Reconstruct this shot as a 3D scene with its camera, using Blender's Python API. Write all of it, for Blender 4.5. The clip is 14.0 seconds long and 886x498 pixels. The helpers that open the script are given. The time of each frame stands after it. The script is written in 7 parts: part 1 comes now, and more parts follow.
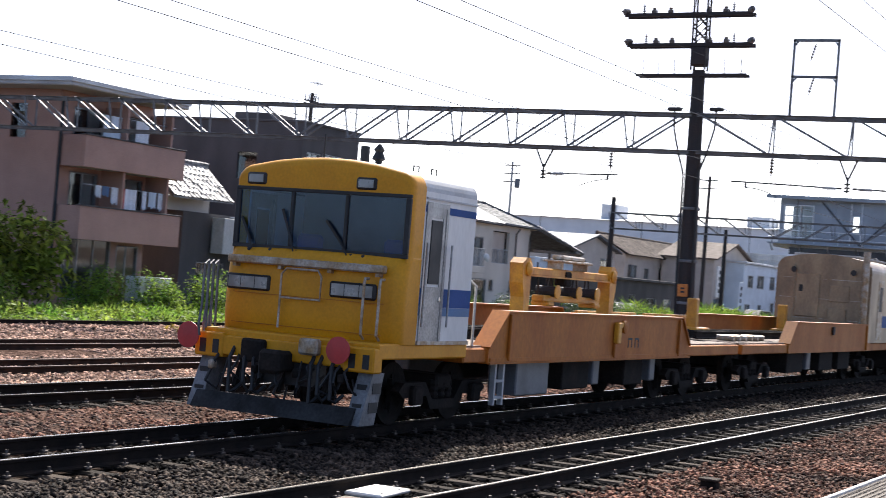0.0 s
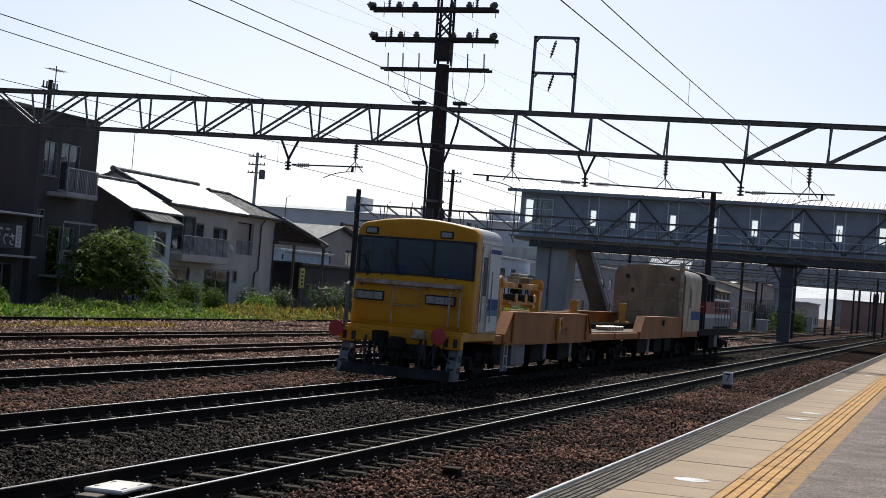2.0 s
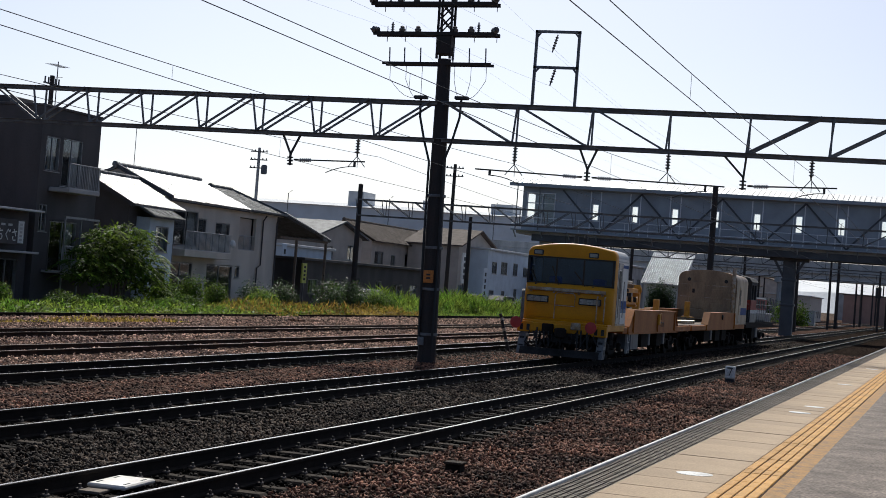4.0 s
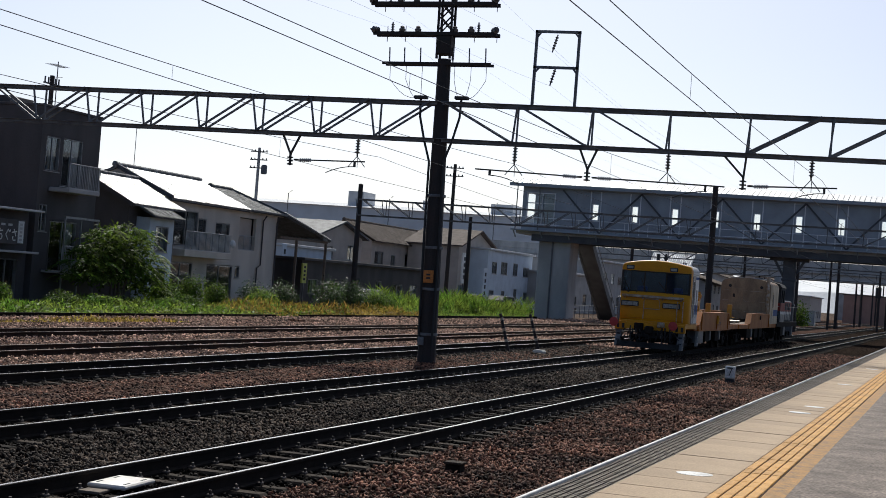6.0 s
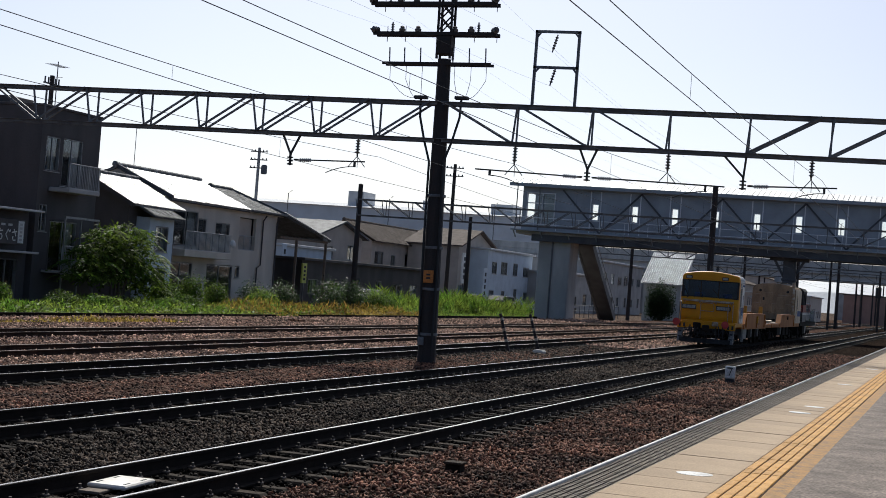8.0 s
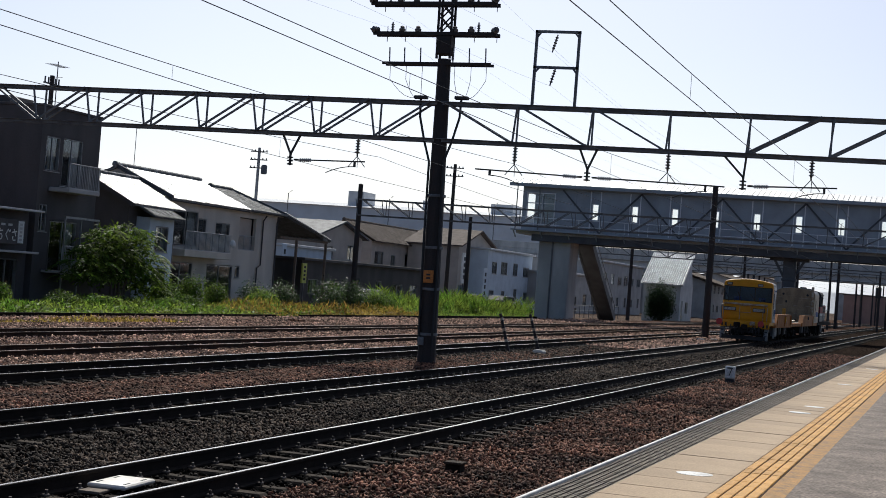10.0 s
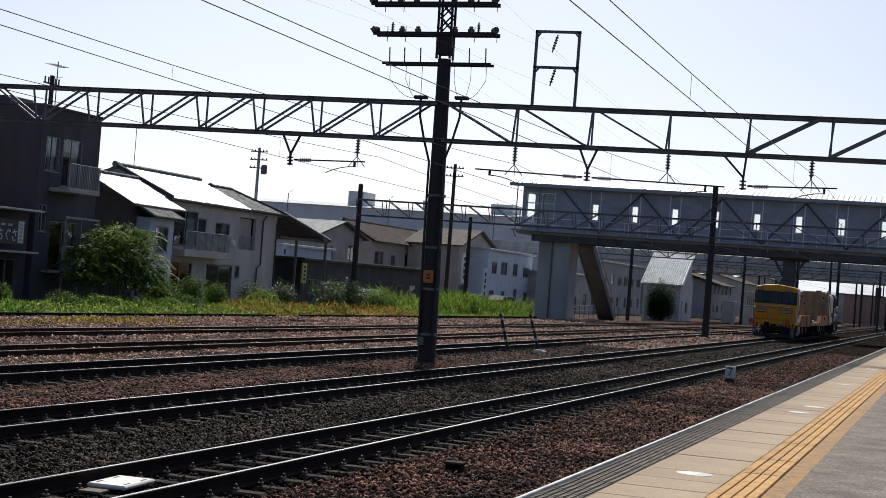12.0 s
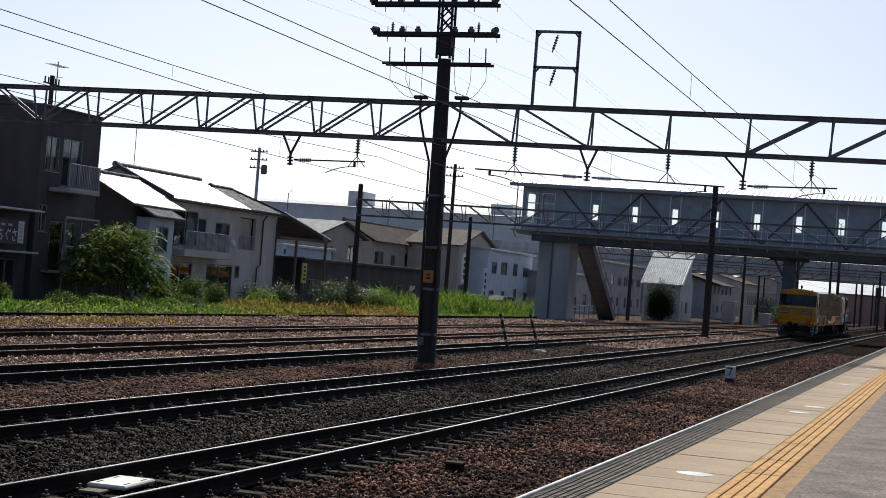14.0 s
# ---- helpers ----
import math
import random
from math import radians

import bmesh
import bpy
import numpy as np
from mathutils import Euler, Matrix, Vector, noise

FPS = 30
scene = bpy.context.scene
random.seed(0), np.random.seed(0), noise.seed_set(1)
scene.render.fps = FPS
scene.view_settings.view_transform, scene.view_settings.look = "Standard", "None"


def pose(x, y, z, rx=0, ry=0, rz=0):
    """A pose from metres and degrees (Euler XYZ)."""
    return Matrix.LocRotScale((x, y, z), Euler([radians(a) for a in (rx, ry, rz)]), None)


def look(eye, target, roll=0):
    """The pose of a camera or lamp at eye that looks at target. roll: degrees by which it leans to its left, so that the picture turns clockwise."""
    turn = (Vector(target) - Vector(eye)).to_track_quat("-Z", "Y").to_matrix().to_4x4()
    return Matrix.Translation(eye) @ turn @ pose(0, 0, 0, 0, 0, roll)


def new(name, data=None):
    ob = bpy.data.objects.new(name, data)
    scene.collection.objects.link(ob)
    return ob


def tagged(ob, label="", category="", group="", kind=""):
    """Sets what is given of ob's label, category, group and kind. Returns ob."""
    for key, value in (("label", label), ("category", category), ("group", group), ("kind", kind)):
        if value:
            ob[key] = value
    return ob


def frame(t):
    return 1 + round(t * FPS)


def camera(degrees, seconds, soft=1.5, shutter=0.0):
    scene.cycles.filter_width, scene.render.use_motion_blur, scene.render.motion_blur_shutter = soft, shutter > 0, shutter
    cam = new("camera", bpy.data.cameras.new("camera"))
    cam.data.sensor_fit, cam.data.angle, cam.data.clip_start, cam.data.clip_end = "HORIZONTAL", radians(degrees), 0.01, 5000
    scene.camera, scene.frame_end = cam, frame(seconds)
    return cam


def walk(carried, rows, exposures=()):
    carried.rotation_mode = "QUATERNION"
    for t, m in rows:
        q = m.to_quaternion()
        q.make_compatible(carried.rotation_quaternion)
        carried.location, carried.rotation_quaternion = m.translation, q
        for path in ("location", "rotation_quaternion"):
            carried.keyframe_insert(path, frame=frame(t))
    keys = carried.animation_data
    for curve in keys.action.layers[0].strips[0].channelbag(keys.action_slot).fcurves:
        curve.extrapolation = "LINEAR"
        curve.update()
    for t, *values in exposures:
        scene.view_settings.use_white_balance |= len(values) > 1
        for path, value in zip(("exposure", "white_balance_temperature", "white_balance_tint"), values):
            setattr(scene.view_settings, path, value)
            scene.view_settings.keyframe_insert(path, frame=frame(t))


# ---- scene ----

PLACE_H = 2.185          # eye above the rail heads


def facing(yaw, pitch, lean):
    """Pose of the hand-held camera on the platform: degrees from the track's line, up, and lean to the left."""
    a, b = radians(yaw), radians(pitch)
    d = Vector((math.cos(b) * math.cos(a), math.cos(b) * math.sin(a), math.sin(b)))
    eye = Vector((0, 0, PLACE_H))
    return look(eye, eye + d, lean)


# ---- camera ----
cam = camera(30.99, 14.0, soft=0.5, shutter=0.15)
walk(cam, [
    (0.0, facing(26.906, 0.912, 4.56)), (0.1, facing(25.512, 0.984, 4.51)), (0.2, facing(24.152, 1.100, 4.47)),
    (0.3, facing(23.043, 1.125, 4.42)), (0.4, facing(21.947, 1.118, 4.37)), (0.5, facing(20.848, 1.116, 4.32)),
    (0.6, facing(20.122, 1.130, 4.33)), (0.7, facing(19.919, 1.141, 4.34)), (0.8, facing(19.702, 1.214, 4.35)),
    (0.9, facing(19.566, 1.290, 4.36)), (1.0, facing(19.537, 1.275, 4.38)), (1.1, facing(19.256, 1.240, 4.37)),
    (1.2, facing(18.744, 1.184, 4.37)), (1.3, facing(18.015, 1.190, 4.37)), (1.4, facing(17.660, 1.228, 4.36)),
    (1.5, facing(17.639, 1.251, 4.36)), (1.6, facing(17.676, 1.303, 4.39)), (1.8, facing(17.712, 1.357, 4.46)),
    (2.0, facing(17.782, 1.342, 4.53)), (2.2, facing(17.805, 1.270, 4.47)), (2.4, facing(17.832, 1.170, 4.40)),
    (2.5, facing(17.847, 1.143, 4.38)), (2.7, facing(17.847, 1.143, 4.38)), (14.0, facing(17.847, 1.143, 4.38)),
], exposures=[(0.0, 1.1, 6500, 10), (0.5, 0.55, 6500, 10), (1.0, 0.16, 6480, 9), (1.5, -0.24, 6420, 7), (2.0, -0.36, 6400, 6), (14.0, -0.36, 6400, 6)])

# ---- world and sun ----
SUN_TO = Vector((0.945, 0.32, 1.0)).normalized()
world = bpy.data.worlds.new("sky")
scene.world = world
world.use_nodes = True
wn = world.node_tree.nodes
sky = wn.new("ShaderNodeTexSky")
sky.sky_type = "NISHITA"
sky.sun_disc = False
sky.sun_elevation = math.asin(SUN_TO.z)
sky.sun_rotation = math.atan2(SUN_TO.x, SUN_TO.y)
sky.air_density, sky.dust_density, sky.ozone_density = 0.5, 1.9, 1.5
wn["Background"].inputs["Strength"].default_value = 0.15
world.node_tree.links.new(sky.outputs["Color"], wn["Background"].inputs["Color"])
sun_data = bpy.data.lights.new("sun", "SUN")
sun_data.energy, sun_data.angle, sun_data.color = 4.8, radians(0.5), (1.0, 0.96, 0.90)
sun = new("sun", sun_data)
sun.matrix_world = look(SUN_TO * 50, (0, 0, 0))


# ---- materials ----
def surf(name, col, col2=None, rough=0.6, metal=0.0, scale=1.5, fine=30.0, amt=0.5, grain=0.25, bump=0.15, dist=0.01,
         random_amt=0.0, island=0.0, coat=0.0, spec=0.5, stretch=(1, 1, 1)):
    """Two-scale procedural surface: col to col2 in large stains, fine grain in value and relief."""
    m = bpy.data.materials.new(name)
    m.use_nodes = True
    nt = m.node_tree
    n, l = nt.nodes, nt.links
    bsdf = n["Principled BSDF"]
    col2 = col2 or tuple(c * 0.72 for c in col)
    tc = n.new("ShaderNodeTexCoord")
    mp = n.new("ShaderNodeMapping")
    mp.inputs["Scale"].default_value = stretch
    l.new(tc.outputs["Object"], mp.inputs["Vector"])
    big, small = n.new("ShaderNodeTexNoise"), n.new("ShaderNodeTexNoise")
    for node, s, d in ((big, scale, 5.0), (small, fine, 3.0)):
        node.inputs["Scale"].default_value = s
        node.inputs["Detail"].default_value = d
        l.new(mp.outputs["Vector"], node.inputs["Vector"])
    ramp = n.new("ShaderNodeMapRange")
    ramp.inputs["From Min"].default_value, ramp.inputs["From Max"].default_value = 0.36, 0.66
    ramp.inputs["To Max"].default_value = amt * 2
    ramp.clamp = True
    l.new(big.outputs["Fac"], ramp.inputs["Value"])
    mix = n.new("ShaderNodeMix")
    mix.data_type = "RGBA"
    mix.inputs["A"].default_value, mix.inputs["B"].default_value = (*col, 1), (*col2, 1)
    l.new(ramp.outputs["Result"], mix.inputs["Factor"])
    last = mix.outputs["Result"]
    hsv = n.new("ShaderNodeHueSaturation")
    l.new(last, hsv.inputs["Color"])
    val = n.new("ShaderNodeMapRange")
    val.inputs["From Min"].default_value, val.inputs["From Max"].default_value = 0.3, 0.7
    val.inputs["To Min"].default_value, val.inputs["To Max"].default_value = 1 - grain, 1 + grain
    l.new(small.outputs["Fac"], val.inputs["Value"])
    value = val.outputs["Result"]
    for amount, node, out in ((random_amt, "ShaderNodeObjectInfo", "Random"), (island, "ShaderNodeNewGeometry", "Random Per Island")):
        if amount:
            src, rng, mul = n.new(node), n.new("ShaderNodeMapRange"), n.new("ShaderNodeMath")
            rng.inputs["To Min"].default_value, rng.inputs["To Max"].default_value = 1 - amount, 1 + amount
            mul.operation = "MULTIPLY"
            l.new(src.outputs[out], rng.inputs["Value"])
            l.new(rng.outputs["Result"], mul.inputs[0])
            l.new(value, mul.inputs[1])
            value = mul.outputs["Value"]
    l.new(value, hsv.inputs["Value"])
    l.new(hsv.outputs["Color"], bsdf.inputs["Base Color"])
    rr = n.new("ShaderNodeMapRange")
    rr.inputs["To Min"].default_value, rr.inputs["To Max"].default_value = max(0.02, rough - 0.12), min(1, rough + 0.12)
    l.new(big.outputs["Fac"], rr.inputs["Value"])
    l.new(rr.outputs["Result"], bsdf.inputs["Roughness"])
    bsdf.inputs["Metallic"].default_value = metal
    bsdf.inputs["Coat Weight"].default_value = coat
    bsdf.inputs["Specular IOR Level"].default_value = spec
    if bump:
        b = n.new("ShaderNodeBump")
        b.inputs["Strength"].default_value, b.inputs["Distance"].default_value = bump, dist
        l.new(small.outputs["Fac"], b.inputs["Height"])
        l.new(b.outputs["Normal"], bsdf.inputs["Normal"])
    return m


def glass(name, tint=(0.85, 0.9, 0.92), rough=0.02, ior=1.5):
    m = bpy.data.materials.new(name)
    m.use_nodes = True
    b = m.node_tree.nodes["Principled BSDF"]
    b.inputs["Base Color"].default_value = (*tint, 1)
    b.inputs["Roughness"].default_value = rough
    b.inputs["Transmission Weight"].default_value = 1.0
    b.inputs["IOR"].default_value = ior
    return m


def leaf_mat(name, col, col2, rough=0.55, spec=0.1):
    m = surf(name, col, col2, rough=rough, scale=0.8, fine=8, amt=0.6, grain=0.2, bump=0, island=0.78, spec=spec)
    nt = m.node_tree
    n, l = nt.nodes, nt.links
    b = n["Principled BSDF"]
    tr, mx = n.new("ShaderNodeBsdfTranslucent"), n.new("ShaderNodeMixShader")
    hs = n.new("ShaderNodeHueSaturation")
    hs.inputs["Value"].default_value, hs.inputs["Saturation"].default_value = 1.7, 1.05
    src = b.inputs["Base Color"].links[0].from_socket
    l.new(src, hs.inputs["Color"])
    l.new(hs.outputs["Color"], tr.inputs["Color"])
    mx.inputs["Fac"].default_value = 0.42
    l.new(b.outputs["BSDF"], mx.inputs[1])
    l.new(tr.outputs["BSDF"], mx.inputs[2])
    l.new(mx.outputs["Shader"], n["Material Output"].inputs["Surface"])
    return m


def gravel_mat(name, a, b, c, scale):
    """Loose stone seen from afar: cells of several tints with deep relief."""
    m = surf(name, a, b, rough=0.9, scale=0.35, fine=6, amt=0.55, grain=0.2, bump=0)
    nt = m.node_tree
    n, l = nt.nodes, nt.links
    bs = n["Principled BSDF"]
    tc = n["Texture Coordinate"]
    vor = n.new("ShaderNodeTexVoronoi")
    vor.inputs["Scale"].default_value = scale
    l.new(tc.outputs["Object"], vor.inputs["Vector"])
    hsv = bs.inputs["Base Color"].links[0].from_node
    sep, rng, mul = n.new("ShaderNodeSeparateColor"), n.new("ShaderNodeMapRange"), n.new("ShaderNodeMix")
    l.new(vor.outputs["Color"], sep.inputs["Color"])
    rng.inputs["To Min"].default_value, rng.inputs["To Max"].default_value = 0.35, 1.7
    l.new(sep.outputs["Red"], rng.inputs["Value"])
    mul.data_type, mul.blend_type = "RGBA", "MULTIPLY"
    mul.inputs["Factor"].default_value = 1.0
    tint = n.new("ShaderNodeMix")
    tint.data_type = "RGBA"
    tint.inputs["B"].default_value = (*c, 1)
    l.new(hsv.outputs["Color"], tint.inputs["A"])
    far = n.new("ShaderNodeMath")
    far.operation, far.inputs[1].default_value = "GREATER_THAN", 0.62
    l.new(sep.outputs["Green"], far.inputs[0])
    l.new(far.outputs["Value"], tint.inputs["Factor"])
    l.new(tint.outputs["Result"], mul.inputs["A"])
    l.new(rng.outputs["Result"], mul.inputs["B"])
    l.new(mul.outputs["Result"], bs.inputs["Base Color"])
    bump = n.new("ShaderNodeBump")
    bump.inputs["Strength"].default_value, bump.inputs["Distance"].default_value = 1.0, 0.05
    bump.invert = True
    l.new(vor.outputs["Distance"], bump.inputs["Height"])
    l.new(bump.outputs["Normal"], bs.inputs["Normal"])
    bs.inputs["Specular IOR Level"].default_value = 0.0
    return m


M = {
    "earth": gravel_mat("earth gravel", (0.115, 0.085, 0.068), (0.07, 0.056, 0.047), (0.17, 0.13, 0.108), 10),
    "ballast": gravel_mat("rusty ballast", (0.085, 0.05, 0.038), (0.05, 0.034, 0.027), (0.13, 0.085, 0.068), 13),
    # brown darkened for the shade between stones, which relief alone doesn't cast
    "greyballast": gravel_mat("dark brown ballast", (0.024, 0.017, 0.0135), (0.014, 0.011, 0.009), (0.045, 0.034, 0.028), 13),
    "stone": surf("ballast stone", (0.215, 0.100, 0.064), (0.055, 0.034, 0.026), rough=0.8, scale=0.9, fine=60, grain=0.35, island=0.96, spec=0.14),
    "greystone": surf("brown grey ballast stone", (0.078, 0.054, 0.039), (0.022, 0.017, 0.014), rough=0.8, scale=0.9, fine=60, grain=0.35, island=0.95, spec=0.12),
    "oilstone": surf("oily dark ballast stone", (0.016, 0.012, 0.010), (0.008, 0.007, 0.006), rough=0.85, scale=1.5, fine=60, grain=0.25, island=0.85, spec=0.08),
    # rust taken near black: the backlit side's shade is in the colour
    "railside": surf("rusty rail web", (0.016, 0.0105, 0.008), (0.009, 0.007, 0.006), rough=0.9, scale=4, fine=60, spec=0.15),
    "railtop": surf("polished rail head", (0.60, 0.57, 0.53), (0.5, 0.47, 0.44), rough=0.24, metal=1.0, scale=3, fine=80, grain=0.08, bump=0.02),
    "oldrailtop": surf("dull rail head", (0.16, 0.12, 0.1), (0.1, 0.07, 0.055), rough=0.45, metal=0.6, scale=3, fine=80, grain=0.1, bump=0.02),
    "sleeper": surf("weathered concrete sleeper", (0.046, 0.035, 0.027), (0.020, 0.016, 0.013), rough=0.92, scale=3, fine=40, random_amt=0.6, spec=0.08),
    "clip": surf("rail clip steel", (0.14, 0.12, 0.11), (0.05, 0.04, 0.035), rough=0.45, metal=0.7, scale=6),
    "steel": surf("dark painted steel", (0.02, 0.019, 0.02), (0.033, 0.027, 0.025), rough=0.6, scale=2, fine=30, bump=0.1),
    "rustpole": surf("dark weathered pole", (0.018, 0.016, 0.016), (0.032, 0.022, 0.019), rough=0.75, scale=2.5, fine=25, bump=0.2),
    "galv": surf("galvanised steel", (0.17, 0.175, 0.18), (0.10, 0.10, 0.105), rough=0.55, metal=0.25, scale=3, fine=40, bump=0.05),
    "wire": surf("catenary wire", (0.03, 0.03, 0.03), rough=0.6, metal=0.3, bump=0),
    "porcelain": surf("brown porcelain insulator", (0.12, 0.1, 0.09), rough=0.25, bump=0, coat=0.3),
    "concrete": surf("stained concrete", (0.49, 0.48, 0.465), (0.33, 0.325, 0.315), rough=0.9, scale=0.8, fine=30, stretch=(1, 1, 0.35)),
    "bridgewall": surf("blue grey metal cladding", (0.33, 0.365, 0.405), (0.26, 0.285, 0.315), rough=0.55, scale=0.6, fine=20, grain=0.06, bump=0.03),
    "bridgedark": surf("dark grey bridge steel", (0.09, 0.095, 0.105), (0.06, 0.062, 0.07), rough=0.6, scale=0.8, fine=20, grain=0.08),
    "roofmetal": surf("pale corrugated roof metal", (0.5, 0.51, 0.52), (0.38, 0.38, 0.38), rough=0.4, metal=0.2, scale=1, fine=20, grain=0.06),
    "slab": surf("beige platform slab", (0.40, 0.285, 0.175), (0.30, 0.215, 0.135), rough=0.88, scale=1.2, fine=60, grain=0.16, random_amt=0.14, bump=0.2, dist=0.004),
    "ribbed": surf("grey ribbed platform edge", (0.17, 0.135, 0.10), (0.10, 0.082, 0.065), rough=0.9, scale=2.5, fine=50, grain=0.2, random_amt=0.12),
    "tactile": surf("yellow tactile tile", (0.58, 0.285, 0.04), (0.45, 0.225, 0.05), rough=0.8, scale=3.5, fine=50, grain=0.22, random_amt=0.16),
    "asphalt": surf("worn platform asphalt", (0.22, 0.172, 0.138), (0.12, 0.092, 0.073), rough=0.95, scale=2.2, fine=42, grain=0.6, bump=0.5, dist=0.004),
    "whiteline": surf("worn white paint", (0.72, 0.71, 0.68), (0.5, 0.48, 0.45), rough=0.7, scale=4, fine=40),
    "yellow": surf("yellow vehicle paint", (0.66, 0.29, 0.006), (0.55, 0.225, 0.006), rough=0.5, scale=1.2, fine=25, grain=0.08, bump=0.03, spec=0.3),
    "orange": surf("dusty orange girder paint", (0.43, 0.142, 0.013), (0.33, 0.10, 0.014), rough=0.6, scale=1.1, fine=20, grain=0.16, bump=0.05, stretch=(1, 1, 0.5), spec=0.3),
    "yelsteel": surf("yellow crane paint", (0.62, 0.29, 0.015), (0.42, 0.17, 0.02), rough=0.5, scale=3, fine=25, grain=0.12),
    "carwhite": surf("white vehicle side paint", (0.74, 0.74, 0.74), (0.6, 0.59, 0.57), rough=0.4, scale=0.8, fine=20, grain=0.05, bump=0.02, spec=0.4, stretch=(1, 1, 0.3)),
    "blue": surf("blue stripe paint", (0.012, 0.062, 0.235), (0.016, 0.06, 0.19), rough=0.6, scale=2, grain=0.08, spec=0.15),
    "roofgrey": surf("silver grey cab roof", (0.42, 0.43, 0.44), (0.3, 0.3, 0.3), rough=0.5, scale=1.5, grain=0.1),
    "beige": surf("dusty beige cab back", (0.34, 0.235, 0.13), (0.21, 0.14, 0.08), rough=0.4, scale=1.7, fine=20, amt=0.6, grain=0.14, stretch=(1, 1, 0.5)),
    "black": surf("black rubber", (0.015, 0.015, 0.016), rough=0.6, scale=4, bump=0.05),
    "under": surf("grimy underframe", (0.012, 0.0105, 0.0095), (0.025, 0.02, 0.017), rough=0.85, scale=3, fine=25, bump=0.2, spec=0.12),
    "plowgrey": surf("grimy snow plough", (0.032, 0.031, 0.031), (0.016, 0.015, 0.014), rough=0.75, scale=3, fine=25, spec=0.2),
    "stepgrey": surf("grey side step paint", (0.17, 0.17, 0.175), (0.10, 0.097, 0.094), rough=0.6, scale=3, fine=25),
    "weathered": surf("weathered aluminium bar", (0.42, 0.38, 0.33), (0.28, 0.18, 0.09), rough=0.5, metal=0.5, scale=5, fine=30),
    "disc": surf("red signal disc", (0.48, 0.03, 0.03), (0.36, 0.025, 0.025), rough=0.45, scale=4, grain=0.06),
    "lamp": surf("headlamp reflector", (0.75, 0.75, 0.73), rough=0.15, metal=0.9, bump=0),
    "glass": glass("window glass"),
    # blue tint stands in for the sky mirrored in the glass
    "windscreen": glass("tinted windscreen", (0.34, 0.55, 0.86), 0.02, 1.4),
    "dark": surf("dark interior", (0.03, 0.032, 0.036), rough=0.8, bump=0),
    "red": surf("red locomotive paint", (0.30, 0.03, 0.022), (0.22, 0.025, 0.02), rough=0.55, scale=2, grain=0.1, spec=0.3),
    "locogrey": surf("grey locomotive paint", (0.135, 0.145, 0.16), (0.09, 0.092, 0.1), rough=0.5, scale=2, grain=0.1),
    "brown": surf("brown tiled facade", (0.37, 0.215, 0.165), (0.31, 0.18, 0.14), rough=0.6, scale=0.8, fine=25, grain=0.1),
    "darkwall": surf("charcoal rendered wall", (0.085, 0.077, 0.077), (0.058, 0.054, 0.054), rough=0.85, scale=0.7, fine=30, grain=0.12, stretch=(1, 1, 0.4)),
    "cream": surf("cream rendered wall", (0.64, 0.58, 0.505), (0.51, 0.46, 0.40), rough=0.9, scale=0.7, fine=30, grain=0.08, stretch=(1, 1, 0.4)),
    "paleblue": surf("pale blue siding", (0.6, 0.68, 0.76), (0.5, 0.57, 0.64), rough=0.7, scale=0.8, grain=0.06),
    "greywall": surf("grey house wall", (0.44, 0.43, 0.42), (0.34, 0.33, 0.32), rough=0.9, scale=0.7, grain=0.1),
    "tanwall": surf("tan house wall", (0.54, 0.47, 0.41), (0.43, 0.37, 0.32), rough=0.9, scale=0.7, grain=0.1),
    "whitewall": surf("white house wall", (0.6, 0.6, 0.58), (0.48, 0.48, 0.46), rough=0.85, scale=0.7, grain=0.06),
    "tile": surf("glazed silver grey roof tile", (0.17, 0.17, 0.175), (0.08, 0.078, 0.078), rough=0.46, metal=0.2, scale=2, fine=9, grain=0.6, island=0.75, spec=0.8),
    "browntile": surf("dull brown roof tile", (0.13, 0.10, 0.085), (0.09, 0.072, 0.06), rough=0.85, scale=2, fine=20, grain=0.15, island=0.3, spec=0.15),
    "alu": surf("aluminium window frame", (0.3, 0.3, 0.31), (0.22, 0.22, 0.22), rough=0.4, metal=0.6, scale=4, bump=0),
    "curtain": surf("pale curtain", (0.5, 0.5, 0.48), (0.4, 0.4, 0.38), rough=0.9, scale=5, stretch=(6, 1, 0.3), bump=0),
    "cloth": surf("white laundry", (0.7, 0.72, 0.75), (0.55, 0.6, 0.66), rough=0.9, scale=3),
    "redcloth": surf("red laundry", (0.55, 0.06, 0.07), rough=0.9, scale=3),
    "leaf": leaf_mat("broad green leaves", (0.042, 0.084, 0.014), (0.09, 0.125, 0.024)),
    "weed": leaf_mat("weeds", (0.085, 0.17, 0.028), (0.16, 0.205, 0.042)),
    "dry": leaf_mat("yellow weeds", (0.21, 0.175, 0.035), (0.25, 0.16, 0.05)),
    "evergreen": leaf_mat("dark evergreen leaves", (0.012, 0.026, 0.008), (0.02, 0.036, 0.012)),
    "bark": surf("bark", (0.09, 0.065, 0.045), (0.06, 0.045, 0.03), rough=0.9, scale=5, fine=30, bump=0.5),
    "sign": surf("orange sign plate", (0.6, 0.2, 0.03), rough=0.5, bump=0),
    "signwhite": surf("white sign plate", (0.72, 0.72, 0.7), rough=0.5, bump=0),
    # far things: the veil of haze is put into these pale base colours
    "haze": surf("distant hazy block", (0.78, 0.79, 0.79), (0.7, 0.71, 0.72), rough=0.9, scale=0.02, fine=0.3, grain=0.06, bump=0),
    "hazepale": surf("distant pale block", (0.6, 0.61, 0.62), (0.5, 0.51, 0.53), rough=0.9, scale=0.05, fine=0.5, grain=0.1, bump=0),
    "carpaint": surf("white car paint", (0.7, 0.7, 0.7), rough=0.25, bump=0, coat=0.6),
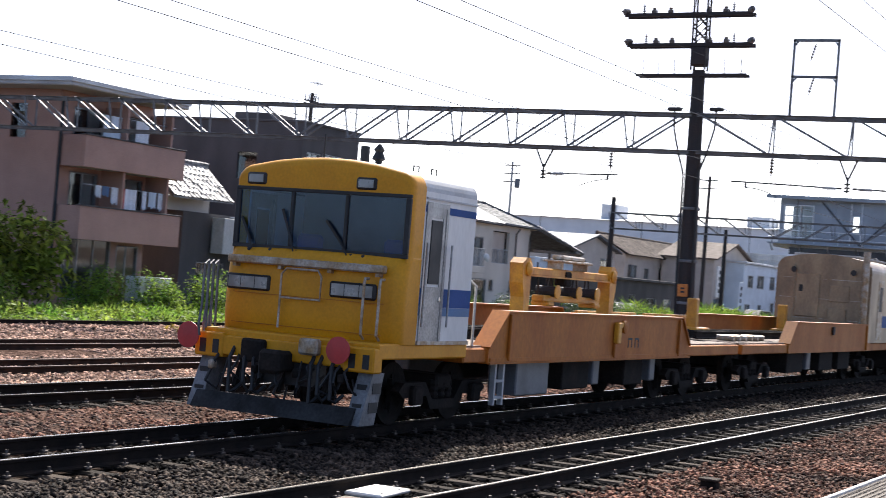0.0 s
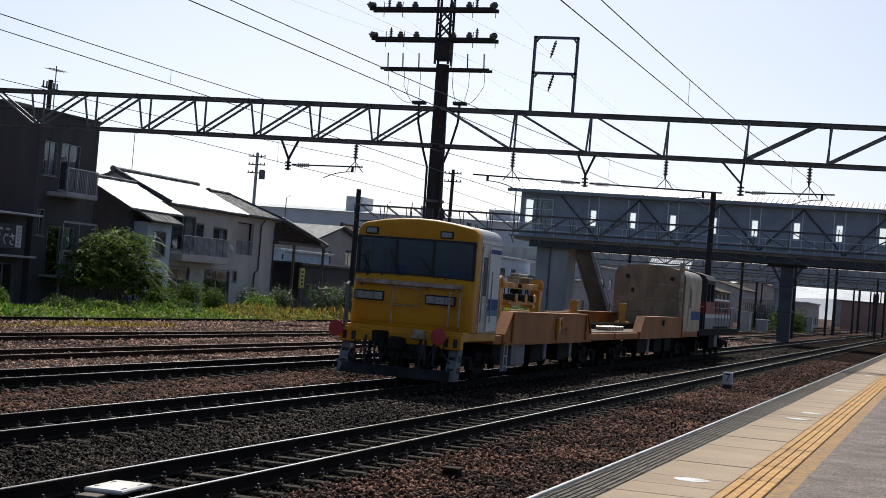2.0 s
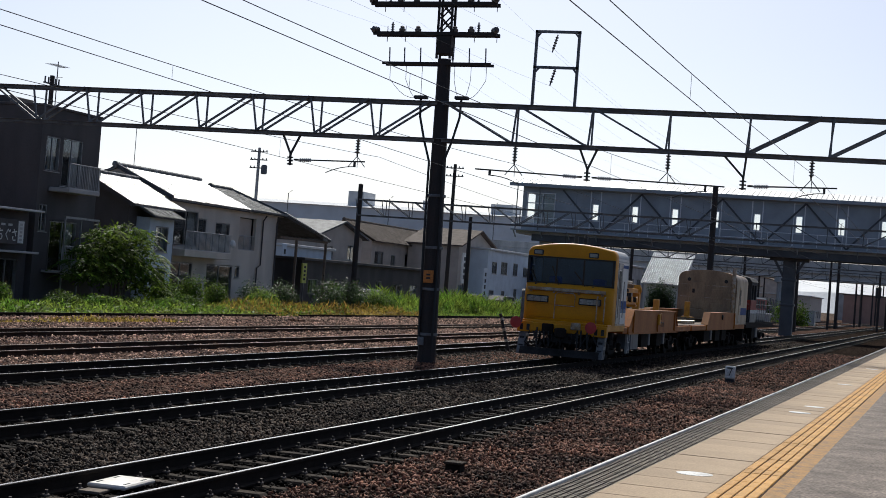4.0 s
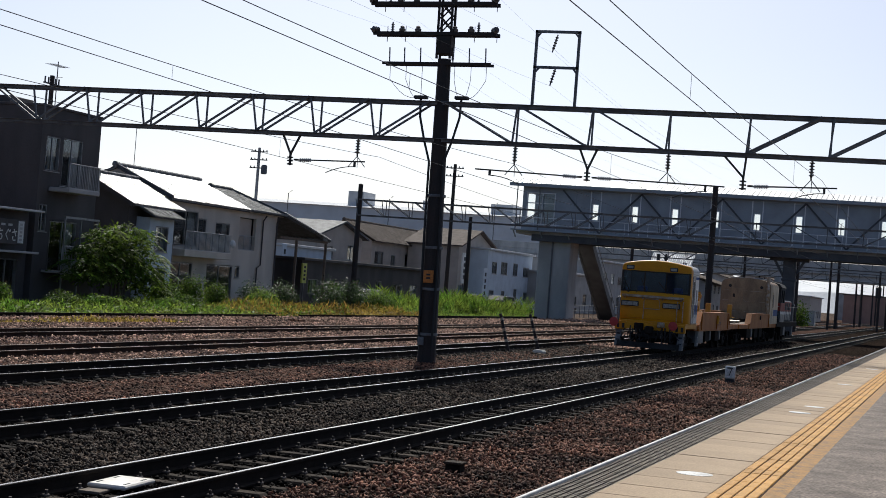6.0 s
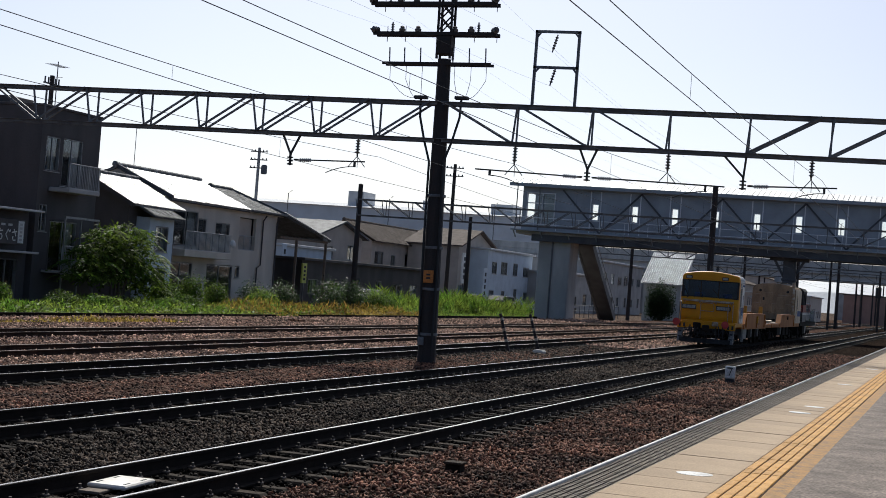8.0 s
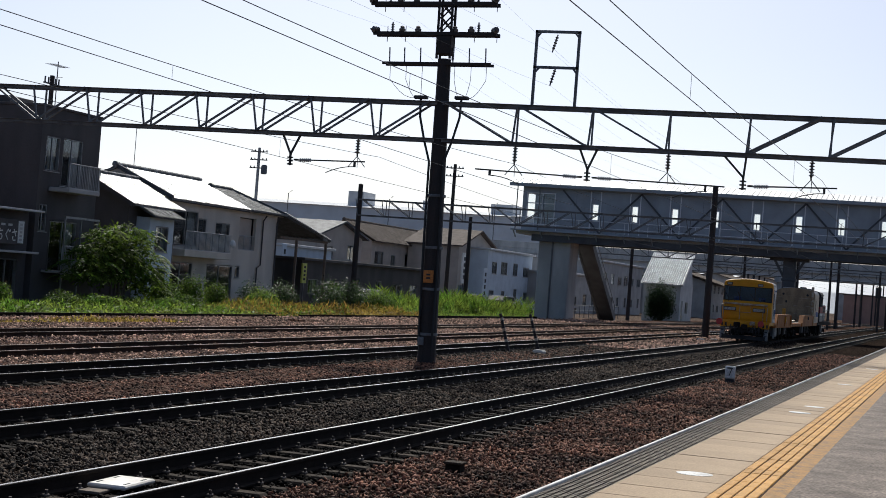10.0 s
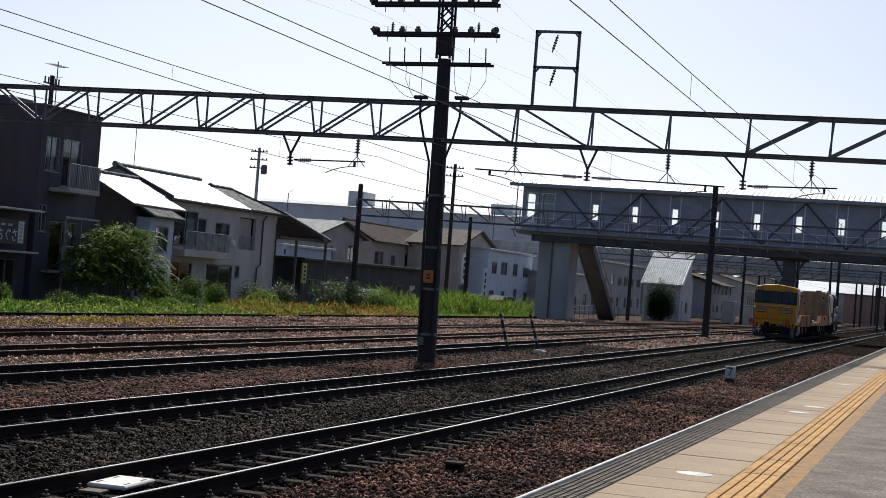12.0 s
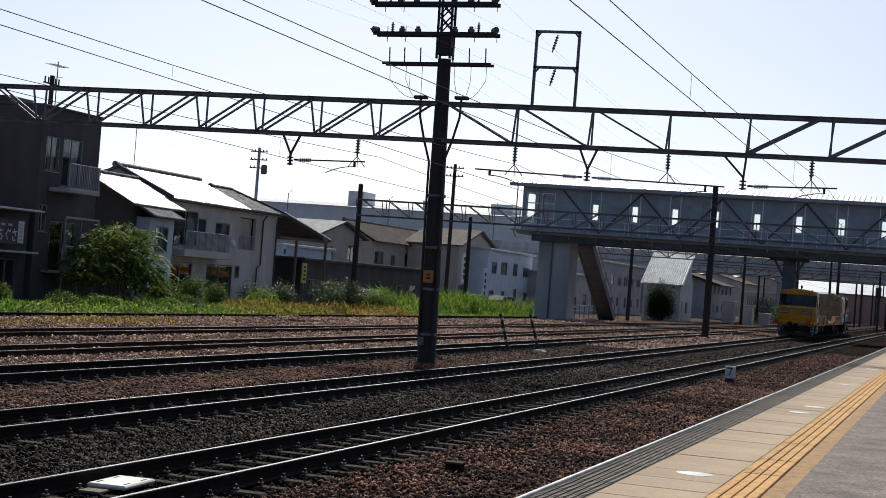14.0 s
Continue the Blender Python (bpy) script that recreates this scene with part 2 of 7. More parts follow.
    "cardark": surf("dark car paint", (0.03, 0.035, 0.05), rough=0.25, bump=0, coat=0.6),
    "slabwhite": surf("white plastic trough lid", (0.74, 0.71, 0.66), (0.6, 0.56, 0.5), rough=0.6, scale=4, fine=50, grain=0.06),
    "fadedyellow": surf("worn yellow kerb strip", (0.44, 0.225, 0.055), (0.22, 0.15, 0.09), rough=0.9, scale=9, fine=70, amt=0.4, grain=0.3),
    "yardstone": surf("pale brown yard stone", (0.52, 0.315, 0.225), (0.15, 0.10, 0.078), rough=0.8, scale=0.9, fine=60, grain=0.35, island=0.95, spec=0.14),
    "signyellow": surf("yellow-green sign plate", (0.6, 0.62, 0.12), rough=0.5, bump=0),
    # tile base between the raised ribs, browner and darker than they are
    "groove": surf("dirt in the tile grooves", (0.11, 0.06, 0.025), (0.07, 0.04, 0.02), rough=0.95, scale=4, fine=50),
    "rustrail": surf("brown rusty siding rail", (0.05, 0.027, 0.018), (0.026, 0.017, 0.013), rough=0.9, scale=4, fine=60, spec=0.15),
    "slate": surf("dull dark roof tile", (0.10, 0.105, 0.115), (0.06, 0.062, 0.068), rough=0.7, scale=2, fine=9, grain=0.4, island=0.6, spec=0.3),
    "glossleaf": leaf_mat("dark glossy leaves", (0.020, 0.042, 0.012), (0.045, 0.07, 0.022), 0.42, 0.35),
    "sapling": leaf_mat("yellow-green young leaves", (0.10, 0.15, 0.022), (0.15, 0.17, 0.035)),
    "palestrip": surf("pale window trim", (0.74, 0.76, 0.78), (0.6, 0.62, 0.64), rough=0.5, scale=2, grain=0.05, bump=0),
    "lens": surf("silvered lamp lens", (0.30, 0.30, 0.29), (0.2, 0.195, 0.18), rough=0.3, metal=0.3, scale=5, fine=20, grain=0.12, bump=0.05),
    "softblue": surf("light blue stripe paint", (0.11, 0.20, 0.36), (0.14, 0.2, 0.3), rough=0.6, scale=2, grain=0.08, spec=0.15),
    "wood": surf("weathered plank", (0.2, 0.15, 0.11), (0.13, 0.1, 0.08), rough=0.9, scale=3, stretch=(1, 6, 6)),
}
for k, v in M.items():
    v.name = k + "_" + v.name.replace(" ", "_")


# ---- geometry helpers ----
class Geo:
    """Vertices and faces gathered for one mesh."""

    def __init__(self):
        self.v, self.f, self.mi, self.cur = [], [], [], 0

    def add(self, verts, faces):
        o = len(self.v)
        self.v += [tuple(a) for a in verts]
        self.f += [tuple(i + o for i in f) for f in faces]
        self.mi += [self.cur] * len(faces)
        return self

    def box(self, x0, y0, z0, x1, y1, z1, r=0.0):
        x0, x1, y0, y1, z0, z1 = min(x0, x1), max(x0, x1), min(y0, y1), max(y0, y1), min(z0, z1), max(z0, z1)
        if not r:
            v = [(x, y, z) for x in (x0, x1) for y in (y0, y1) for z in (z0, z1)]
            return self.add(v, [(0, 1, 3, 2), (4, 6, 7, 5), (0, 4, 5, 1), (2, 3, 7, 6), (0, 2, 6, 4), (1, 5, 7, 3)])
        r = min(r, (x1 - x0) / 2.01, (y1 - y0) / 2.01, (z1 - z0) / 2.01)
        v, idx = [], {}
        for i, x in enumerate((x0, x1)):
            for j, y in enumerate((y0, y1)):
                for k, z in enumerate((z0, z1)):
                    sx, sy, sz = (1 - 2 * i) * r, (1 - 2 * j) * r, (1 - 2 * k) * r
                    for a, p in enumerate(((x, y + sy, z + sz), (x + sx, y, z + sz), (x + sx, y + sy, z))):
                        idx[i, j, k, a] = len(v)
                        v.append(p)
        f = []
        for s in (0, 1):
            f.append([idx[s, j, k, 0] for j, k in ((0, 0), (1, 0), (1, 1), (0, 1))][::1 if s else -1])
            f.append([idx[i, s, k, 1] for i, k in ((0, 0), (0, 1), (1, 1), (1, 0))][::1 if s else -1])
            f.append([idx[i, j, s, 2] for i, j in ((0, 0), (1, 0), (1, 1), (0, 1))][::1 if s else -1])
            for t in (0, 1):
                f.append([idx[s, t, 0, 0], idx[s, t, 1, 0], idx[s, t, 1, 1], idx[s, t, 0, 1]])
                f.append([idx[s, 0, t, 0], idx[s, 1, t, 0], idx[s, 1, t, 2], idx[s, 0, t, 2]])
                f.append([idx[0, s, t, 1], idx[1, s, t, 1], idx[1, s, t, 2], idx[0, s, t, 2]])
        for i in (0, 1):
            for j in (0, 1):
                for k in (0, 1):
                    f.append([idx[i, j, k, 0], idx[i, j, k, 1], idx[i, j, k, 2]])
        return self.add(v, f)

    def tube(self, p, q, r, n=8, r2=None, cap=True):
        p, q = Vector(p), Vector(q)
        d = (q - p)
        if d.length < 1e-6:
            return self
        a = d.orthogonal().normalized()
        b = d.normalized().cross(a)
        r2 = r if r2 is None else r2
        v = []
        for c, rad in ((p, r), (q, r2)):
            for i in range(n):
                t = 2 * math.pi * (i + 0.5) / n
                v.append(c + (a * math.cos(t) + b * math.sin(t)) * rad)
        f = [(i, (i + 1) % n, n + (i + 1) % n, n + i) for i in range(n)]
        if cap:
            f += [tuple(range(n))[::-1], tuple(range(n, 2 * n))]
        return self.add(v, f)

    def path(self, pts, r, n=6):
        """A round bar swept along points, as one skin."""
        pts = [Vector(p) for p in pts]
        v, f = [], []
        side = None
        for i, p in enumerate(pts):
            d = (pts[min(i + 1, len(pts) - 1)] - pts[max(i - 1, 0)]).normalized()
            side = d.orthogonal().normalized() if side is None else (side - d * side.dot(d)).normalized()
            up = d.cross(side)
            v += [p + (side * math.cos(2 * math.pi * k / n) + up * math.sin(2 * math.pi * k / n)) * r for k in range(n)]
        for i in range(len(pts) - 1):
            f += [(i * n + k, i * n + (k + 1) % n, (i + 1) * n + (k + 1) % n, (i + 1) * n + k) for k in range(n)]
        m = (len(pts) - 1) * n
        f += [tuple(range(n))[::-1], tuple(range(m, m + n))]
        return self.add(v, f)

    def bar(self, p, q, w, h):
        """A flat bar from p to q, w wide across and h high."""
        p, q = Vector(p), Vector(q)
        d = (q - p).normalized()
        up = Vector((0, 0, 1)) if abs(d.z) < 0.95 else Vector((1, 0, 0))
        s = d.cross(up).normalized()
        u = s.cross(d).normalized()
        v = [c + s * a * w / 2 + u * b * h / 2 for c in (p, q) for a, b in ((-1, -1), (1, -1), (1, 1), (-1, 1))]
        return self.add(v, [(3, 2, 1, 0), (4, 5, 6, 7), (0, 1, 5, 4), (1, 2, 6, 5), (2, 3, 7, 6), (3, 0, 4, 7)])

    def angle(self, p, q, w):
        """Rolled steel angle, as two flanges."""
        p, q = Vector(p), Vector(q)
        self.bar(p, q, w, w * 0.14)
        return self.bar(p + Vector((0.43 * w, 0, -0.4 * w)), q + Vector((0.43 * w, 0, -0.4 * w)), w * 0.14, w * 0.8)

    def prism(self, poly, axis, a, b):
        """A polygon of two coordinates drawn out along an axis from a to b."""
        n = len(poly)
        put = {"x": lambda u, w, t: (t, u, w), "y": lambda u, w, t: (u, t, w), "z": lambda u, w, t: (u, w, t)}[axis]
        v = [put(u, w, a) for u, w in poly] + [put(u, w, b) for u, w in poly]
        f = [tuple(range(n))[::-1], tuple(range(n, 2 * n))] + [(i, (i + 1) % n, n + (i + 1) % n, n + i) for i in range(n)]
        return self.add(v, f)

    def lathe(self, base, profile, n=12, axis=(0, 0, 1)):
        """Turned shape: (radius, height) pairs about an axis through base."""
        ax = Vector(axis).normalized()
        a = ax.orthogonal().normalized()
        b = ax.cross(a)
        base = Vector(base)
        v = []
        for r, h in profile:
            for i in range(n):
                t = 2 * math.pi * i / n
                v.append(base + ax * h + (a * math.cos(t) + b * math.sin(t)) * r)
        f = []
        for k in range(len(profile) - 1):
            f += [(k * n + i, k * n + (i + 1) % n, (k + 1) * n + (i + 1) % n, (k + 1) * n + i) for i in range(n)]
        m = (len(profile) - 1) * n
        f += [tuple(range(n))[::-1], tuple(range(m, m + n))]
        return self.add(v, f)


def mesh_of(name, g, mats, smooth=False, fix=True):
    me = bpy.data.meshes.new(name)
    me.from_pydata(g.v, [], g.f)
    for m in (mats if isinstance(mats, (list, tuple)) else [mats]):
        me.materials.append(m)
    if isinstance(mats, (list, tuple)) and len(mats) > 1:
        me.polygons.foreach_set("material_index", g.mi)
    if fix and len(g.f) < 60000:
        bm = bmesh.new()
        bm.from_mesh(me)
        if "wall" in name or "cab" in name or "laundry" in name or name == "roof":
            bmesh.ops.remove_doubles(bm, verts=bm.verts, dist=1e-5)
        bmesh.ops.recalc_face_normals(bm, faces=bm.faces)
        bm.to_mesh(me)
        bm.free()
    if smooth:
        me.polygons.foreach_set("use_smooth", [True] * len(me.polygons))
    me.update()
    return me


def part(name, g, mats, parent=None, label="", smooth=False, at=None, kind=""):
    ob = new(name, mesh_of(name, g, mats, smooth))
    if parent:
        ob.parent = parent
    if at:
        ob.location = at
    return tagged(ob, label, kind=kind)


def thing(name, at, label, category, group="", kind=""):
    ob = new(name)
    ob.empty_display_size = 0.2
    ob.location = at
    return tagged(ob, label, category, group, kind)


def solid(name, g, mats, label, category, group="", kind="", smooth=False, at=None):
    """A thing of one mesh."""
    return tagged(part(name, g, mats, None, label, smooth, at), category=category, group=group, kind=kind)


# ---- ground, tracks, platform ----
TRACKS = [7.68, 11.52, 16.14, 19.62, 23.85]      # centre lines of the tracks
GROUND = -0.32


def ground_sheet():
    g = Geo()
    xs = [-60, -20, 0, 20, 60, 140, 300, 700, 1600, 4000]
    ys = [-3000, -800, -200, -60, -10, 2.6, 30, 34, 60, 140, 400, 1200, 3000]
    n = len(ys)
    for x in xs:
        for y in ys:
            g.v.append((x, y, GROUND))
    for i in range(len(xs) - 1):
        for j in range(n - 1):
            g.f.append((i * n + j, (i + 1) * n + j, (i + 1) * n + j + 1, i * n + j + 1))
    g.mi = [0] * len(g.f)
    solid("ground", g, M["earth"], "brown gravelly earth of the rail yard", "ground", kind="structure")
    for y0, y1, name, up in ((2.6, 9.4, "greyballast", 0.1), (9.4, 13.6, "greyballast", 0.1), (13.6, 17.6, "ballast", 0.12), (17.6, 28.0, "ballast", 0.19)):
        b = Geo()
        x0, x1 = -10.0, 420.0
        b.add([(x0, y0, GROUND + up), (x1, y0, GROUND + up), (x1, y1, GROUND + up), (x0, y1, GROUND + up),
               (x0, y0 - 0.5, GROUND - 0.1), (x1, y0 - 0.5, GROUND - 0.1), (x0, y1 + 0.5, GROUND - 0.1), (x1, y1 + 0.5, GROUND - 0.1)],
              [(0, 1, 2, 3), (4, 5, 1, 0), (3, 2, 7, 6)])
        solid("ballast_bed", b, M[name], "bed of crushed stone ballast under the tracks", "ballast", kind="structure")


RAIL = [(-0.0325, 0), (0.0325, 0), (0.0325, -0.032), (0.0085, -0.045), (0.0085, -0.135), (0.063, -0.155), (0.063, -0.172),
        (-0.063, -0.172), (-0.063, -0.155), (-0.0085, -0.135), (-0.0085, -0.045), (-0.0325, -0.032)]


WORN = [(-0.019, 0.001), (0.019, 0.001), (0.0325, -0.004)] + RAIL[2:] + [(-0.0325, -0.004)]


def rail_track(y, x0, x1, used, sleepers):
    top = M["railtop"] if used else M["oldrailtop"]
    t = thing("railway_track", (0, y, 0), "railway track with %s rails on sleepers in ballast" % ("shiny worn" if used else "dull rusty"),
              "railway track", "tracks of the yard", "structure")
    for s in (-1, 1):
        g = Geo()
        g.prism([(u + s * 0.566, w) for u, w in WORN], "x", x0, x1)
        g.mi = [0] * len(g.f)
        g.mi[2] = 1                     # the running surface
        part("rail", g, [M["railside" if y < 18 else "rustrail"], top], t)
    sl = Geo()
    sl.box(-0.11, -1.0, -0.33, 0.11, 1.0, -0.172, 0.025)
    me = mesh_of("sleeper", sl, M["sleeper"])
    k = 0
    x = x0 + 0.3
    far = Geo()
    while x < min(x1, 190):
        if k < 290 and x < sleepers:
            o = new("sleeper", me)
            o.parent = t
            o.location = (x, random.uniform(-0.02, 0.02), random.uniform(-0.012, 0.008))
            o.rotation_euler.z = random.uniform(-0.012, 0.012)
            k += 1
        else:
            far.box(x - 0.11, -1.0, -0.33, x + 0.11, 1.0, -0.172)
        x += 0.62
    if far.f:
        part("far_sleepers", far, M["sleeper"], t, kind="stuff")
    cl = Geo()
    x = x0 + 0.3
    while x < min(x1, 110):
        for s in (-0.566, 0.566):
            for d in (-1, 1):
                c = s + d * 0.085
                cl.box(x - 0.045, c - 0.03, -0.174, x + 0.045, c + 0.03, -0.14, 0.008)
                cl.tube((x, c + d * 0.012, -0.145), (x, c + d * 0.012, -0.1), 0.016, 6)
        x += 0.62
    part("rail_fastenings", cl, M["clip"], t, kind="stuff")
    return t


def platform_body():
    h = 0.95
    p = thing("platform", (0, 0, 0), "station platform with beige slabs and a yellow tactile strip", "platform", kind="structure")
    b = Geo()
    b.box(-30, -14, GROUND - 0.2, 210, 2.20, h - 0.09)
    b.box(-30, 2.20, h - 0.32, 210, 2.36, h - 0.05)
    part("retaining_wall", b, M["concrete"], p)
    a = Geo()
    a.box(-30, -14, h - 0.09, 210, 0.97, h - 0.004)
    part("asphalt", a, M["asphalt"], p)
    w = Geo()
    w.box(-30, 2.347, h - 0.05, 210, 2.372, h + 0.003, 0.004)
    part("white_edge", w, M["whiteline"], p)
    under = Geo()
    under.box(-30, 0.97, h - 0.09, 210, 2.335, h - 0.03)
    part("mortar_bed", under, M["concrete"], p)
    return p


# ---- overhead line structures ----
GX = 43.9


def lattice_gantry(gx, near):
    """Cross-track lattice girder; the near one carries the feeder frame."""
    t = thing("catenary_gantry", (gx, 0, GROUND), "long grey lattice gantry carrying the overhead line hangers", "gantry", "overhead line gantries")
    zt, zb = 7.34 - GROUND, 6.27 - GROUND
    left = [16.44 + 1.885 * k for k in range(16 if near else 13)]
    right = [12.25 - 2.2 * k for k in range(9)]
    spans = [(left[i + 1], left[i], i < 6) for i in range(len(left) - 1)] + [(right[i], right[i + 1], i >= 3 or None) for i in range(8)]
    for dx in (-0.22, 0.22):
        for name, z in (("top_chord", zt), ("bottom_chord", zb)):
            g = Geo()
            g.angle((dx, left[-1], z), (dx, right[-1], z), 0.11)
            part(name, g, M["galv"], t)
    for y in left + right:
        for dx, lean in ((-0.22, 0.2), (0.22, 0.0)):
            g = Geo()
            g.bar((dx, y, zb), (dx, y + lean * (1 if y > 14 else -0.4), zt), 0.05, 0.045)
            part("post", g, M["galv"], t)
    for ya, yb, up in spans:
        for dx in (-0.22, 0.22):
            g = Geo()
            if up:
                g.bar((dx, ya, zb), (dx, yb + 0.25, zt), 0.06, 0.055)
            elif up is None:
                g.bar((dx, ya + 2.15, zt), (dx, ya + 0.1, zb), 0.06, 0.055)
            else:
                g.bar((dx, ya - 0.2, zt), (dx, yb + 0.05, zb), 0.06, 0.055)
            part("diagonal", g, M["galv"], t)
    g = Geo()
    for dx in (-0.22, 0.22):
        g.bar((dx, left[0], zb), (dx, 14.8, zt), 0.06, 0.055)
    part("diagonal", g, M["galv"], t)
    lace = Geo()
    ys = left[::-1] + [14.5] + right
    for ya, yb in zip(ys, ys[1:]):
        for z in (zt, zb):
            lace.bar((-0.22, ya, z), (0.22, yb, z), 0.03, 0.025)
            lace.bar((-0.22, ya, z), (0.22, ya, z), 0.03, 0.025)
    part("lacing", lace, M["galv"], t, kind="stuff")
    for y in (left[-1], right[-1]):
        g = Geo()
        g.lathe((0, y, 0), [(0.2, 0), (0.16, zt + 1.0), (0.05, zt + 1.05)], 12)
        part("column", g, M["rustpole"], t)
    if near:
        for y in (10.57, 11.81):
            g = Geo()
            g.bar((0, y, zt), (0, y, 9.5 - GROUND), 0.075, 0.075)
            part("frame_post", g, M["galv"], t)
        for z in (8.46, 9.48):
            g = Geo()
            g.bar((0, 10.53, z - GROUND), (0, 11.85, z - GROUND), 0.075, 0.075)
            for y, s in ((10.57, 1), (11.81, -1)):
                g.bar((0, y, z - 0.17 - GROUND), (0, y + s * 0.14, z - GROUND), 0.045, 0.045)
            part("frame_bar", g, M["galv"], t)
    return t


def insulator_string(p, q, r=0.07, n=5):
    """Ribbed insulator from p to q."""
    p, q = Vector(p), Vector(q)
    L = (q - p).length
    prof = [(0.02, 0)]
    for i in range(n):
        a = L * (0.12 + 0.76 * i / n)
        prof += [(r * 0.45, a), (r, a + L * 0.03), (r, a + L * 0.06), (r * 0.45, a + L * 0.10)]
    prof.append((0.02, L))
    return Geo().lathe(p, prof, 10, q - p)

def hanger(gx, y, ys, label="V-shaped steel hanger with an insulator under the gantry"):
    """Drop post under the girder, a V of two bars."""
    t = thing("line_hanger", (gx, y, 0), label, "hanger", "line hangers")
    for dy in ys:
        g = Geo()
        g.bar((0, dy, 6.24), (0, 0, 5.62), 0.055, 0.055)
        part("brace", g, M["steel"], t)
    g = Geo()
    g.bar((0, 0, 5.64), (0, 0, 5.28), 0.06, 0.06)
    for z in (5.32, 5.42, 5.52):
        g.tube((-0.09, 0, z), (0.09, 0, z), 0.025, 6)
        g.tube((0, -0.09, z), (0, 0.09, z), 0.025, 6)
    part("drop_post", g, M["steel"], t)
    return t


def cantilever(gx, y0, y1, z0, z1):
    """Horizontal arm with its long insulator, from the drop post at y0 to the tip at y1."""
    t = thing("registration_arm", (gx, y0, z0), "thin overhead line arm with a pale insulator", "arm", "overhead line arms")
    s = 1 if y1 > y0 else -1
    g = insulator_string((0, s * 0.12, -0.01), (0, s * 0.62, (z1 - z0) * 0.15), 0.06, 6)
    part("insulator", g, M["roofgrey"], t, "pale grey ribbed insulator", smooth=False)
    g = Geo()
    L = y1 - y0
    g.tube((0, s * 0.6, (z1 - z0) * 0.15), (0, L, z1 - z0), 0.022, 8)
    g.tube((0, 0, 0), (0, s * 0.14, 0), 0.03, 8)
    part("rod", g, M["steel"], t)
    d = Geo()
    d.box(-0.03, L * 0.86 - 0.03, z1 - z0 - 0.17, 0.03, L * 0.86 + 0.03, z1 - z0)
    pts = [(0, L * 0.86 - s * 0.9 * k / 5, z1 - z0 - 0.16 - 0.22 * (k / 5) ** 2) for k in range(6)]
    d.path(pts, 0.013)
    part("steady_arm", d, M["steel"], t)
    return t


def suspension(gx, y, r=0.0):
    """Insulator string under the girder holding the messenger wire."""
    t = thing("suspension_insulator", (gx, y, 6.2), "brown ribbed insulator string under the gantry", "insulator", "suspension insulators")
    part("insulator", insulator_string((0, 0, 0), (0, 0, -0.55), 0.075, 5), M["porcelain"], t)
    g = Geo()
    g.tube((0, 0, -0.55), (0, 0.26, -0.86), 0.013, 6).tube((0, 0, -0.55), (0, -0.26, -0.86), 0.013, 6)
    g.tube((0, -0.02, -0.55), (0, -0.02, -0.9), 0.01, 6)
    part("yoke", g, M["steel"], t)
    return t


def sag_wire(name, pts, r, sag, label, n=26):
    g = Geo()
    allp = []
    for (a, b) in zip(pts, pts[1:]):
        a, b = Vector(a), Vector(b)
        for k in range(n + 1):
            u = k / n
            q = a.lerp(b, u)
            q.z -= sag * 4 * u * (1 - u)
            allp.append(q)
    g.path(allp, r, 5)
    return solid(name, g, M["wire"], label, "wire", "overhead wires")


def catenary(at, other, sag):
    """Messenger and contact wire over one track, swung from side to side at the gantries, with droppers."""
    spans = [GX - 58.1, GX, GX + 58.1, GX + 116.2, GX + 174.3]
    t = thing("catenary", (0, 0, 0), "overhead contact wire hung from a messenger wire", "overhead wire", "overhead wires")
    m, c, d = Geo(), Geo(), Geo()
    contact = []
    for i, (a, b) in enumerate(zip(spans, spans[1:])):
        ya, yb = (other, at) if i % 2 == 0 else (at, other)
        pts = []
        for k in range(25):
            u = k / 24
            pts.append(Vector((a + (b - a) * u, ya + (yb - ya) * u, 5.66 - sag * 4 * u * (1 - u))))
        m.path(pts, 0.0065, 5)
        for k in range(3, 24, 6):
            d.tube(pts[k], (pts[k].x, pts[k].y, 4.97), 0.003, 4)
        contact += [(p.x, p.y, 4.97) for p in (pts if i == 0 else pts[1:])]
    c.path(contact, 0.0065, 5)
    part("messenger_wire", m, M["wire"], t)
    part("contact_wire", c, M["wire"], t)
    part("dropper", d, M["wire"], t, kind="stuff")


def crossarm_pole():
    """Tall steel pole of the gantry with three crossarms of insulators."""
    t = thing("line_pole", (GX, 14.38, GROUND), "tall dark steel pole with crossarms full of insulators", "utility pole")
    z0 = -GROUND
    g = Geo()
    g.lathe((0, 0, 0), [(0.27, 0), (0.26, 1.2), (0.24, 4.5), (0.2, 7.6 + z0), (0.19, 8.6 + z0)], 12)
    body = part("mast", g, M["rustpole"], t)
    for z in (0.9, 2.2, 3.4, 4.9):
        c = Geo()
        c.lathe((0, 0, z), [(0.28, 0), (0.285, 0.02), (0.285, 0.06), (0.28, 0.08)], 14)
        part("band", c, M["galv"], t)
    # lattice top
    for sy in (-1, 1):
        for sx in (-1, 1):
            g = Geo()
            g.bar((sx * 0.15, sy * 0.2, 8.6 + z0), (sx * 0.15, sy * 0.2, 10.75 + z0), 0.06, 0.06)
            part("top_post", g, M["rustpole"], t)
    g = Geo()
    for sx in (-1, 1):
        for a in range(2):
            za, zb = 9.42 + z0 + 0.42 * a, 9.84 + z0 + 0.42 * a
            g.bar((sx * 0.15, -0.2, za), (sx * 0.15, 0.2, zb), 0.035, 0.035)
            g.bar((sx * 0.15, 0.2, za), (sx * 0.15, -0.2, zb), 0.035, 0.035)
    part("top_lattice", g, M["rustpole"], t)
    g = Geo()
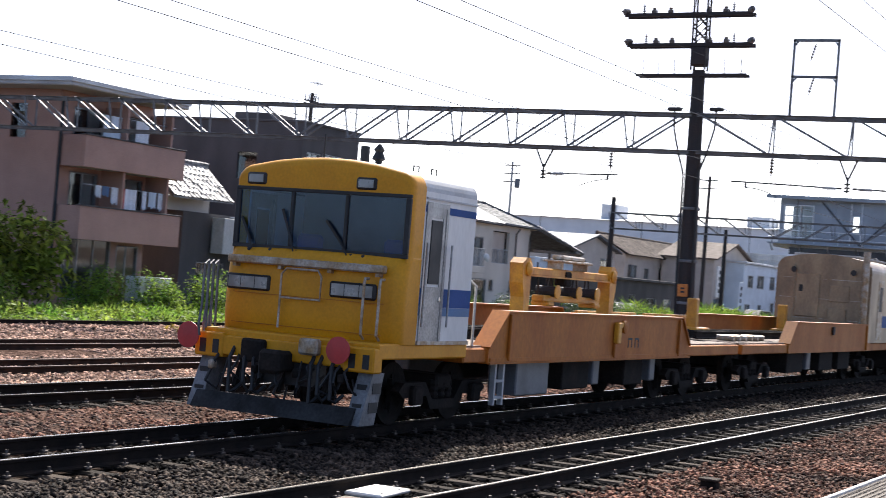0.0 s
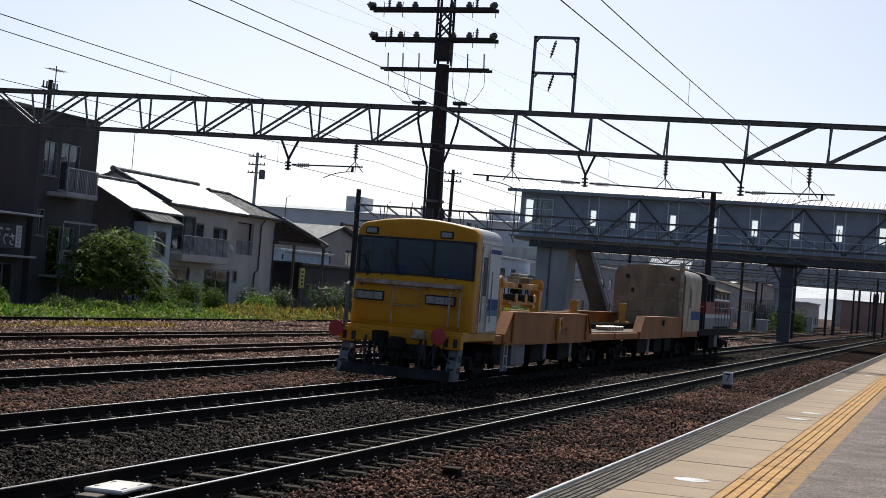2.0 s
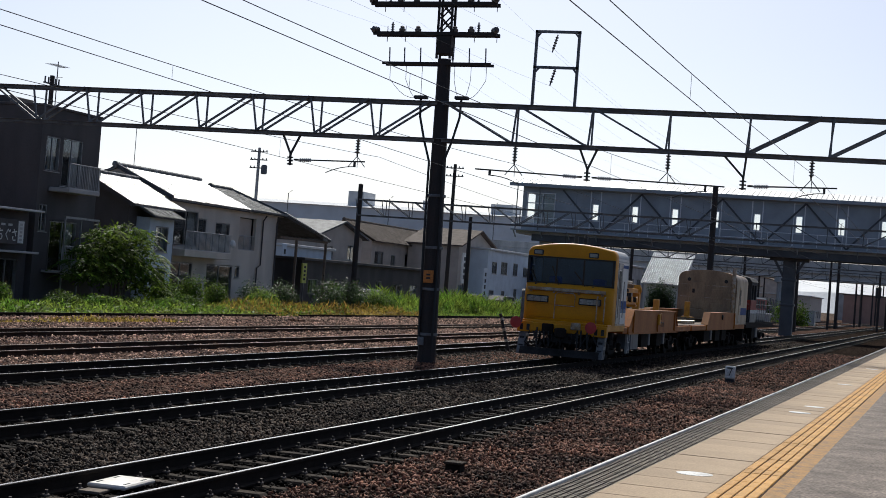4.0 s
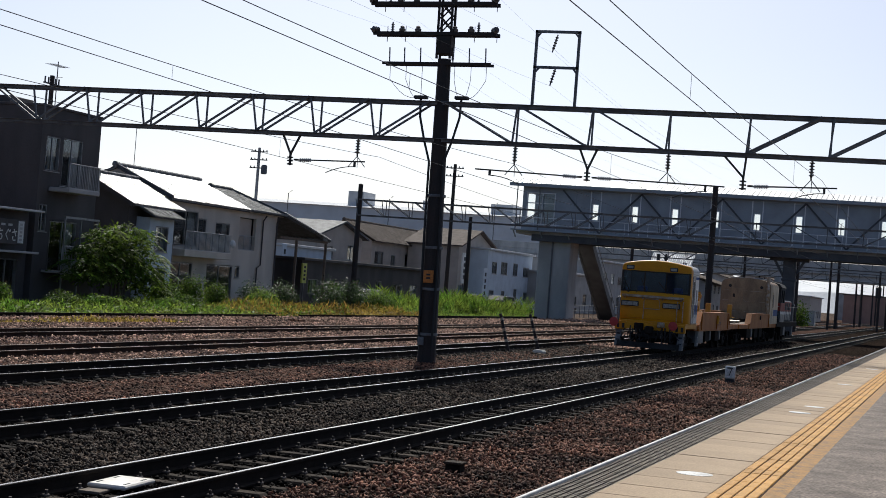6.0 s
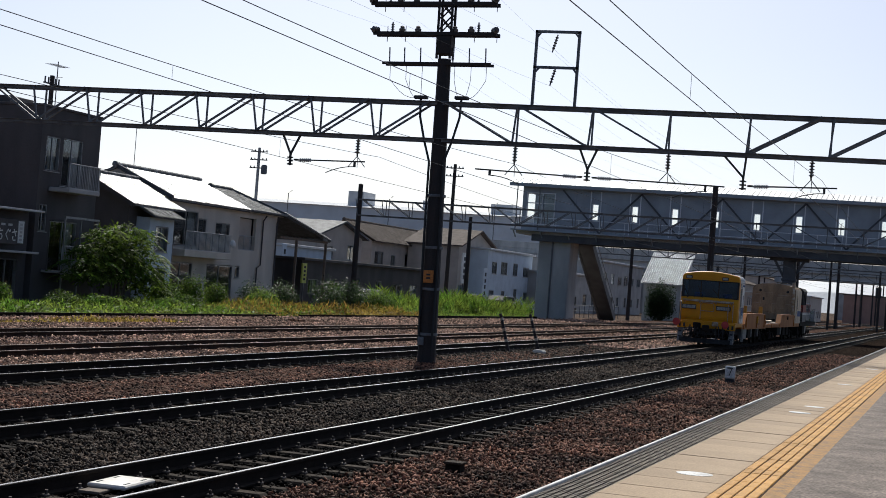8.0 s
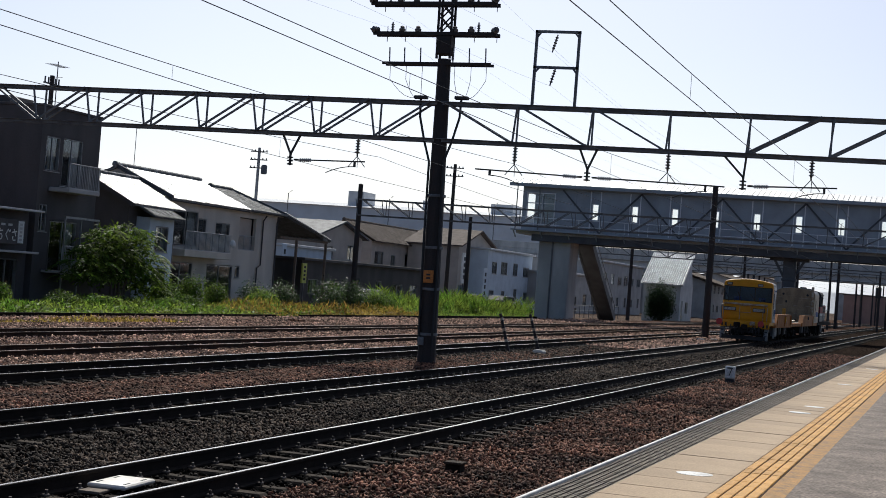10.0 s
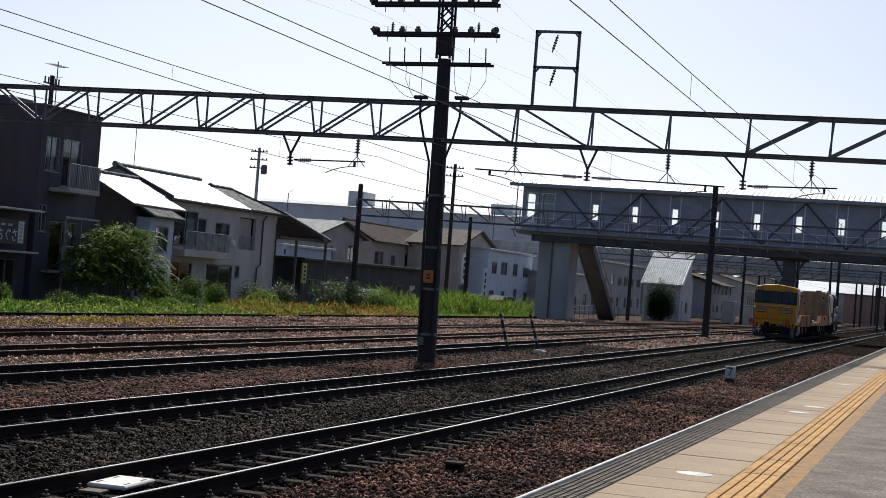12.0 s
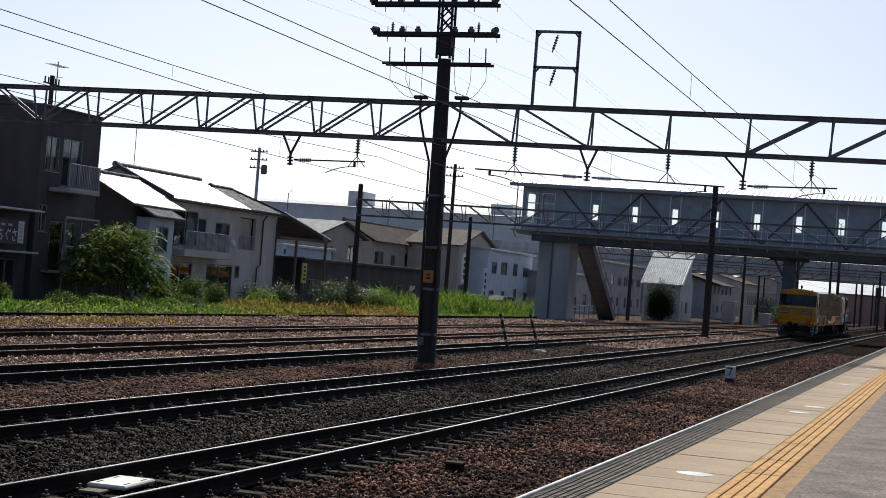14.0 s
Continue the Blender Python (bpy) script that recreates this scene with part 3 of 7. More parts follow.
    g.box(-0.2, -0.22, 8.72 + z0, 0.2, 0.22, 9.28 + z0, 0.03)
    part("switch_box", g, M["rustpole"], t, "dark box on the mast")
    for z, half, yc, w in ((10.2, 1.92, 0.38, 0.1), (9.32, 1.88, 0.3, 0.1), (8.45, 1.65, 0.2, 0.075)):
        g = Geo()
        for dx in (-0.16, 0.16):
            g.bar((dx, yc - half, z + z0), (dx, yc + half, z + z0), w, w)
        arm = part("crossarm", g, M["rustpole"], t)
        if z > 9:
            for k, u in enumerate((-0.93, -0.56, -0.3, 0.3, 0.56, 0.93)):
                y = yc + half * u
                if abs(u) > 0.9:
                    s = 1 if u > 0 else -1
                    q = insulator_string((-0.05, y, z + z0 + 0.1), (-0.32, y + s * 0.18, z + z0 + 0.1), 0.1, 3)
                else:
                    q = Geo().lathe((0, y, z + z0 + 0.05), [(0.03, 0), (0.09, 0.03), (0.1, 0.1), (0.06, 0.14), (0.07, 0.17), (0.03, 0.2)], 10)
                part("insulator", q, M["porcelain"], arm)
            for u in (-0.68, 0.72):
                q = insulator_string((0, yc + half * u, z + z0 + 0.03), (0, yc + half * u, z + z0 + 0.36), 0.055, 5)
                part("insulator", q, M["porcelain"], arm)
            for u in (-0.98, -0.62, 0.5, 0.8):
                q = Geo().tube((0, yc + half * u, z + z0 - 0.22), (0, yc + half * u, z + z0 + 0.24), 0.012, 6)
                part("pin", q, M["steel"], arm)
        else:
            for u in (-0.88, -0.58, -0.28, 0.32, 0.62, 0.9):
                q = Geo().tube((0, yc + half * u, z + z0 - 0.05), (0, yc + half * u + 0.02, z + z0 + 0.48), 0.022, 6)
                part("pin_insulator", q, M["porcelain"], arm)
    # jumper cables gathered to both sides of the mast, then down it
    for s, us in ((1, (0.88, 0.58, 0.28)), (-1, (-0.9, -0.62, -0.32))):
        for u in us:
            y0 = 0.2 + 1.65 * u if s > 0 else 0.2 + 1.65 * u
            end = Vector((-0.1, s * 0.62, 7.48 + z0))
            a = Vector((0, y0, 8.42 + z0))
            pts = [a, Vector((0, y0, 8.0 + z0))]
            for k in range(1, 7):
                w = k / 6
                pts.append(Vector((0, y0, 8.0 + z0)).lerp(end, w) - Vector((0, 0, 0.22 * math.sin(math.pi * w))))
            part("jumper", Geo().path(pts, 0.008, 5), M["wire"], t)
        cable = [(-0.1, s * 0.62, 7.5 + z0), (-0.12, s * 0.6, 6.9 + z0), (-0.15, s * 0.42, 6.2 + z0), (-0.2, s * 0.22, 5.6 + z0), (-0.2, s * 0.23, 3.5), (-0.22, s * 0.2, 0.6)]
        part("down_cable", Geo().path(cable, 0.035, 7), M["black"], t)
        g = Geo()
        g.box(-0.18, s * 0.62 - 0.2, 7.42 + z0, 0.02, s * 0.62 + 0.2, 7.52 + z0, 0.02)
        part("cable_clamp", g, M["steel"], t)
    g = Geo()
    g.box(-0.32, -0.16, 2.42, -0.29, 0.14, 2.78, 0.01)
    plate = part("number_plate", g, M["sign"], t, "orange plate with dark marks")
    for z in (2.53, 2.63):
        g = Geo()
        g.box(-0.325, -0.07, z, -0.321, 0.05, z + 0.05)
        part("marking", g, M["dark"], plate)
    g = Geo()
    g.box(-0.33, 0.02, 0.62, -0.27, 0.2, 0.86, 0.015)
    part("junction_box", g, M["galv"], t)
    g = Geo()
    g.lathe((0, 0, -0.05), [(0.5, 0), (0.48, 0.12), (0.36, 0.16)], 14)
    part("footing", g, M["concrete"], t)
    t.rotation_euler.x = radians(-0.95)
    return t


def plain_pole(name, x, y, h, r, label, arms=0, m="rustpole"):
    t = thing(name, (x, y, GROUND), label, "pole", "poles of the yard")
    part("mast", Geo().lathe((0, 0, 0), [(r, 0), (r * 0.75, h), (r * 0.3, h + 0.03)], 10), M[m], t)
    for k in range(arms):
        z = h - 0.35 - 0.75 * k
        arm = part("crossarm", Geo().bar((0, -0.85, z), (0, 0.85, z), 0.09, 0.09), M["steel"], t)
        for u in (-0.75, -0.4, 0.4, 0.75):
            part("insulator", Geo().lathe((0, u, z + 0.04), [(0.03, 0), (0.06, 0.05), (0.05, 0.12), (0.02, 0.15)], 8), M["porcelain"], arm)
    return t


def overhead():
    lattice_gantry(GX, True)
    for k in range(1, 4):
        lattice_gantry(GX + 58.1 * k, False)
    crossarm_pole()
    plain_pole("gantry_pole", 102, 14.95, 9.8, 0.24, "dark steel gantry pole between the tracks")
    for x in (160.1, 218.2, 276.0):
        plain_pole("gantry_pole", x, 14.9, 9.5, 0.24, "dark steel gantry pole between the tracks")
    hanger(GX, 19.13, (0.3, -0.3))
    hanger(GX, 10.06, (0.28, -0.26))
    hanger(GX, 5.71, (0.6, -0.05), "steel hanger with one slanting brace under the gantry")
    cantilever(GX, 19.0, 16.75, 5.46, 5.5)
    cantilever(GX, 10.2, 13.35, 5.4, 5.47)
    cantilever(GX, 9.92, 6.2, 5.4, 5.34)
    cantilever(GX, 5.58, 3.2, 5.4, 5.46)
    for y in (17.0, 12.2, 7.8, 3.9):
        suspension(GX, y)
    for at, other, sag in ((16.3, 16.0, 0.5), (12.15, 11.0, 0.5), (7.85, 7.8, 0.5), (3.62, 3.8, 0.36)):
        catenary(at, other, sag)
    x0, x1, x2 = GX - 58.1, GX, GX + 58.1
    # line wires on the crossarms and the feeders on the frame
    for y, z in ((16.5, 10.4), (13.0, 10.4), (16.4, 9.5)):
        sag_wire("line_wire", [(x0, y, z), (x1, y, z), (x2, y, z), (x2 + 58.1, y, z)], 0.0022, 0.95, "thin dark line wire between pole crossarms")
    for z in (9.0, 8.05):
        q = insulator_string((GX, 11.2, z + 0.4), (GX - 0.12, 11.3, z - 0.12), 0.05, 5)
        solid("feeder_insulator", q, M["porcelain"], "brown insulator hanging in the feeder frame", "insulator", "feeder insulators")
        sag_wire("feeder_wire", [(x0, 11.3, z - 0.12), (x1, 11.3, z - 0.12), (x2, 11.3, z - 0.12)], 0.0022, 0.7, "dark feeder wire along the tracks")


# ---- footbridge ----
def footbridge():
    X0, X1 = 128.0, 132.2
    t = thing("footbridge", (X0, 0, GROUND), "enclosed blue grey station footbridge over the tracks", "footbridge")
    o = -GROUND
    wins = [28.4 - 3.27 * k for k in range(12)]
    cuts = [(w - 0.24, w + 0.24, 8.1 + o, 9.35 + o) for w in wins] + [(31.85, 34.2, 7.55 + o, 9.95 + o)]
    for name, x in (("front_wall", 0.0), ("back_wall", X1 - X0 - 0.12)):
        g = Geo()
        holes = cuts if x == 0.0 else [(w - 0.35, w + 1.25, 8.1 + o, 9.7 + o) for w in wins]
        wall_cells(g, x, x + 0.12, -9.0, 34.6, 7.0 + o, 10.7 + o, holes, "y")
        part(name, g, M["bridgewall"], t)
    for w in wins:
        for x in (0.0,):
            f = Geo()
            for dy in (-0.26, 0.26):
                f.box(x - 0.05, w + dy - 0.03, 8.05 + o, x + 0.14, w + dy + 0.03, 9.4 + o)
            for z in (8.07, 9.38):
                f.box(x - 0.05, w - 0.26, z + o - 0.03, x + 0.14, w + 0.26, z + o + 0.03)
            win = part("window", f, M["palestrip"], t)
            if x == 0.0:
                part("pane", Geo().box(x + 0.05, w - 0.24, 8.1 + o, x + 0.06, w + 0.24, 9.35 + o), M["glass"], win).visible_shadow = False
        for dy in (-0.42, 0.42):
            part("mullion", Geo().box(-0.06, w + dy - 0.04, 7.02 + o, -0.003, w + dy + 0.04, 10.4 + o), M["palestrip"], t, "pale vertical strip")
    door = part("glazed_end", Geo().box(-0.05, 31.8, 9.16 + o, 0.14, 34.25, 9.24 + o), M["palestrip"], t, "glazed panel at the bridge end")
    for y in (31.85, 32.9, 34.2):
        part("jamb", Geo().box(-0.05, y - 0.04, 7.5 + o, 0.14, y + 0.04, 10.0 + o), M["palestrip"], door)
    for z in (7.46, 10.04):
        part("transom", Geo().box(-0.05, 31.8, z + o - 0.04, 0.14, 34.25, z + o + 0.04), M["palestrip"], door)
    part("pane", Geo().box(0.05, 31.9, 7.56 + o, 0.06, 34.15, 9.94 + o), M["glass"], door)
    # trusses seen on the cladding
    for k in range(13):
        y = 31.2 - 3.27 * k
        a, b = (7.0, 10.4) if k % 2 else (10.4, 7.0)
        part("truss_diagonal", Geo().bar((-0.08, y, a + o), (-0.08, y - 3.27, b + o), 0.06, 0.14), M["bridgedark"], t, "dark steel diagonal")
    g = Geo()
    g.box(0, -9, 6.62 + o, X1 - X0, 35.0, 7.0 + o)
    part("floor_slab", g, M["concrete"], t)
    for x in (-0.1, X1 - X0 - 0.2):
        g = Geo()
        g.box(x, -9, 6.1 + o, x + 0.3, 33.6, 6.62 + o)
        g.box(x - 0.12, -9, 6.08 + o, x + 0.42, 33.6, 6.14 + o)
        part("girder", g, M["bridgedark"], t)
    g = Geo()
    g.box(-1.0, -9, 6.85 + o, 0, 35.2, 6.95 + o)
    for k in range(20):
        g.bar((-0.95, 35 - 2.3 * k, 6.9 + o), (0, 35 - 2.3 * k, 6.3 + o), 0.08, 0.08)
    part("walkway", g, M["bridgewall"], t)
    for z in (7.4, 7.95):
        part("rail", Geo().tube((-0.95, -9, z + o), (-0.95, 35.2, z + o), 0.03, 6), M["palestrip"], t)
    for k in range(24):
        part("baluster", Geo().tube((-0.95, 35.2 - 1.9 * k, 6.95 + o), (-0.95, 35.2 - 1.9 * k, 7.95 + o), 0.028, 6), M["palestrip"], t)
    # roof with a shallow pitch and ribs
    g = Geo()
    W = X1 - X0
    g.prism([(-0.75, 10.72 + o), (W / 2, 11.42 + o), (W + 0.75, 10.72 + o), (W + 0.75, 10.62 + o), (W / 2, 11.3 + o), (-0.75, 10.62 + o)], "y", -9.4, 35.6)
    roof = part("roof", g, M["roofmetal"], t)
    g = Geo()
    for k in range(110):
        y = 35.5 - 0.41 * k
        g.bar((-0.77, y, 10.75 + o), (W / 2, y, 11.45 + o), 0.06, 0.05)
    part("ribs", g, M["roofmetal"], roof, kind="stuff")
    g = Geo()
    g.box(-0.78, -9.4, 10.5 + o, -0.7, 35.6, 10.78 + o)
    part("gutter", g, M["bridgewall"], roof)
    for y in (34.9, 33.0):
        part("corner_post", Geo().tube((-0.7, y, 6.9 + o), (-0.7, y, 10.6 + o), 0.045, 8), M["galv"], t)
    part("ceiling", Geo().box(0.12, -9, 10.5 + o, W - 0.12, 34.6, 10.6 + o), M["whitewall"], t)
    # piers
    g = Geo()
    g.box(0.6, 30.4, -0.3, 3.6, 33.1, 6.62 + o, 0.08)
    pier = part("pier", g, M["concrete"], t)
    part("drain_pipe", Geo().tube((0.5, 31.9, 0), (0.5, 31.9, 6.6 + o), 0.07, 8), M["galv"], pier)
    for y0, y1 in ((12.1, 13.3),):
        part("steel_pier", Geo().box(1.5, y0 + 0.1, 0, 2.4, y0 + 1.1, 5.9 + o, 0.06), M["bridgedark"], t, "broad dark steel column")
        for z in (0.0, 2.6, 4.6):
            part("pier_collar", Geo().box(1.42, y0 + 0.02, z, 2.48, y0 + 1.18, z + 0.18, 0.03), M["bridgedark"], t)
        for s in (-1, 1):
            part("pier_bracket", Geo().bar((1.9, 12.75 + s * 0.4, 4.6 + o), (1.9, 12.75 + s * 1.3, 6.15 + o), 0.16, 0.2), M["bridgedark"], t)
        part("pier_head", Geo().box(1.6, 11.2, 5.85 + o, 2.3, 14.3, 6.12 + o), M["bridgedark"], t)
    g = Geo()
    g.box(1.0, -2.2, 0, 3.0, -0.8, 6.62 + o, 0.06)
    part("pier", g, M["concrete"], t)
    # stair down to the yard side
    for y in (29.3, 30.6):
        part("stringer", Geo().bar((3.6, y, 6.4 + o), (15.2, y, 0.2), 0.16, 0.62), M["bridgedark"], t)
    for k in range(36):
        u = (k + 0.5) / 36
        part("step", Geo().box(3.6 + 11.6 * u - 0.17, 29.3, 6.5 + o - (6.3 + o) * u - 0.03, 3.6 + 11.6 * u + 0.17, 30.6, 6.5 + o - (6.3 + o) * u + 0.03), M["concrete"], t)
    part("soffit", Geo().bar((3.6, 29.95, 6.15 + o), (15.2, 29.95, 0.0), 1.2, 0.06), M["bridgedark"], t)
    for y in (29.3, 30.6):
        part("stair_rail", Geo().tube((3.6, y, 7.6 + o), (15.2, y, 1.3), 0.035, 6), M["galv"], t)
    return t


def wall_cells(g, a0, a1, u0, u1, z0, z1, cuts, axis):
    """A wall from u0 to u1 and z0 to z1 with openings, a0 to a1 thick; axis: the way it runs."""
    us = sorted({u0, u1, *[min(max(c, u0), u1) for q in cuts for c in q[:2]]})
    zs = sorted({z0, z1, *[min(max(c, z0), z1) for q in cuts for c in q[2:]]})
    for ua, ub in zip(us, us[1:]):
        run = None
        for za, zb in zip(zs, zs[1:]):
            um, zm = (ua + ub) / 2, (za + zb) / 2
            hole = any(c[0] < um < c[1] and c[2] < zm < c[3] for c in cuts)
            if not hole:
                run = (run[0], zb) if run else (za, zb)
            if hole or zb == zs[-1]:
                if run:
                    if axis == "y":
                        g.box(a0, ua, run[0], a1, ub, run[1])
                    else:
                        g.box(ua, a0, run[0], ub, a1, run[1])
                run = None

# ---- buildings ----
def building(name, x, y, label, category="building", group=""):
    return thing(name, (x, y, GROUND), label, category, group)


def shell(t, w, d, h, cuts, m, z0=0.0, name="wall", x0=0.0, y0=0.0, end_cuts=()):
    """Four walls with openings in the track front (cuts) and in the near end (end_cuts)."""
    k = 0.2
    g = Geo()
    wall_cells(g, y0, y0 + k, x0, x0 + w, z0, z0 + h, cuts, "x")
    part(name, g, M[m], t)
    g = Geo()
    wall_cells(g, x0, x0 + k, y0 + k, y0 + d - k, z0, z0 + h, list(end_cuts), "y")
    part(name, g, M[m], t)
    part(name, Geo().box(x0 + w - k, y0 + k, z0, x0 + w, y0 + d - k, z0 + h), M[m], t)
    part(name, Geo().box(x0, y0 + d - k, z0, x0 + w, y0 + d, z0 + h), M[m], t)
    # near-black sheet behind the openings, the shade of unlit rooms as colour
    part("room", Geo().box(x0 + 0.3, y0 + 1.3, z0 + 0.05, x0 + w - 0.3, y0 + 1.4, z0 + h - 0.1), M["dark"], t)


def window(t, x0, x1, z0, z1, y=0.0, leaves=2, curtain=0.0, m="alu"):
    """Sliding window in the track front: frame, sashes, panes, sill."""
    f = Geo()
    for x in (x0, x1):
        f.box(x - 0.035, y - 0.03, z0, x + 0.035, y + 0.12, z1)
    for z in (z0, z1):
        f.box(x0 - 0.035, y - 0.03, z - 0.035, x1 + 0.035, y + 0.12, z + 0.035)
    for k in range(1, leaves):
        x = x0 + (x1 - x0) * k / leaves
        f.box(x - 0.03, y + 0.02, z0, x + 0.03, y + 0.09, z1)
    w = part("window", f, M[m], t)
    for k in range(leaves):
        a, b = x0 + (x1 - x0) * k / leaves + 0.03, x0 + (x1 - x0) * (k + 1) / leaves - 0.03
        part("pane", Geo().box(a, y + 0.05, z0 + 0.03, b, y + 0.058, z1 - 0.03), M["glass"], w)
    part("sill", Geo().box(x0 - 0.08, y - 0.08, z0 - 0.07, x1 + 0.08, y - 0.002, z0 - 0.03), M["concrete"], w)
    if curtain:
        g = Geo()
        n = 12
        L = (x1 - x0) * curtain
        for k in range(n):
            a, b = x1 - L * k / n, x1 - L * (k + 1) / n
            g.add([(a, y + 0.2 + 0.04 * (k % 2), z0), (b, y + 0.2 + 0.04 * ((k + 1) % 2), z0), (b, y + 0.2 + 0.04 * ((k + 1) % 2), z1), (a, y + 0.2 + 0.04 * (k % 2), z1)], [(0, 1, 2, 3)])
        part("curtain", g, M["curtain"], w, "pale pleated curtain")
    return w


def railing(t, x0, x1, z0, z1, y, step=0.14, m="roofgrey"):
    b = part("balcony_rail", Geo().box(x0, y - 0.03, z1 - 0.05, x1, y + 0.03, z1, 0.01).box(x0, y - 0.02, z0, x1, y + 0.02, z0 + 0.04), M[m], t, "metal balcony railing")
    n = max(2, int((x1 - x0) / step))
    for k in range(n + 1):
        x = x0 + (x1 - x0) * k / n
        r = 0.025 if k % 6 == 0 else 0.011
        part("baluster", Geo().box(x - r, y - r, z0 + 0.04, x + r, y + r, z1 - 0.05), M[m], b)


def tiled_slope(t, x0, x1, ya, za, yb, zb, m="tile", step=0.3, hip0=0.0, hip1=0.0, name="roof_slope"):
    """One roof slope from eave (ya, za) up to ridge (yb, zb), of rows of curved pan tiles; hips shorten the upper rows."""
    L = math.hypot(yb - ya, zb - za)
    uy, uz = (yb - ya) / L, (zb - za) / L
    ny, nz = -uz, uy
    if nz < 0:
        ny, nz = -ny, -nz
    deck = Geo()
    th = 0.08
    deck.add([(x0, ya, za), (x1, ya, za), (x1 - hip1, yb, zb), (x0 + hip0, yb, zb),
              (x0, ya, za - th), (x1, ya, za - th), (x1 - hip1, yb, zb - th), (x0 + hip0, yb, zb - th)],
             [(0, 1, 2, 3), (7, 6, 5, 4), (0, 4, 5, 1), (1, 5, 6, 2), (2, 6, 7, 3), (3, 7, 4, 0)])
    slope = part(name, deck, M[m], t)
    tiles = Geo()
    rows = max(2, int(L / 0.28))
    cols = int((x1 - x0) / step)
    for r in range(rows):
        s0, s1 = L * r / rows, L * (r + 1) / rows + 0.05
        lo, hi = x0 + hip0 * s0 / L, x1 - hip1 * s0 / L
        for c in range(cols):
            xa = x0 + (x1 - x0) * c / cols
            if xa < lo - 0.05 or xa + step > hi + 0.1:
                continue
            xs = [xa, xa + step * 0.22, xa + step * 0.5, xa + step * 0.78, xa + step]
            hs = [0.03, 0.075, 0.03, 0.012, 0.03]
            v = []
            up = 0.018 + random.uniform(-0.018, 0.022)
            for q, lift in ((s0 - 0.03, up), (s1, 0.0), (s0 - 0.03, up), (s0 - 0.03, -0.02)):
                for x, h in zip(xs, hs):
                    v.append((x, ya + uy * q + ny * (h + lift), za + uz * q + nz * (h + lift)))
            tiles.add(v, [(i, i + 1, 6 + i, 5 + i) for i in range(4)] + [(11 + i, 10 + i, 15 + i, 16 + i) for i in range(4)])
    part("roof_tiles", tiles, M[m], slope, kind="stuff", smooth=True)
    return slope


def ridge(t, p, q, m="tile"):
    g = Geo()
    p, q = Vector(p), Vector(q)
    n = max(3, int((q - p).length / 0.3))
    for k in range(n):
        a, b = p.lerp(q, k / n), p.lerp(q, (k + 1.08) / n)
        g.tube(a, b, 0.13, 8, 0.115)
    g.bar(p - Vector((0, 0, 0.12)), q - Vector((0, 0, 0.12)), 0.2, 0.18)
    part("ridge", g, M[m], t)
    part("ridge_end", Geo().lathe(p - (q - p).normalized() * 0.1, [(0.05, -0.06), (0.17, -0.04), (0.19, 0.06), (0.1, 0.12)], 10, q - p), M[m], t)


def apartment():
    t = building("apartment_building", 46.5, 40.0, "brown three storey apartment building with solid balconies", "building")
    o = -GROUND
    W, D, H = 5.6, 11.0, 7.95 + o
    cuts = [(0.9, 4.4, 0.5, 2.5 + o), (4.9, 6.6, 0.3, 2.3 + o), (1.0, 3.0, 3.0 + o, 4.95 + o), (3.6, 6.5, 2.7 + o, 4.95 + o),
            (1.0, 3.2, 5.7 + o, 7.4 + o), (3.8, 6.4, 5.5 + o, 7.4 + o)]
    cuts = [(a * 0.8, b * 0.8, c, d) for a, b, c, d in cuts]
    ends = [(3.5, 5.0, 6.1 + o, 7.4 + o), (3.2, 5.0, 3.2 + o, 4.3 + o), (1.6, 2.4, 6.1 + o, 7.4 + o)]
    shell(t, W, D, H, cuts, "brown", end_cuts=ends)
    for a, b, c, d in cuts:
        window(t, a, b, c, d, 0.03, 3 if b - a > 2.5 else 2, 0.4 if c > 2 else 0)
    for a, b, c, d in ends:
        part("window", Geo().box(0.06, a, c, 0.075, b, d), M["glass"], t)
    for z0, z1 in ((5.12, 6.3), (2.42, 3.66)):
        g = Geo()
        g.box(0.05, -1.25, z0 + o, 6.25, -1.1, z1 + o, 0.01)
        g.box(6.1, -1.1, z0 + o, 6.25, 0, z1 + o, 0.01)
        g.box(0.05, -1.1, z0 + o, 0.2, 0, z1 + o, 0.01)
        bal = part("balcony", g, M["brown"], t, "solid brown balcony parapet")
        part("slab", Geo().box(0.2, -1.1, z0 + o + 0.01, 6.1, 0, z0 + o + 0.16), M["concrete"], bal)
        part("coping", Geo().box(0.0, -1.3, z1 + o, 6.3, -1.05, z1 + o + 0.05, 0.01), M["darkwall"], bal)
    for x in (2.6, 5.4):
        part("dividing_wall", Geo().box(x, -1.1, 2.6 + o, x + 0.12, 0, 7.6 + o), M["brown"], t)
    part("corner_pipe", Geo().tube((0.0, -0.1, 0), (0.0, -0.1, 7.7 + o), 0.06, 8), M["dark"], t)
    g = Geo()
    g.box(-1.3, -1.55, 7.95 + o, 5.9, D + 0.5, 8.22 + o, 0.04)
    roof = part("roof", g, M["greywall"], t, "flat roof with a pale fascia")
    part("fascia", Geo().box(-1.35, -1.6, 8.1 + o, 5.95, -1.555, 8.27 + o, 0.01), M["roofmetal"], roof)
    part("fascia", Geo().box(-1.35, -1.555, 8.1 + o, -1.305, D + 0.5, 8.27 + o, 0.01), M["roofmetal"], roof)
    # laundry on the middle balcony
    for z in (4.5, 7.2):
        part("drying_pole", Geo().tube((0.6, -0.85, z + o), (6.0, -0.85, z + o), 0.02, 6), M["alu"], t)
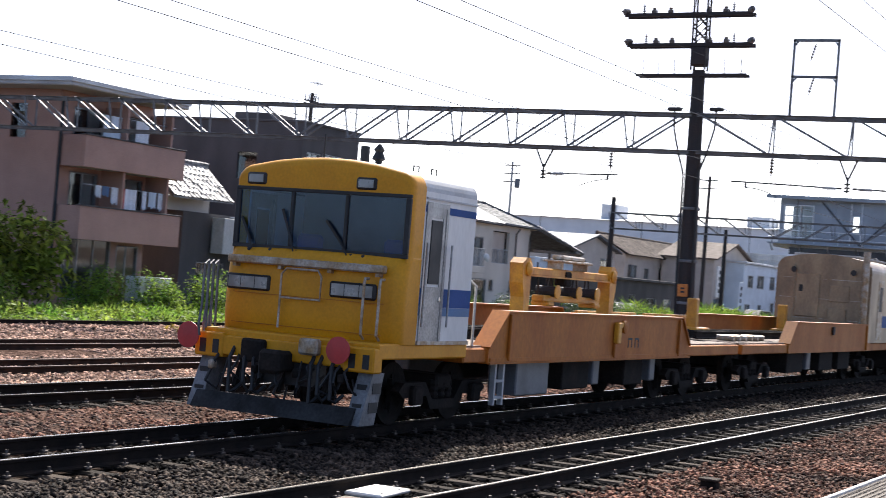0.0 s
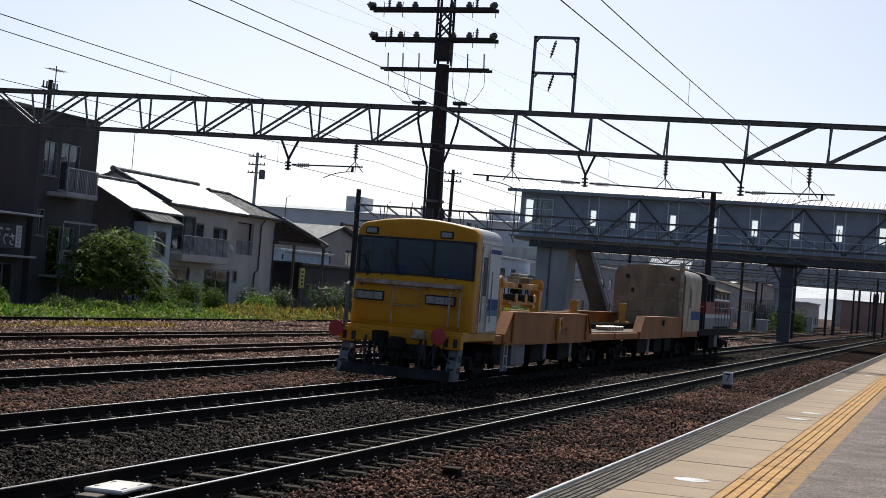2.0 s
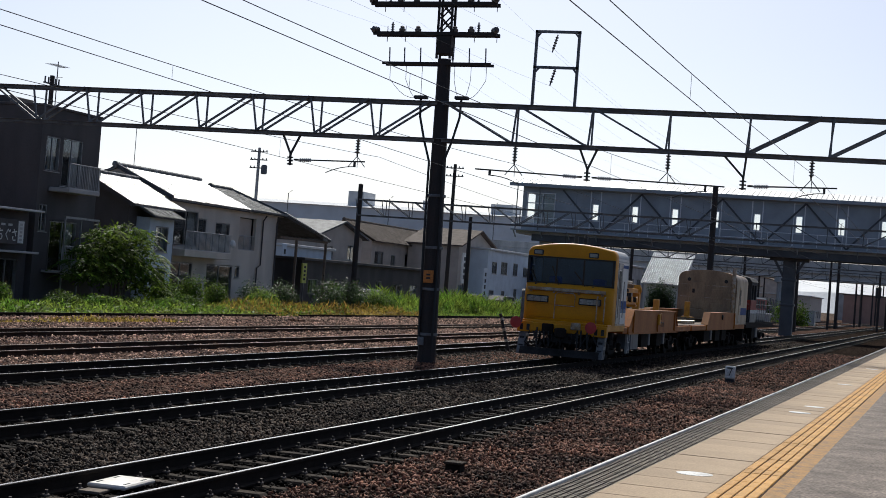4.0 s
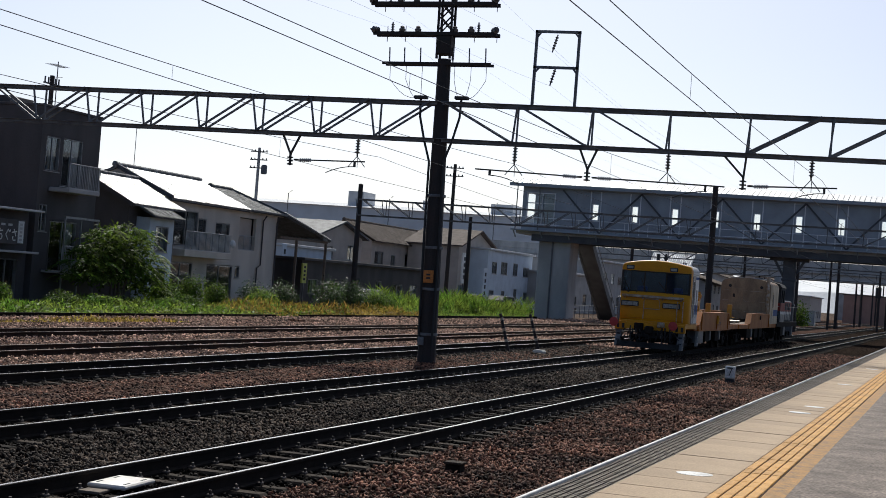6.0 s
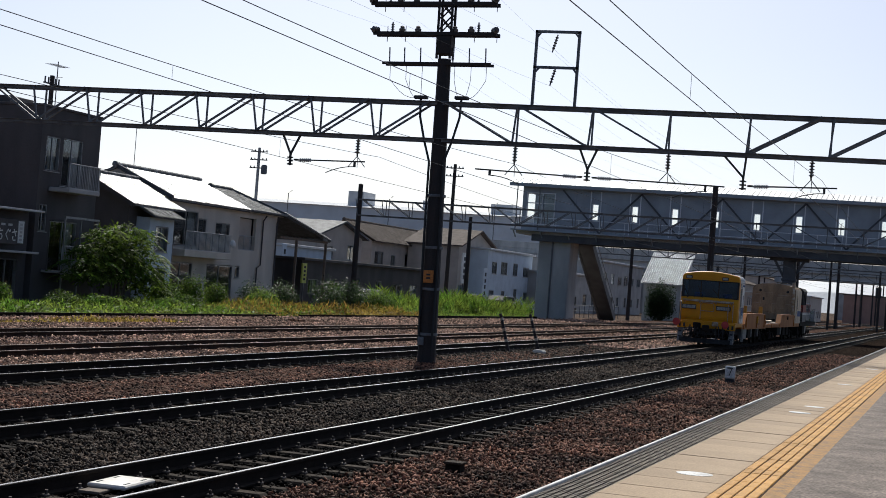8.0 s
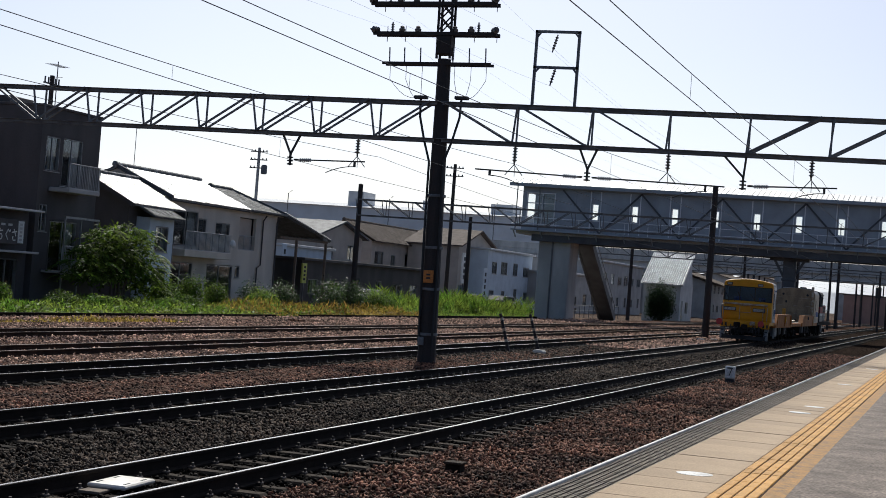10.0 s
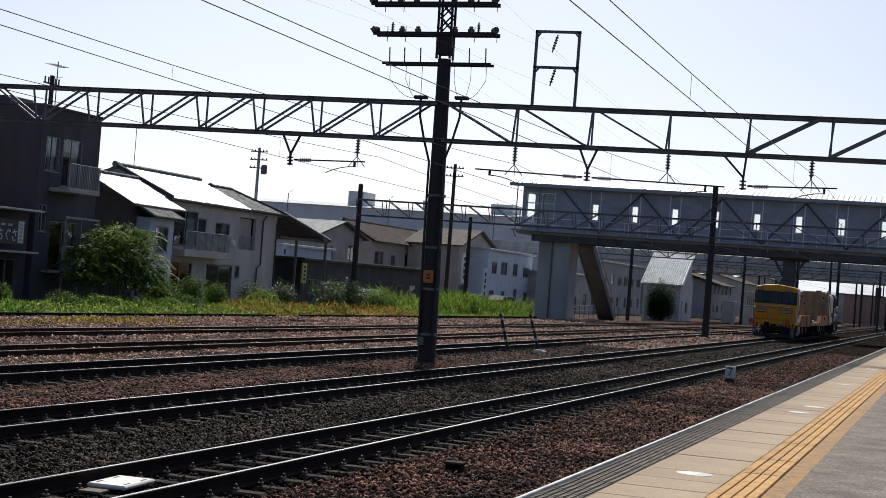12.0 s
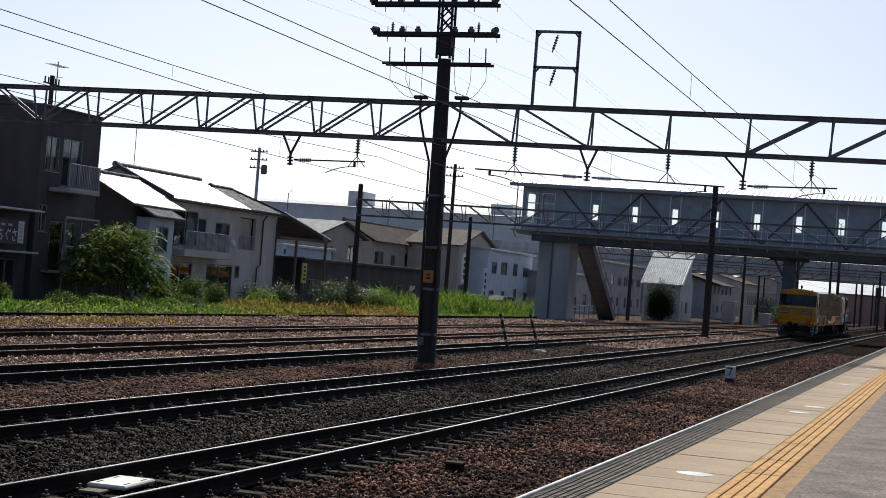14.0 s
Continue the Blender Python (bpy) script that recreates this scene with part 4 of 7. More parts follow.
    washing = ((1.3, 0.32, 0.42, 4.5, "cloth"), (1.7, 0.4, 0.35, 4.5, "softblue"), (2.25, 0.45, 0.62, 4.5, "cloth"), (2.75, 0.3, 1.05, 4.5, "redcloth"), (2.95, 0.85, 1.3, 4.5, "cloth"), (4.1, 0.3, 0.7, 4.5, "cloth"),
               (4.5, 0.5, 0.6, 4.5, "paleblue"), (5.1, 0.45, 0.66, 4.5, "cloth"), (1.5, 1.0, 1.35, 7.2, "paleblue"), (3.4, 0.85, 1.25, 7.2, "cloth"))
    for x, w, h, z, m in washing:
        g = Geo()
        n = 6
        for k in range(n):
            a, b = x + w * k / n, x + w * (k + 1) / n
            ya, yb = -0.9 + 0.03 * math.sin(3 * k + x), -0.9 + 0.03 * math.sin(3 * k + 3 + x)
            da, db = 0.06 * math.sin(2 * k + x), 0.06 * math.sin(2 * k + 2 + x)
            g.add([(a, ya, z + o - h + da), (b, yb, z + o - h + db), (b, yb, z + 0.01 + o), (a, ya, z + 0.01 + o),
                   (a, ya + 0.02, z + o - h + da), (b, yb + 0.02, z + o - h + db), (b, yb + 0.02, z + 0.01 + o), (a, ya + 0.02, z + 0.01 + o)],
                  [(0, 1, 2, 3), (7, 6, 5, 4), (0, 4, 5, 1)])
        hue = {"cloth": "white", "redcloth": "red", "softblue": "blue", "paleblue": "pale blue"}[m]
        ob = solid("laundry", g, M[m], hue + " washing on a balcony drying pole", "laundry", "laundry on the balcony")
        ob.location = t.location
    part("storage_box", Geo().box(3.0, -2.0, 0, 5.0, -1.3, 1.5, 0.03), M["whitewall"], t, "white box by the wall")


def glyph(pts_list, t_name, parent, m, x, y, z, size, depth=0.02):
    """Brush strokes of a sign, each stroke a chain of short bars in the plane of the board."""
    for pts in pts_list:
        g = Geo()
        for (a, b), (c, d) in zip(pts, pts[1:]):
            g.bar((x + a * size, y - depth, z + b * size), (x + c * size, y - depth, z + d * size), 0.02, 0.1 * size)
        part(t_name, g, M[m], parent)


def shop():
    t = building("shop_house", 54.9, 40.2, "low dark shop house with a tiled roof and a signboard")
    o = -GROUND
    cuts = [(1.2, 3.2, 0.1, 2.2), (4.4, 7.7, 0.2, 2.0)]
    shell(t, 8.4, 7.0, 4.0 + o, cuts, "darkwall")
    for a, b, c, d in cuts:
        window(t, a, b, c, d, 0.03, 4)
    tiled_slope(t, -2.0, 2.3, -0.9, 4.55 + o, 0.65, 6.0 + o)
    ridge(t, (-2.0, 0.65, 6.1 + o), (2.3, 0.65, 6.1 + o))
    tiled_slope(t, -2.0, 2.3, 2.9, 4.55 + o, 0.65, 6.0 + o, step=0.6)
    part("upper_wall", Geo().box(-1.2, 0.2, 4.0 + o, 2.1, 2.4, 5.3 + o), M["greywall"], t)
    part("canopy", Geo().box(3.4, -0.9, 3.86 + o, 8.3, 0, 3.96 + o, 0.02), M["roofmetal"], t, "thin pale canopy")
    part("canopy", Geo().box(3.6, -0.8, 1.98 + o, 8.2, 0, 2.08 + o, 0.02), M["greywall"], t)
    part("side_panel", Geo().box(2.0, -0.75, 2.3 + o, 3.55, -0.1, 3.85 + o, 0.02), M["curtain"], t, "pale panel beside the signboard")
    board = part("signboard", Geo().box(3.85, -0.55, 2.35 + o, 7.3, -0.45, 3.45 + o, 0.02), M["darkwall"], t, "dark signboard with white lettering")
    part("end_strip", Geo().box(6.75, -0.565, 2.42 + o, 7.2, -0.552, 3.4 + o), M["signwhite"], board, "white strip with grey bars")
    for k in range(5):
        part("lettering_bar", Geo().box(6.87, -0.572, 2.52 + o + 0.17 * k, 7.07, -0.567, 2.62 + o + 0.17 * k), M["greywall"], board)
    # the three kana of the shop's sign
    chi = [[(0.1, 0.78), (0.85, 0.82)], [(0.45, 1.0), (0.35, 0.6), (0.22, 0.35), (0.4, 0.5), (0.65, 0.52), (0.8, 0.35), (0.72, 0.12), (0.4, 0.03)]]
    gu = [[(0.62, 0.95), (0.25, 0.52), (0.62, 0.05)], [(0.72, 0.85), (0.8, 0.72)], [(0.86, 0.92), (0.94, 0.79)]]
    sa = [[(0.12, 0.72), (0.85, 0.82)], [(0.42, 1.0), (0.6, 0.65), (0.72, 0.42)], [(0.3, 0.4), (0.24, 0.2), (0.4, 0.05), (0.7, 0.08)]]
    for k, s in enumerate((chi, gu, sa)):
        glyph(s, "lettering", board, "signwhite", 5.1 + 0.55 * k, -0.55, 2.5 + o, 0.52)
    for k in range(3):
        part("lettering_bar", Geo().box(4.05 + 0.33 * k, -0.562, 2.55 + o, 4.3 + 0.33 * k, -0.552, 2.85 + o), M["signwhite"], board)
    for k in range(4):
        part("lettering_bar", Geo().box(4.3 + 0.55 * k, -0.562, 3.15 + o, 4.62 + 0.55 * k, -0.552, 3.25 + o), M["curtain"], board)


def dark_house():
    t = building("dark_apartment", 63.5, 40.0, "charcoal three storey house with a small balcony")
    o = -GROUND
    H = 8.75 + o
    cuts = [(0.45, 1.6, 6.2, 7.75), (1.9, 3.6, 5.6, 7.8), (1.3, 3.6, 1.6, 3.9), (0.3, 0.9, 3.4, 4.6)]
    ends = [(2.5, 3.6, 6.3, 7.6)]
    shell(t, 5.2, 8.6, H, cuts, "darkwall", end_cuts=ends)
    for k, (a, b, c, d) in enumerate(cuts):
        window(t, a, b, c, d, 0.03, 2, (0.55, 0.45, 0.3, 0)[k])
    part("window", Geo().box(0.06, 2.5, 6.3, 0.075, 3.6, 7.6), M["glass"], t)
    part("parapet", Geo().box(-0.06, -0.06, H, 5.26, 0.14, H + 0.12, 0.02).box(-0.06, 0.14, H, 0.14, 8.6, H + 0.12, 0.02), M["darkwall"], t)
    part("roof", Geo().box(0.14, 0.14, H - 0.1, 5.2, 8.6, H), M["concrete"], t)
    part("roof_hatch", Geo().box(0.6, 2.2, H, 2.6, 4.4, H + 0.5, 0.03), M["darkwall"], t)
    part("balcony_slab", Geo().box(0.9, -1.1, 5.25, 3.65, 0, 5.45, 0.02), M["greywall"], t)
    railing(t, 0.9, 3.65, 5.45, 6.6, -1.05)
    part("balcony_side", Geo().box(3.6, -1.02, 5.45, 3.65, 0, 6.55), M["alu"], t)
    part("balcony_slab", Geo().box(0.8, -1.1, 1.5, 3.75, 0, 1.62, 0.02), M["greywall"], t)
    for x in (0.8, 2.2, 3.68):
        part("post", Geo().box(x, -1.1, 0, x + 0.07, -1.03, 4.1), M["alu"], t)
    part("balcony_beam", Geo().box(0.8, -1.12, 4.05, 3.8, -1.02, 4.15), M["alu"], t)
    railing(t, 0.8, 3.75, 1.62, 2.8, -1.05)
    part("air_conditioner", Geo().box(2.6, -0.75, 1.62, 3.3, -0.4, 2.2, 0.04), M["whitewall"], t)
    # antenna on the roof
    a = thing("roof_antenna", (67.6, 42.0, H + GROUND), "thin television antenna on the flat roof", "antenna", "roof antennas")
    part("mast", Geo().tube((0, 0, 0), (0, 0, 2.6), 0.025, 6), M["steel"], a)
    part("boom", Geo().tube((-0.7, 0, 2.4), (0.7, 0, 2.4), 0.015, 5), M["steel"], a)
    for k in range(8):
        part("element", Geo().tube((-0.65 + 0.18 * k, -0.3, 2.4), (-0.65 + 0.18 * k, 0.3, 2.4), 0.008, 4), M["steel"], a)
    part("boom", Geo().tube((-0.4, 0, 1.8), (0.5, 0, 1.9), 0.015, 5), M["steel"], a)
    b = thing("roof_pole", (65.9, 41.2, H + GROUND), "short thick pole with small insulators on the roof", "pole")
    part("mast", Geo().tube((0, 0, 0), (0, 0, 1.7), 0.11, 8), M["rustpole"], b)
    part("crossarm", Geo().bar((-0.7, 0, 1.3), (0.7, 0, 1.3), 0.07, 0.07), M["steel"], b)
    for u in (-0.6, -0.3, 0.3, 0.6):
        part("insulator", Geo().tube((u, 0, 1.3), (u, 0, 1.6), 0.04, 6), M["porcelain"], b)


def cream_house():
    t = building("cream_house", 79.9, 42.0, "cream two storey house with glazed grey roof tiles")
    o = -GROUND
    H = 5.5 + o
    W = 15.2
    cuts = [(1.0, 3.9, 3.1 + o, 5.05 + o), (4.0, 5.0, 3.9 + o, 4.7 + o), (6.3, 8.2, 3.45 + o, 4.6 + o), (9.6, 12.0, 3.15 + o, 5.15 + o),
            (5.5, 9.0, 0.3, 2.1 + o), (0.8, 3.6, 0.3, 2.1 + o), (9.4, 10.0, 1.45 + o, 2.1 + o)]
    shell(t, W, 8.5, H, cuts, "cream")
    for k, (a, b, c, d) in enumerate(cuts):
        if k != 3:
            window(t, a, b, c, d, 0.03, 1 if b - a < 1.1 else 2, (0.3, 0, 0.4, 0, 0, 0, 0)[k])
    # loggia in the far bay
    part("loggia_back", Geo().box(9.6, 0.9, 3.15 + o, 12.0, 1.0, 5.15 + o), M["darkwall"], t)
    railing(t, 9.62, 11.98, 3.15 + o, 4.05 + o, 0.06)
    part("loggia_screen", Geo().box(9.65, 0.3, 3.15 + o, 11.95, 0.33, 5.1 + o), M["tanwall"], t, "brown blind in the loggia")
    part("balcony_slab", Geo().box(0.6, -1.0, 2.45 + o, 6.6, 0, 2.85 + o, 0.02), M["cream"], t)
    railing(t, 0.7, 6.5, 2.85 + o, 3.92 + o, -0.95)
    part("balcony_panel", Geo().box(3.9, -0.9, 2.9 + o, 6.45, -0.88, 3.85 + o), M["curtain"], t, "translucent balcony panel")
    part("satellite_dish", Geo().lathe((6.7, -1.0, 3.4 + o), [(0.02, 0.12), (0.15, 0.1), (0.26, 0.02), (0.27, 0.03), (0.15, 0.13), (0.02, 0.15)], 14, (-0.3, -1, 0.3)), M["whitewall"], t, "small white satellite dish")
    for x in (12.9, 15.05):
        part("drain_pipe", Geo().path([(x, -0.3, 5.45 + o), (x, -0.08, 5.1 + o), (x, -0.08, 2.3 + o), (x - 0.5 if x < 14 else x, -0.08, 2.1 + o), (x - 0.5 if x < 14 else x, -0.08, 0)], 0.05, 8), M["darkwall"], t)
    part("eave_board", Geo().box(-0.1, -0.32, H - 0.02, 10.3, -0.26, H + 0.1), M["darkwall"], t)
    part("soffit", Geo().box(-0.1, -0.26, H, W + 0.4, 0.0, H + 0.05), M["cream"], t)
    tiled_slope(t, -0.15, 10.4, -0.36, H + 0.12, 3.3, H + 1.72)
    tiled_slope(t, -0.15, 10.4, 8.7, H - 0.4, 3.3, H + 1.72, step=0.6)
    ridge(t, (-0.2, 3.3, H + 1.84), (10.4, 3.3, H + 1.84))
    for x in (0.0, 10.25):
        part("gable", Geo().prism([(-0.2, H), (8.5, H - 0.5), (3.3, H + 1.62)], "x", x, x + 0.14), M["cream"], t)
    part("verge", Geo().bar((-0.15, -0.4, H + 0.2), (-0.15, 3.3, H + 1.82), 0.18, 0.18), M["slate"], t)
    # hipped part beyond the gable; dull dark tiles stand in for its missing sun glint
    tiled_slope(t, 10.42, 15.7, -0.36, H + 0.1, 2.6, H + 1.42, m="slate", hip1=2.2)
    ridge(t, (10.5, 2.6, H + 1.5), (13.5, 2.6, H + 1.5), "slate")
    g = Geo()
    g.add([(15.7, -0.36, H + 0.1), (15.7, 8.0, H + 0.1), (13.4, 2.6, H + 1.44)], [(0, 1, 2)])
    g.add([(15.7, -0.36, H), (15.7, 8.0, H), (13.4, 2.6, H + 1.34)], [(2, 1, 0)])
    part("hip_slope", g, M["slate"], t)
    part("hip_ridge", Geo().bar((15.7, -0.36, H + 0.2), (13.4, 2.6, H + 1.5), 0.2, 0.16), M["slate"], t)
    part("eave_course", Geo().bar((10.4, -0.4, H + 0.14), (15.72, -0.4, H + 0.14), 0.2, 0.1), M["tile"], t, "bright lowest course of tiles")
    # annex before the house
    a = building("annex", 75.1, 40.4, "pale blue annex with a tiled lean-to roof")
    shell(a, 2.7, 1.6, 4.35 + o, [(0.7, 2.1, 2.6 + o, 3.9 + o), (0.6, 2.1, 0.4, 2.0)], "paleblue")
    window(a, 0.7, 2.1, 2.6 + o, 3.9 + o, 0.03, 2, 0.4)
    window(a, 0.6, 2.1, 0.4, 2.0, 0.03, 2)
    tiled_slope(a, -0.4, 3.0, -0.5, 4.4 + o, 0.6, 4.95 + o, m="slate")
    b = building("tiled_outhouse", 74.2, 41.2, "dark timber house with a bright glazed tile roof")
    shell(b, 5.2, 5.2, 4.9 + o, [(0.4, 1.0, 2.6 + o, 3.8 + o)], "darkwall")
    tiled_slope(b, -0.5, 5.4, -0.5, 4.95 + o, 2.6, 6.5 + o)
    ridge(b, (-0.5, 2.6, 6.6 + o), (5.4, 2.6, 6.6 + o))
    tiled_slope(b, -0.5, 5.4, 5.7, 4.95 + o, 2.6, 6.5 + o, step=0.6)
    part("barge_board", Geo().bar((-0.52, -0.55, 4.87 + o), (-0.52, 2.6, 6.44 + o), 0.08, 0.22), M["darkwall"], b)
    part("gable", Geo().prism([(-0.0, 4.9 + o), (5.2, 4.9 + o), (2.6, 6.3 + o)], "x", 0.0, 0.15), M["darkwall"], b)
    # side shed roof at the far end
    c = building("lean_to_shed", 95.4, 42.0, "open shed with a dark tiled roof falling from the house")
    part("roof", Geo().prism([(0.3, 5.75 + o), (8.6, 4.35 + o), (8.6, 4.25 + o), (0.3, 5.6 + o)], "y", -0.2, 5.5), M["slate"], c)
    for k in range(30):
        u = (k + 0.5) / 30
        part("verge_tile", Geo().lathe((0.3 + 8.3 * u, -0.32, 5.78 + o - 1.4 * u), [(0.06, 0), (0.1, 0.03), (0.1, 0.3), (0.05, 0.34)], 8, (0, 1, 0)), M["tile"], c)
    part("eave_tiles", Geo().box(7.2, -0.25, 4.3 + o, 8.7, 2.5, 4.5 + o, 0.04), M["tile"], c, "bright glazed eave tiles")
    for x in (3.0, 8.2):
        part("post", Geo().box(x, -0.1, 0, x + 0.15, 0.05, 4.3 + o), M["wood"], c)
    part("beam", Geo().box(0.3, -0.08, 4.15 + o, 8.5, 0.06, 4.3 + o), M["wood"], c)
    part("back_wall", Geo().box(0.3, 4.4, 0, 8.2, 4.6, 4.3 + o), M["darkwall"], c)
    ta = thing("roof_antenna", (83.0, 46.0, H + 1.9 + GROUND), "thin television antenna above the tiled roof", "antenna", "roof antennas")
    part("mast", Geo().tube((0, 0, 0), (0, 0, 2.4), 0.02, 6), M["galv"], ta)
    part("boom", Geo().tube((-0.4, 0, 2.3), (0.4, 0, 2.3), 0.012, 5), M["galv"], ta)


def far_house(name, x, y, w, d, h, rise, wall, roof, label, rows=2, gable=False, group="houses behind the yard"):
    """A house further off: walls, windows with frames, and a pitched or gabled roof."""
    t = building(name, x, y, label, "house", group)
    cuts = []
    n = max(2, int(w / 4))
    for r in range(rows):
        z = 0.9 + 2.75 * r
        for k in range(n):
            xc = w * (k + 0.5) / n + random.uniform(-0.4, 0.4)
            ww = random.choice((0.6, 0.9, 1.2))
            if z + 1.3 < h:
                cuts.append((xc - ww, xc + ww, z, z + random.choice((1.0, 1.2, 1.3))))
    shell(t, w, d, h, cuts, wall)
    for a, b, c, e in cuts:
        window(t, a, b, c, e, 0.03, 2, random.choice((0, 0.3, 0.5)))
    if rise <= 0.05:
        part("roof", Geo().box(-0.25, -0.3, h, w + 0.25, d + 0.3, h + 0.22, 0.03), M[roof], t)
    elif gable:
        g = Geo()
        for s, e in ((-0.5, w / 2), (w + 0.5, w / 2)):
            g.add([(s, -0.5, h - 0.1), (s, d + 0.5, h - 0.1), (e, d + 0.5, h + rise), (e, -0.5, h + rise),
                   (s, -0.5, h - 0.25), (s, d + 0.5, h - 0.25), (e, d + 0.5, h + rise - 0.15), (e, -0.5, h + rise - 0.15)],
                  [(0, 1, 2, 3), (7, 6, 5, 4), (0, 3, 7, 4), (1, 5, 6, 2), (0, 4, 5, 1)])
        part("roof", g, M[roof], t)
        part("gable", Geo().prism([(0, h), (w, h), (w / 2, h + rise - 0.12)], "y", 0.0, 0.2), M[wall], t)
    else:
        tiled_slope(t, -0.5, w + 0.5, -0.6, h, d / 2, h + rise, roof, step=0.42)
        tiled_slope(t, -0.5, w + 0.5, d + 0.6, h, d / 2, h + rise, roof, step=0.9)
        ridge(t, (-0.5, d / 2, h + rise + 0.08), (w + 0.5, d / 2, h + rise + 0.08), roof)
        for xg in (0.0, w - 0.16):
            part("gable", Geo().prism([(0, h), (d, h), (d / 2, h + rise - 0.1)], "x", xg, xg + 0.16), M[wall], t)
    return t

# ---- rolling stock ----
def wheelset(parent, x, r=0.43):
    g = Geo()
    for s in (-1, 1):
        g.lathe((0, s * 0.5, 0), [(r - 0.1, 0), (r, 0.01), (r, 0.1 * 1), (r + 0.025, 0.11), (r + 0.02, 0.135), (r - 0.12, 0.135), (0.12, 0.09), (0.12, 0.02)][::1], 24, (0, s, 0)) if s < 0 else \
            g.lathe((0, 0.5, 0), [(0.12, 0.02), (0.12, 0.09), (r - 0.12, 0.135), (r + 0.02, 0.135), (r + 0.025, 0.11), (r, 0.1), (r, 0.01), (r - 0.1, 0)][::-1], 24, (0, 1, 0))
    g.tube((0, -0.6, 0), (0, 0.6, 0), 0.08, 10)
    for k in range(4):
        a = math.pi / 2 * k
        g.tube((0.25 * math.cos(a), -0.645, 0.25 * math.sin(a)), (0.25 * math.cos(a), -0.6, 0.25 * math.sin(a)), 0.035, 6)
    w = part("wheelset", g, M["under"], parent)
    w.location = (x, 0, r)
    return w


WHEELS = []


def bogie(car, x, axles=(-0.95, 0.95)):
    g = Geo()
    for s in (-1, 1):
        g.prism([(axles[0] - 0.45, 0.5), (axles[0] - 0.3, 0.62), (axles[0] + 0.35, 0.62), (-0.35, 0.36), (0.35, 0.36), (axles[-1] - 0.35, 0.62), (axles[-1] + 0.3, 0.62), (axles[-1] + 0.45, 0.5),
                 (axles[-1] + 0.3, 0.4), (axles[-1] - 0.4, 0.42), (0.4, 0.22), (-0.4, 0.22), (axles[0] + 0.4, 0.42), (axles[0] - 0.3, 0.4)], "y", s * 0.86, s * 1.0)
        for k in (-0.22, 0.0, 0.22):
            g.lathe((k, s * 0.93, 0.38), [(0.075, 0), (0.085, 0.04), (0.07, 0.08), (0.085, 0.12), (0.07, 0.16), (0.085, 0.2), (0.07, 0.26)], 8)
        for a in axles:
            g.box(a - 0.14, s * 0.98, 0.3, a + 0.14, s * 1.1, 0.58, 0.03)
            g.box(a - 0.3, s * 0.72, 0.22, a - 0.24, s * 0.8, 0.66)
    g.box(-0.25, -1.0, 0.5, 0.25, 1.0, 0.72, 0.03)
    b = part("bogie", g, M["under"], car, "grimy dark bogie")
    b.location = (x, 0, 0)
    for a in axles:
        WHEELS.append((wheelset(b, a), a))
    return b


def under_boxes(car, spec):
    for x0, x1, z0, z1, m in spec:
        for s in (-1, 1):
            part("equipment_box", Geo().box(x0, s * 0.72, z0, x1, s * 1.22, z1, 0.02), M[m], car)


def round_section(w, h0, h1, r, crown, n=6):
    """Cab cross section: straight sides, rounded shoulders and a crowned roof, as (y, z)."""
    pts = [(-w, h0)]
    for k in range(n + 1):
        a = math.pi - (math.pi / 2 - 0.12) * k / n
        pts.append((-w + r + r * math.cos(a), h1 - r + r * math.sin(a)))
    m = pts[-1]
    for k in range(1, 6):
        u = k / 6
        y = m[0] * (1 - 2 * u)
        pts.append((y, m[1] + crown * (1 - (2 * u - 1) ** 2)))
    pts += [(-y, z) for y, z in pts[:n + 2][::-1]]
    return pts


def maintenance_car():
    """Yellow track maintenance car: front cab, raised side girders, low flat deck behind."""
    c = thing("maintenance_rail_car", (18.92, 11.52, 0), "yellow track maintenance rail car with a flat orange deck", "rail car")
    # -- cab body --
    sec = round_section(1.43, 1.2, 3.54, 0.24, 0.14)
    n = len(sec)
    # front mask: the section drawn in towards the front edge, so that roof and corners round over
    def drawn_in(d):
        out = []
        for i, (y, z) in enumerate(sec):
            (ya, za), (yb, zb) = sec[max(i - 1, 0)], sec[min(i + 1, n - 1)]
            k = math.hypot(yb - ya, zb - za)
            out.append((y + (zb - za) / k * d * 0.4, z - (yb - ya) / k * d))
        return out
    R = 0.13
    rings = []
    for k in range(7):
        a = math.pi / 2 * k / 6
        rings.append([(-0.03 + R * (1 - math.cos(a)), y, z) for y, z in drawn_in(R * (1 - math.sin(a)))])
    rings.append([(0.342, y, z) for y, z in sec])
    g = Geo()
    g.add([p for ring in rings for p in ring], [(k * n + i, k * n + i + 1, (k + 1) * n + i + 1, (k + 1) * n + i) for k in range(7) for i in range(n - 1)])
    part("cab_front", g, M["yellow"], c, "yellow cab front with a rounded brow", smooth=True)
    # brow over the windscreen, closed at the front
    edge = rings[0]
    top = [i for i, p in enumerate(edge) if p[2] > 3.21]
    lo, hi = edge[top[0]], edge[top[-1]]
    g = Geo()
    g.add([(-0.03, lo[1], 3.2), (-0.03, hi[1], 3.2)] + [edge[i] for i in top], [tuple([0] + list(range(2, 2 + len(top))) + [1])])
    part("brow", g, M["yellow"], c)
    # nose below the windscreen: bowed in plan with round corners, leaning back at the top
    def plan(front, half, bow, r=0.17, m=6):
        pts = [(0.342, -half)]
        for k in range(m + 1):
            a = math.pi / 2 * k / m
            pts.append((front + r - r * math.sin(a), -half + r - r * math.cos(a)))
        for k in range(1, 8):
            u = k / 8
            pts.append((front - bow * 4 * u * (1 - u), (-half + r) * (1 - 2 * u)))
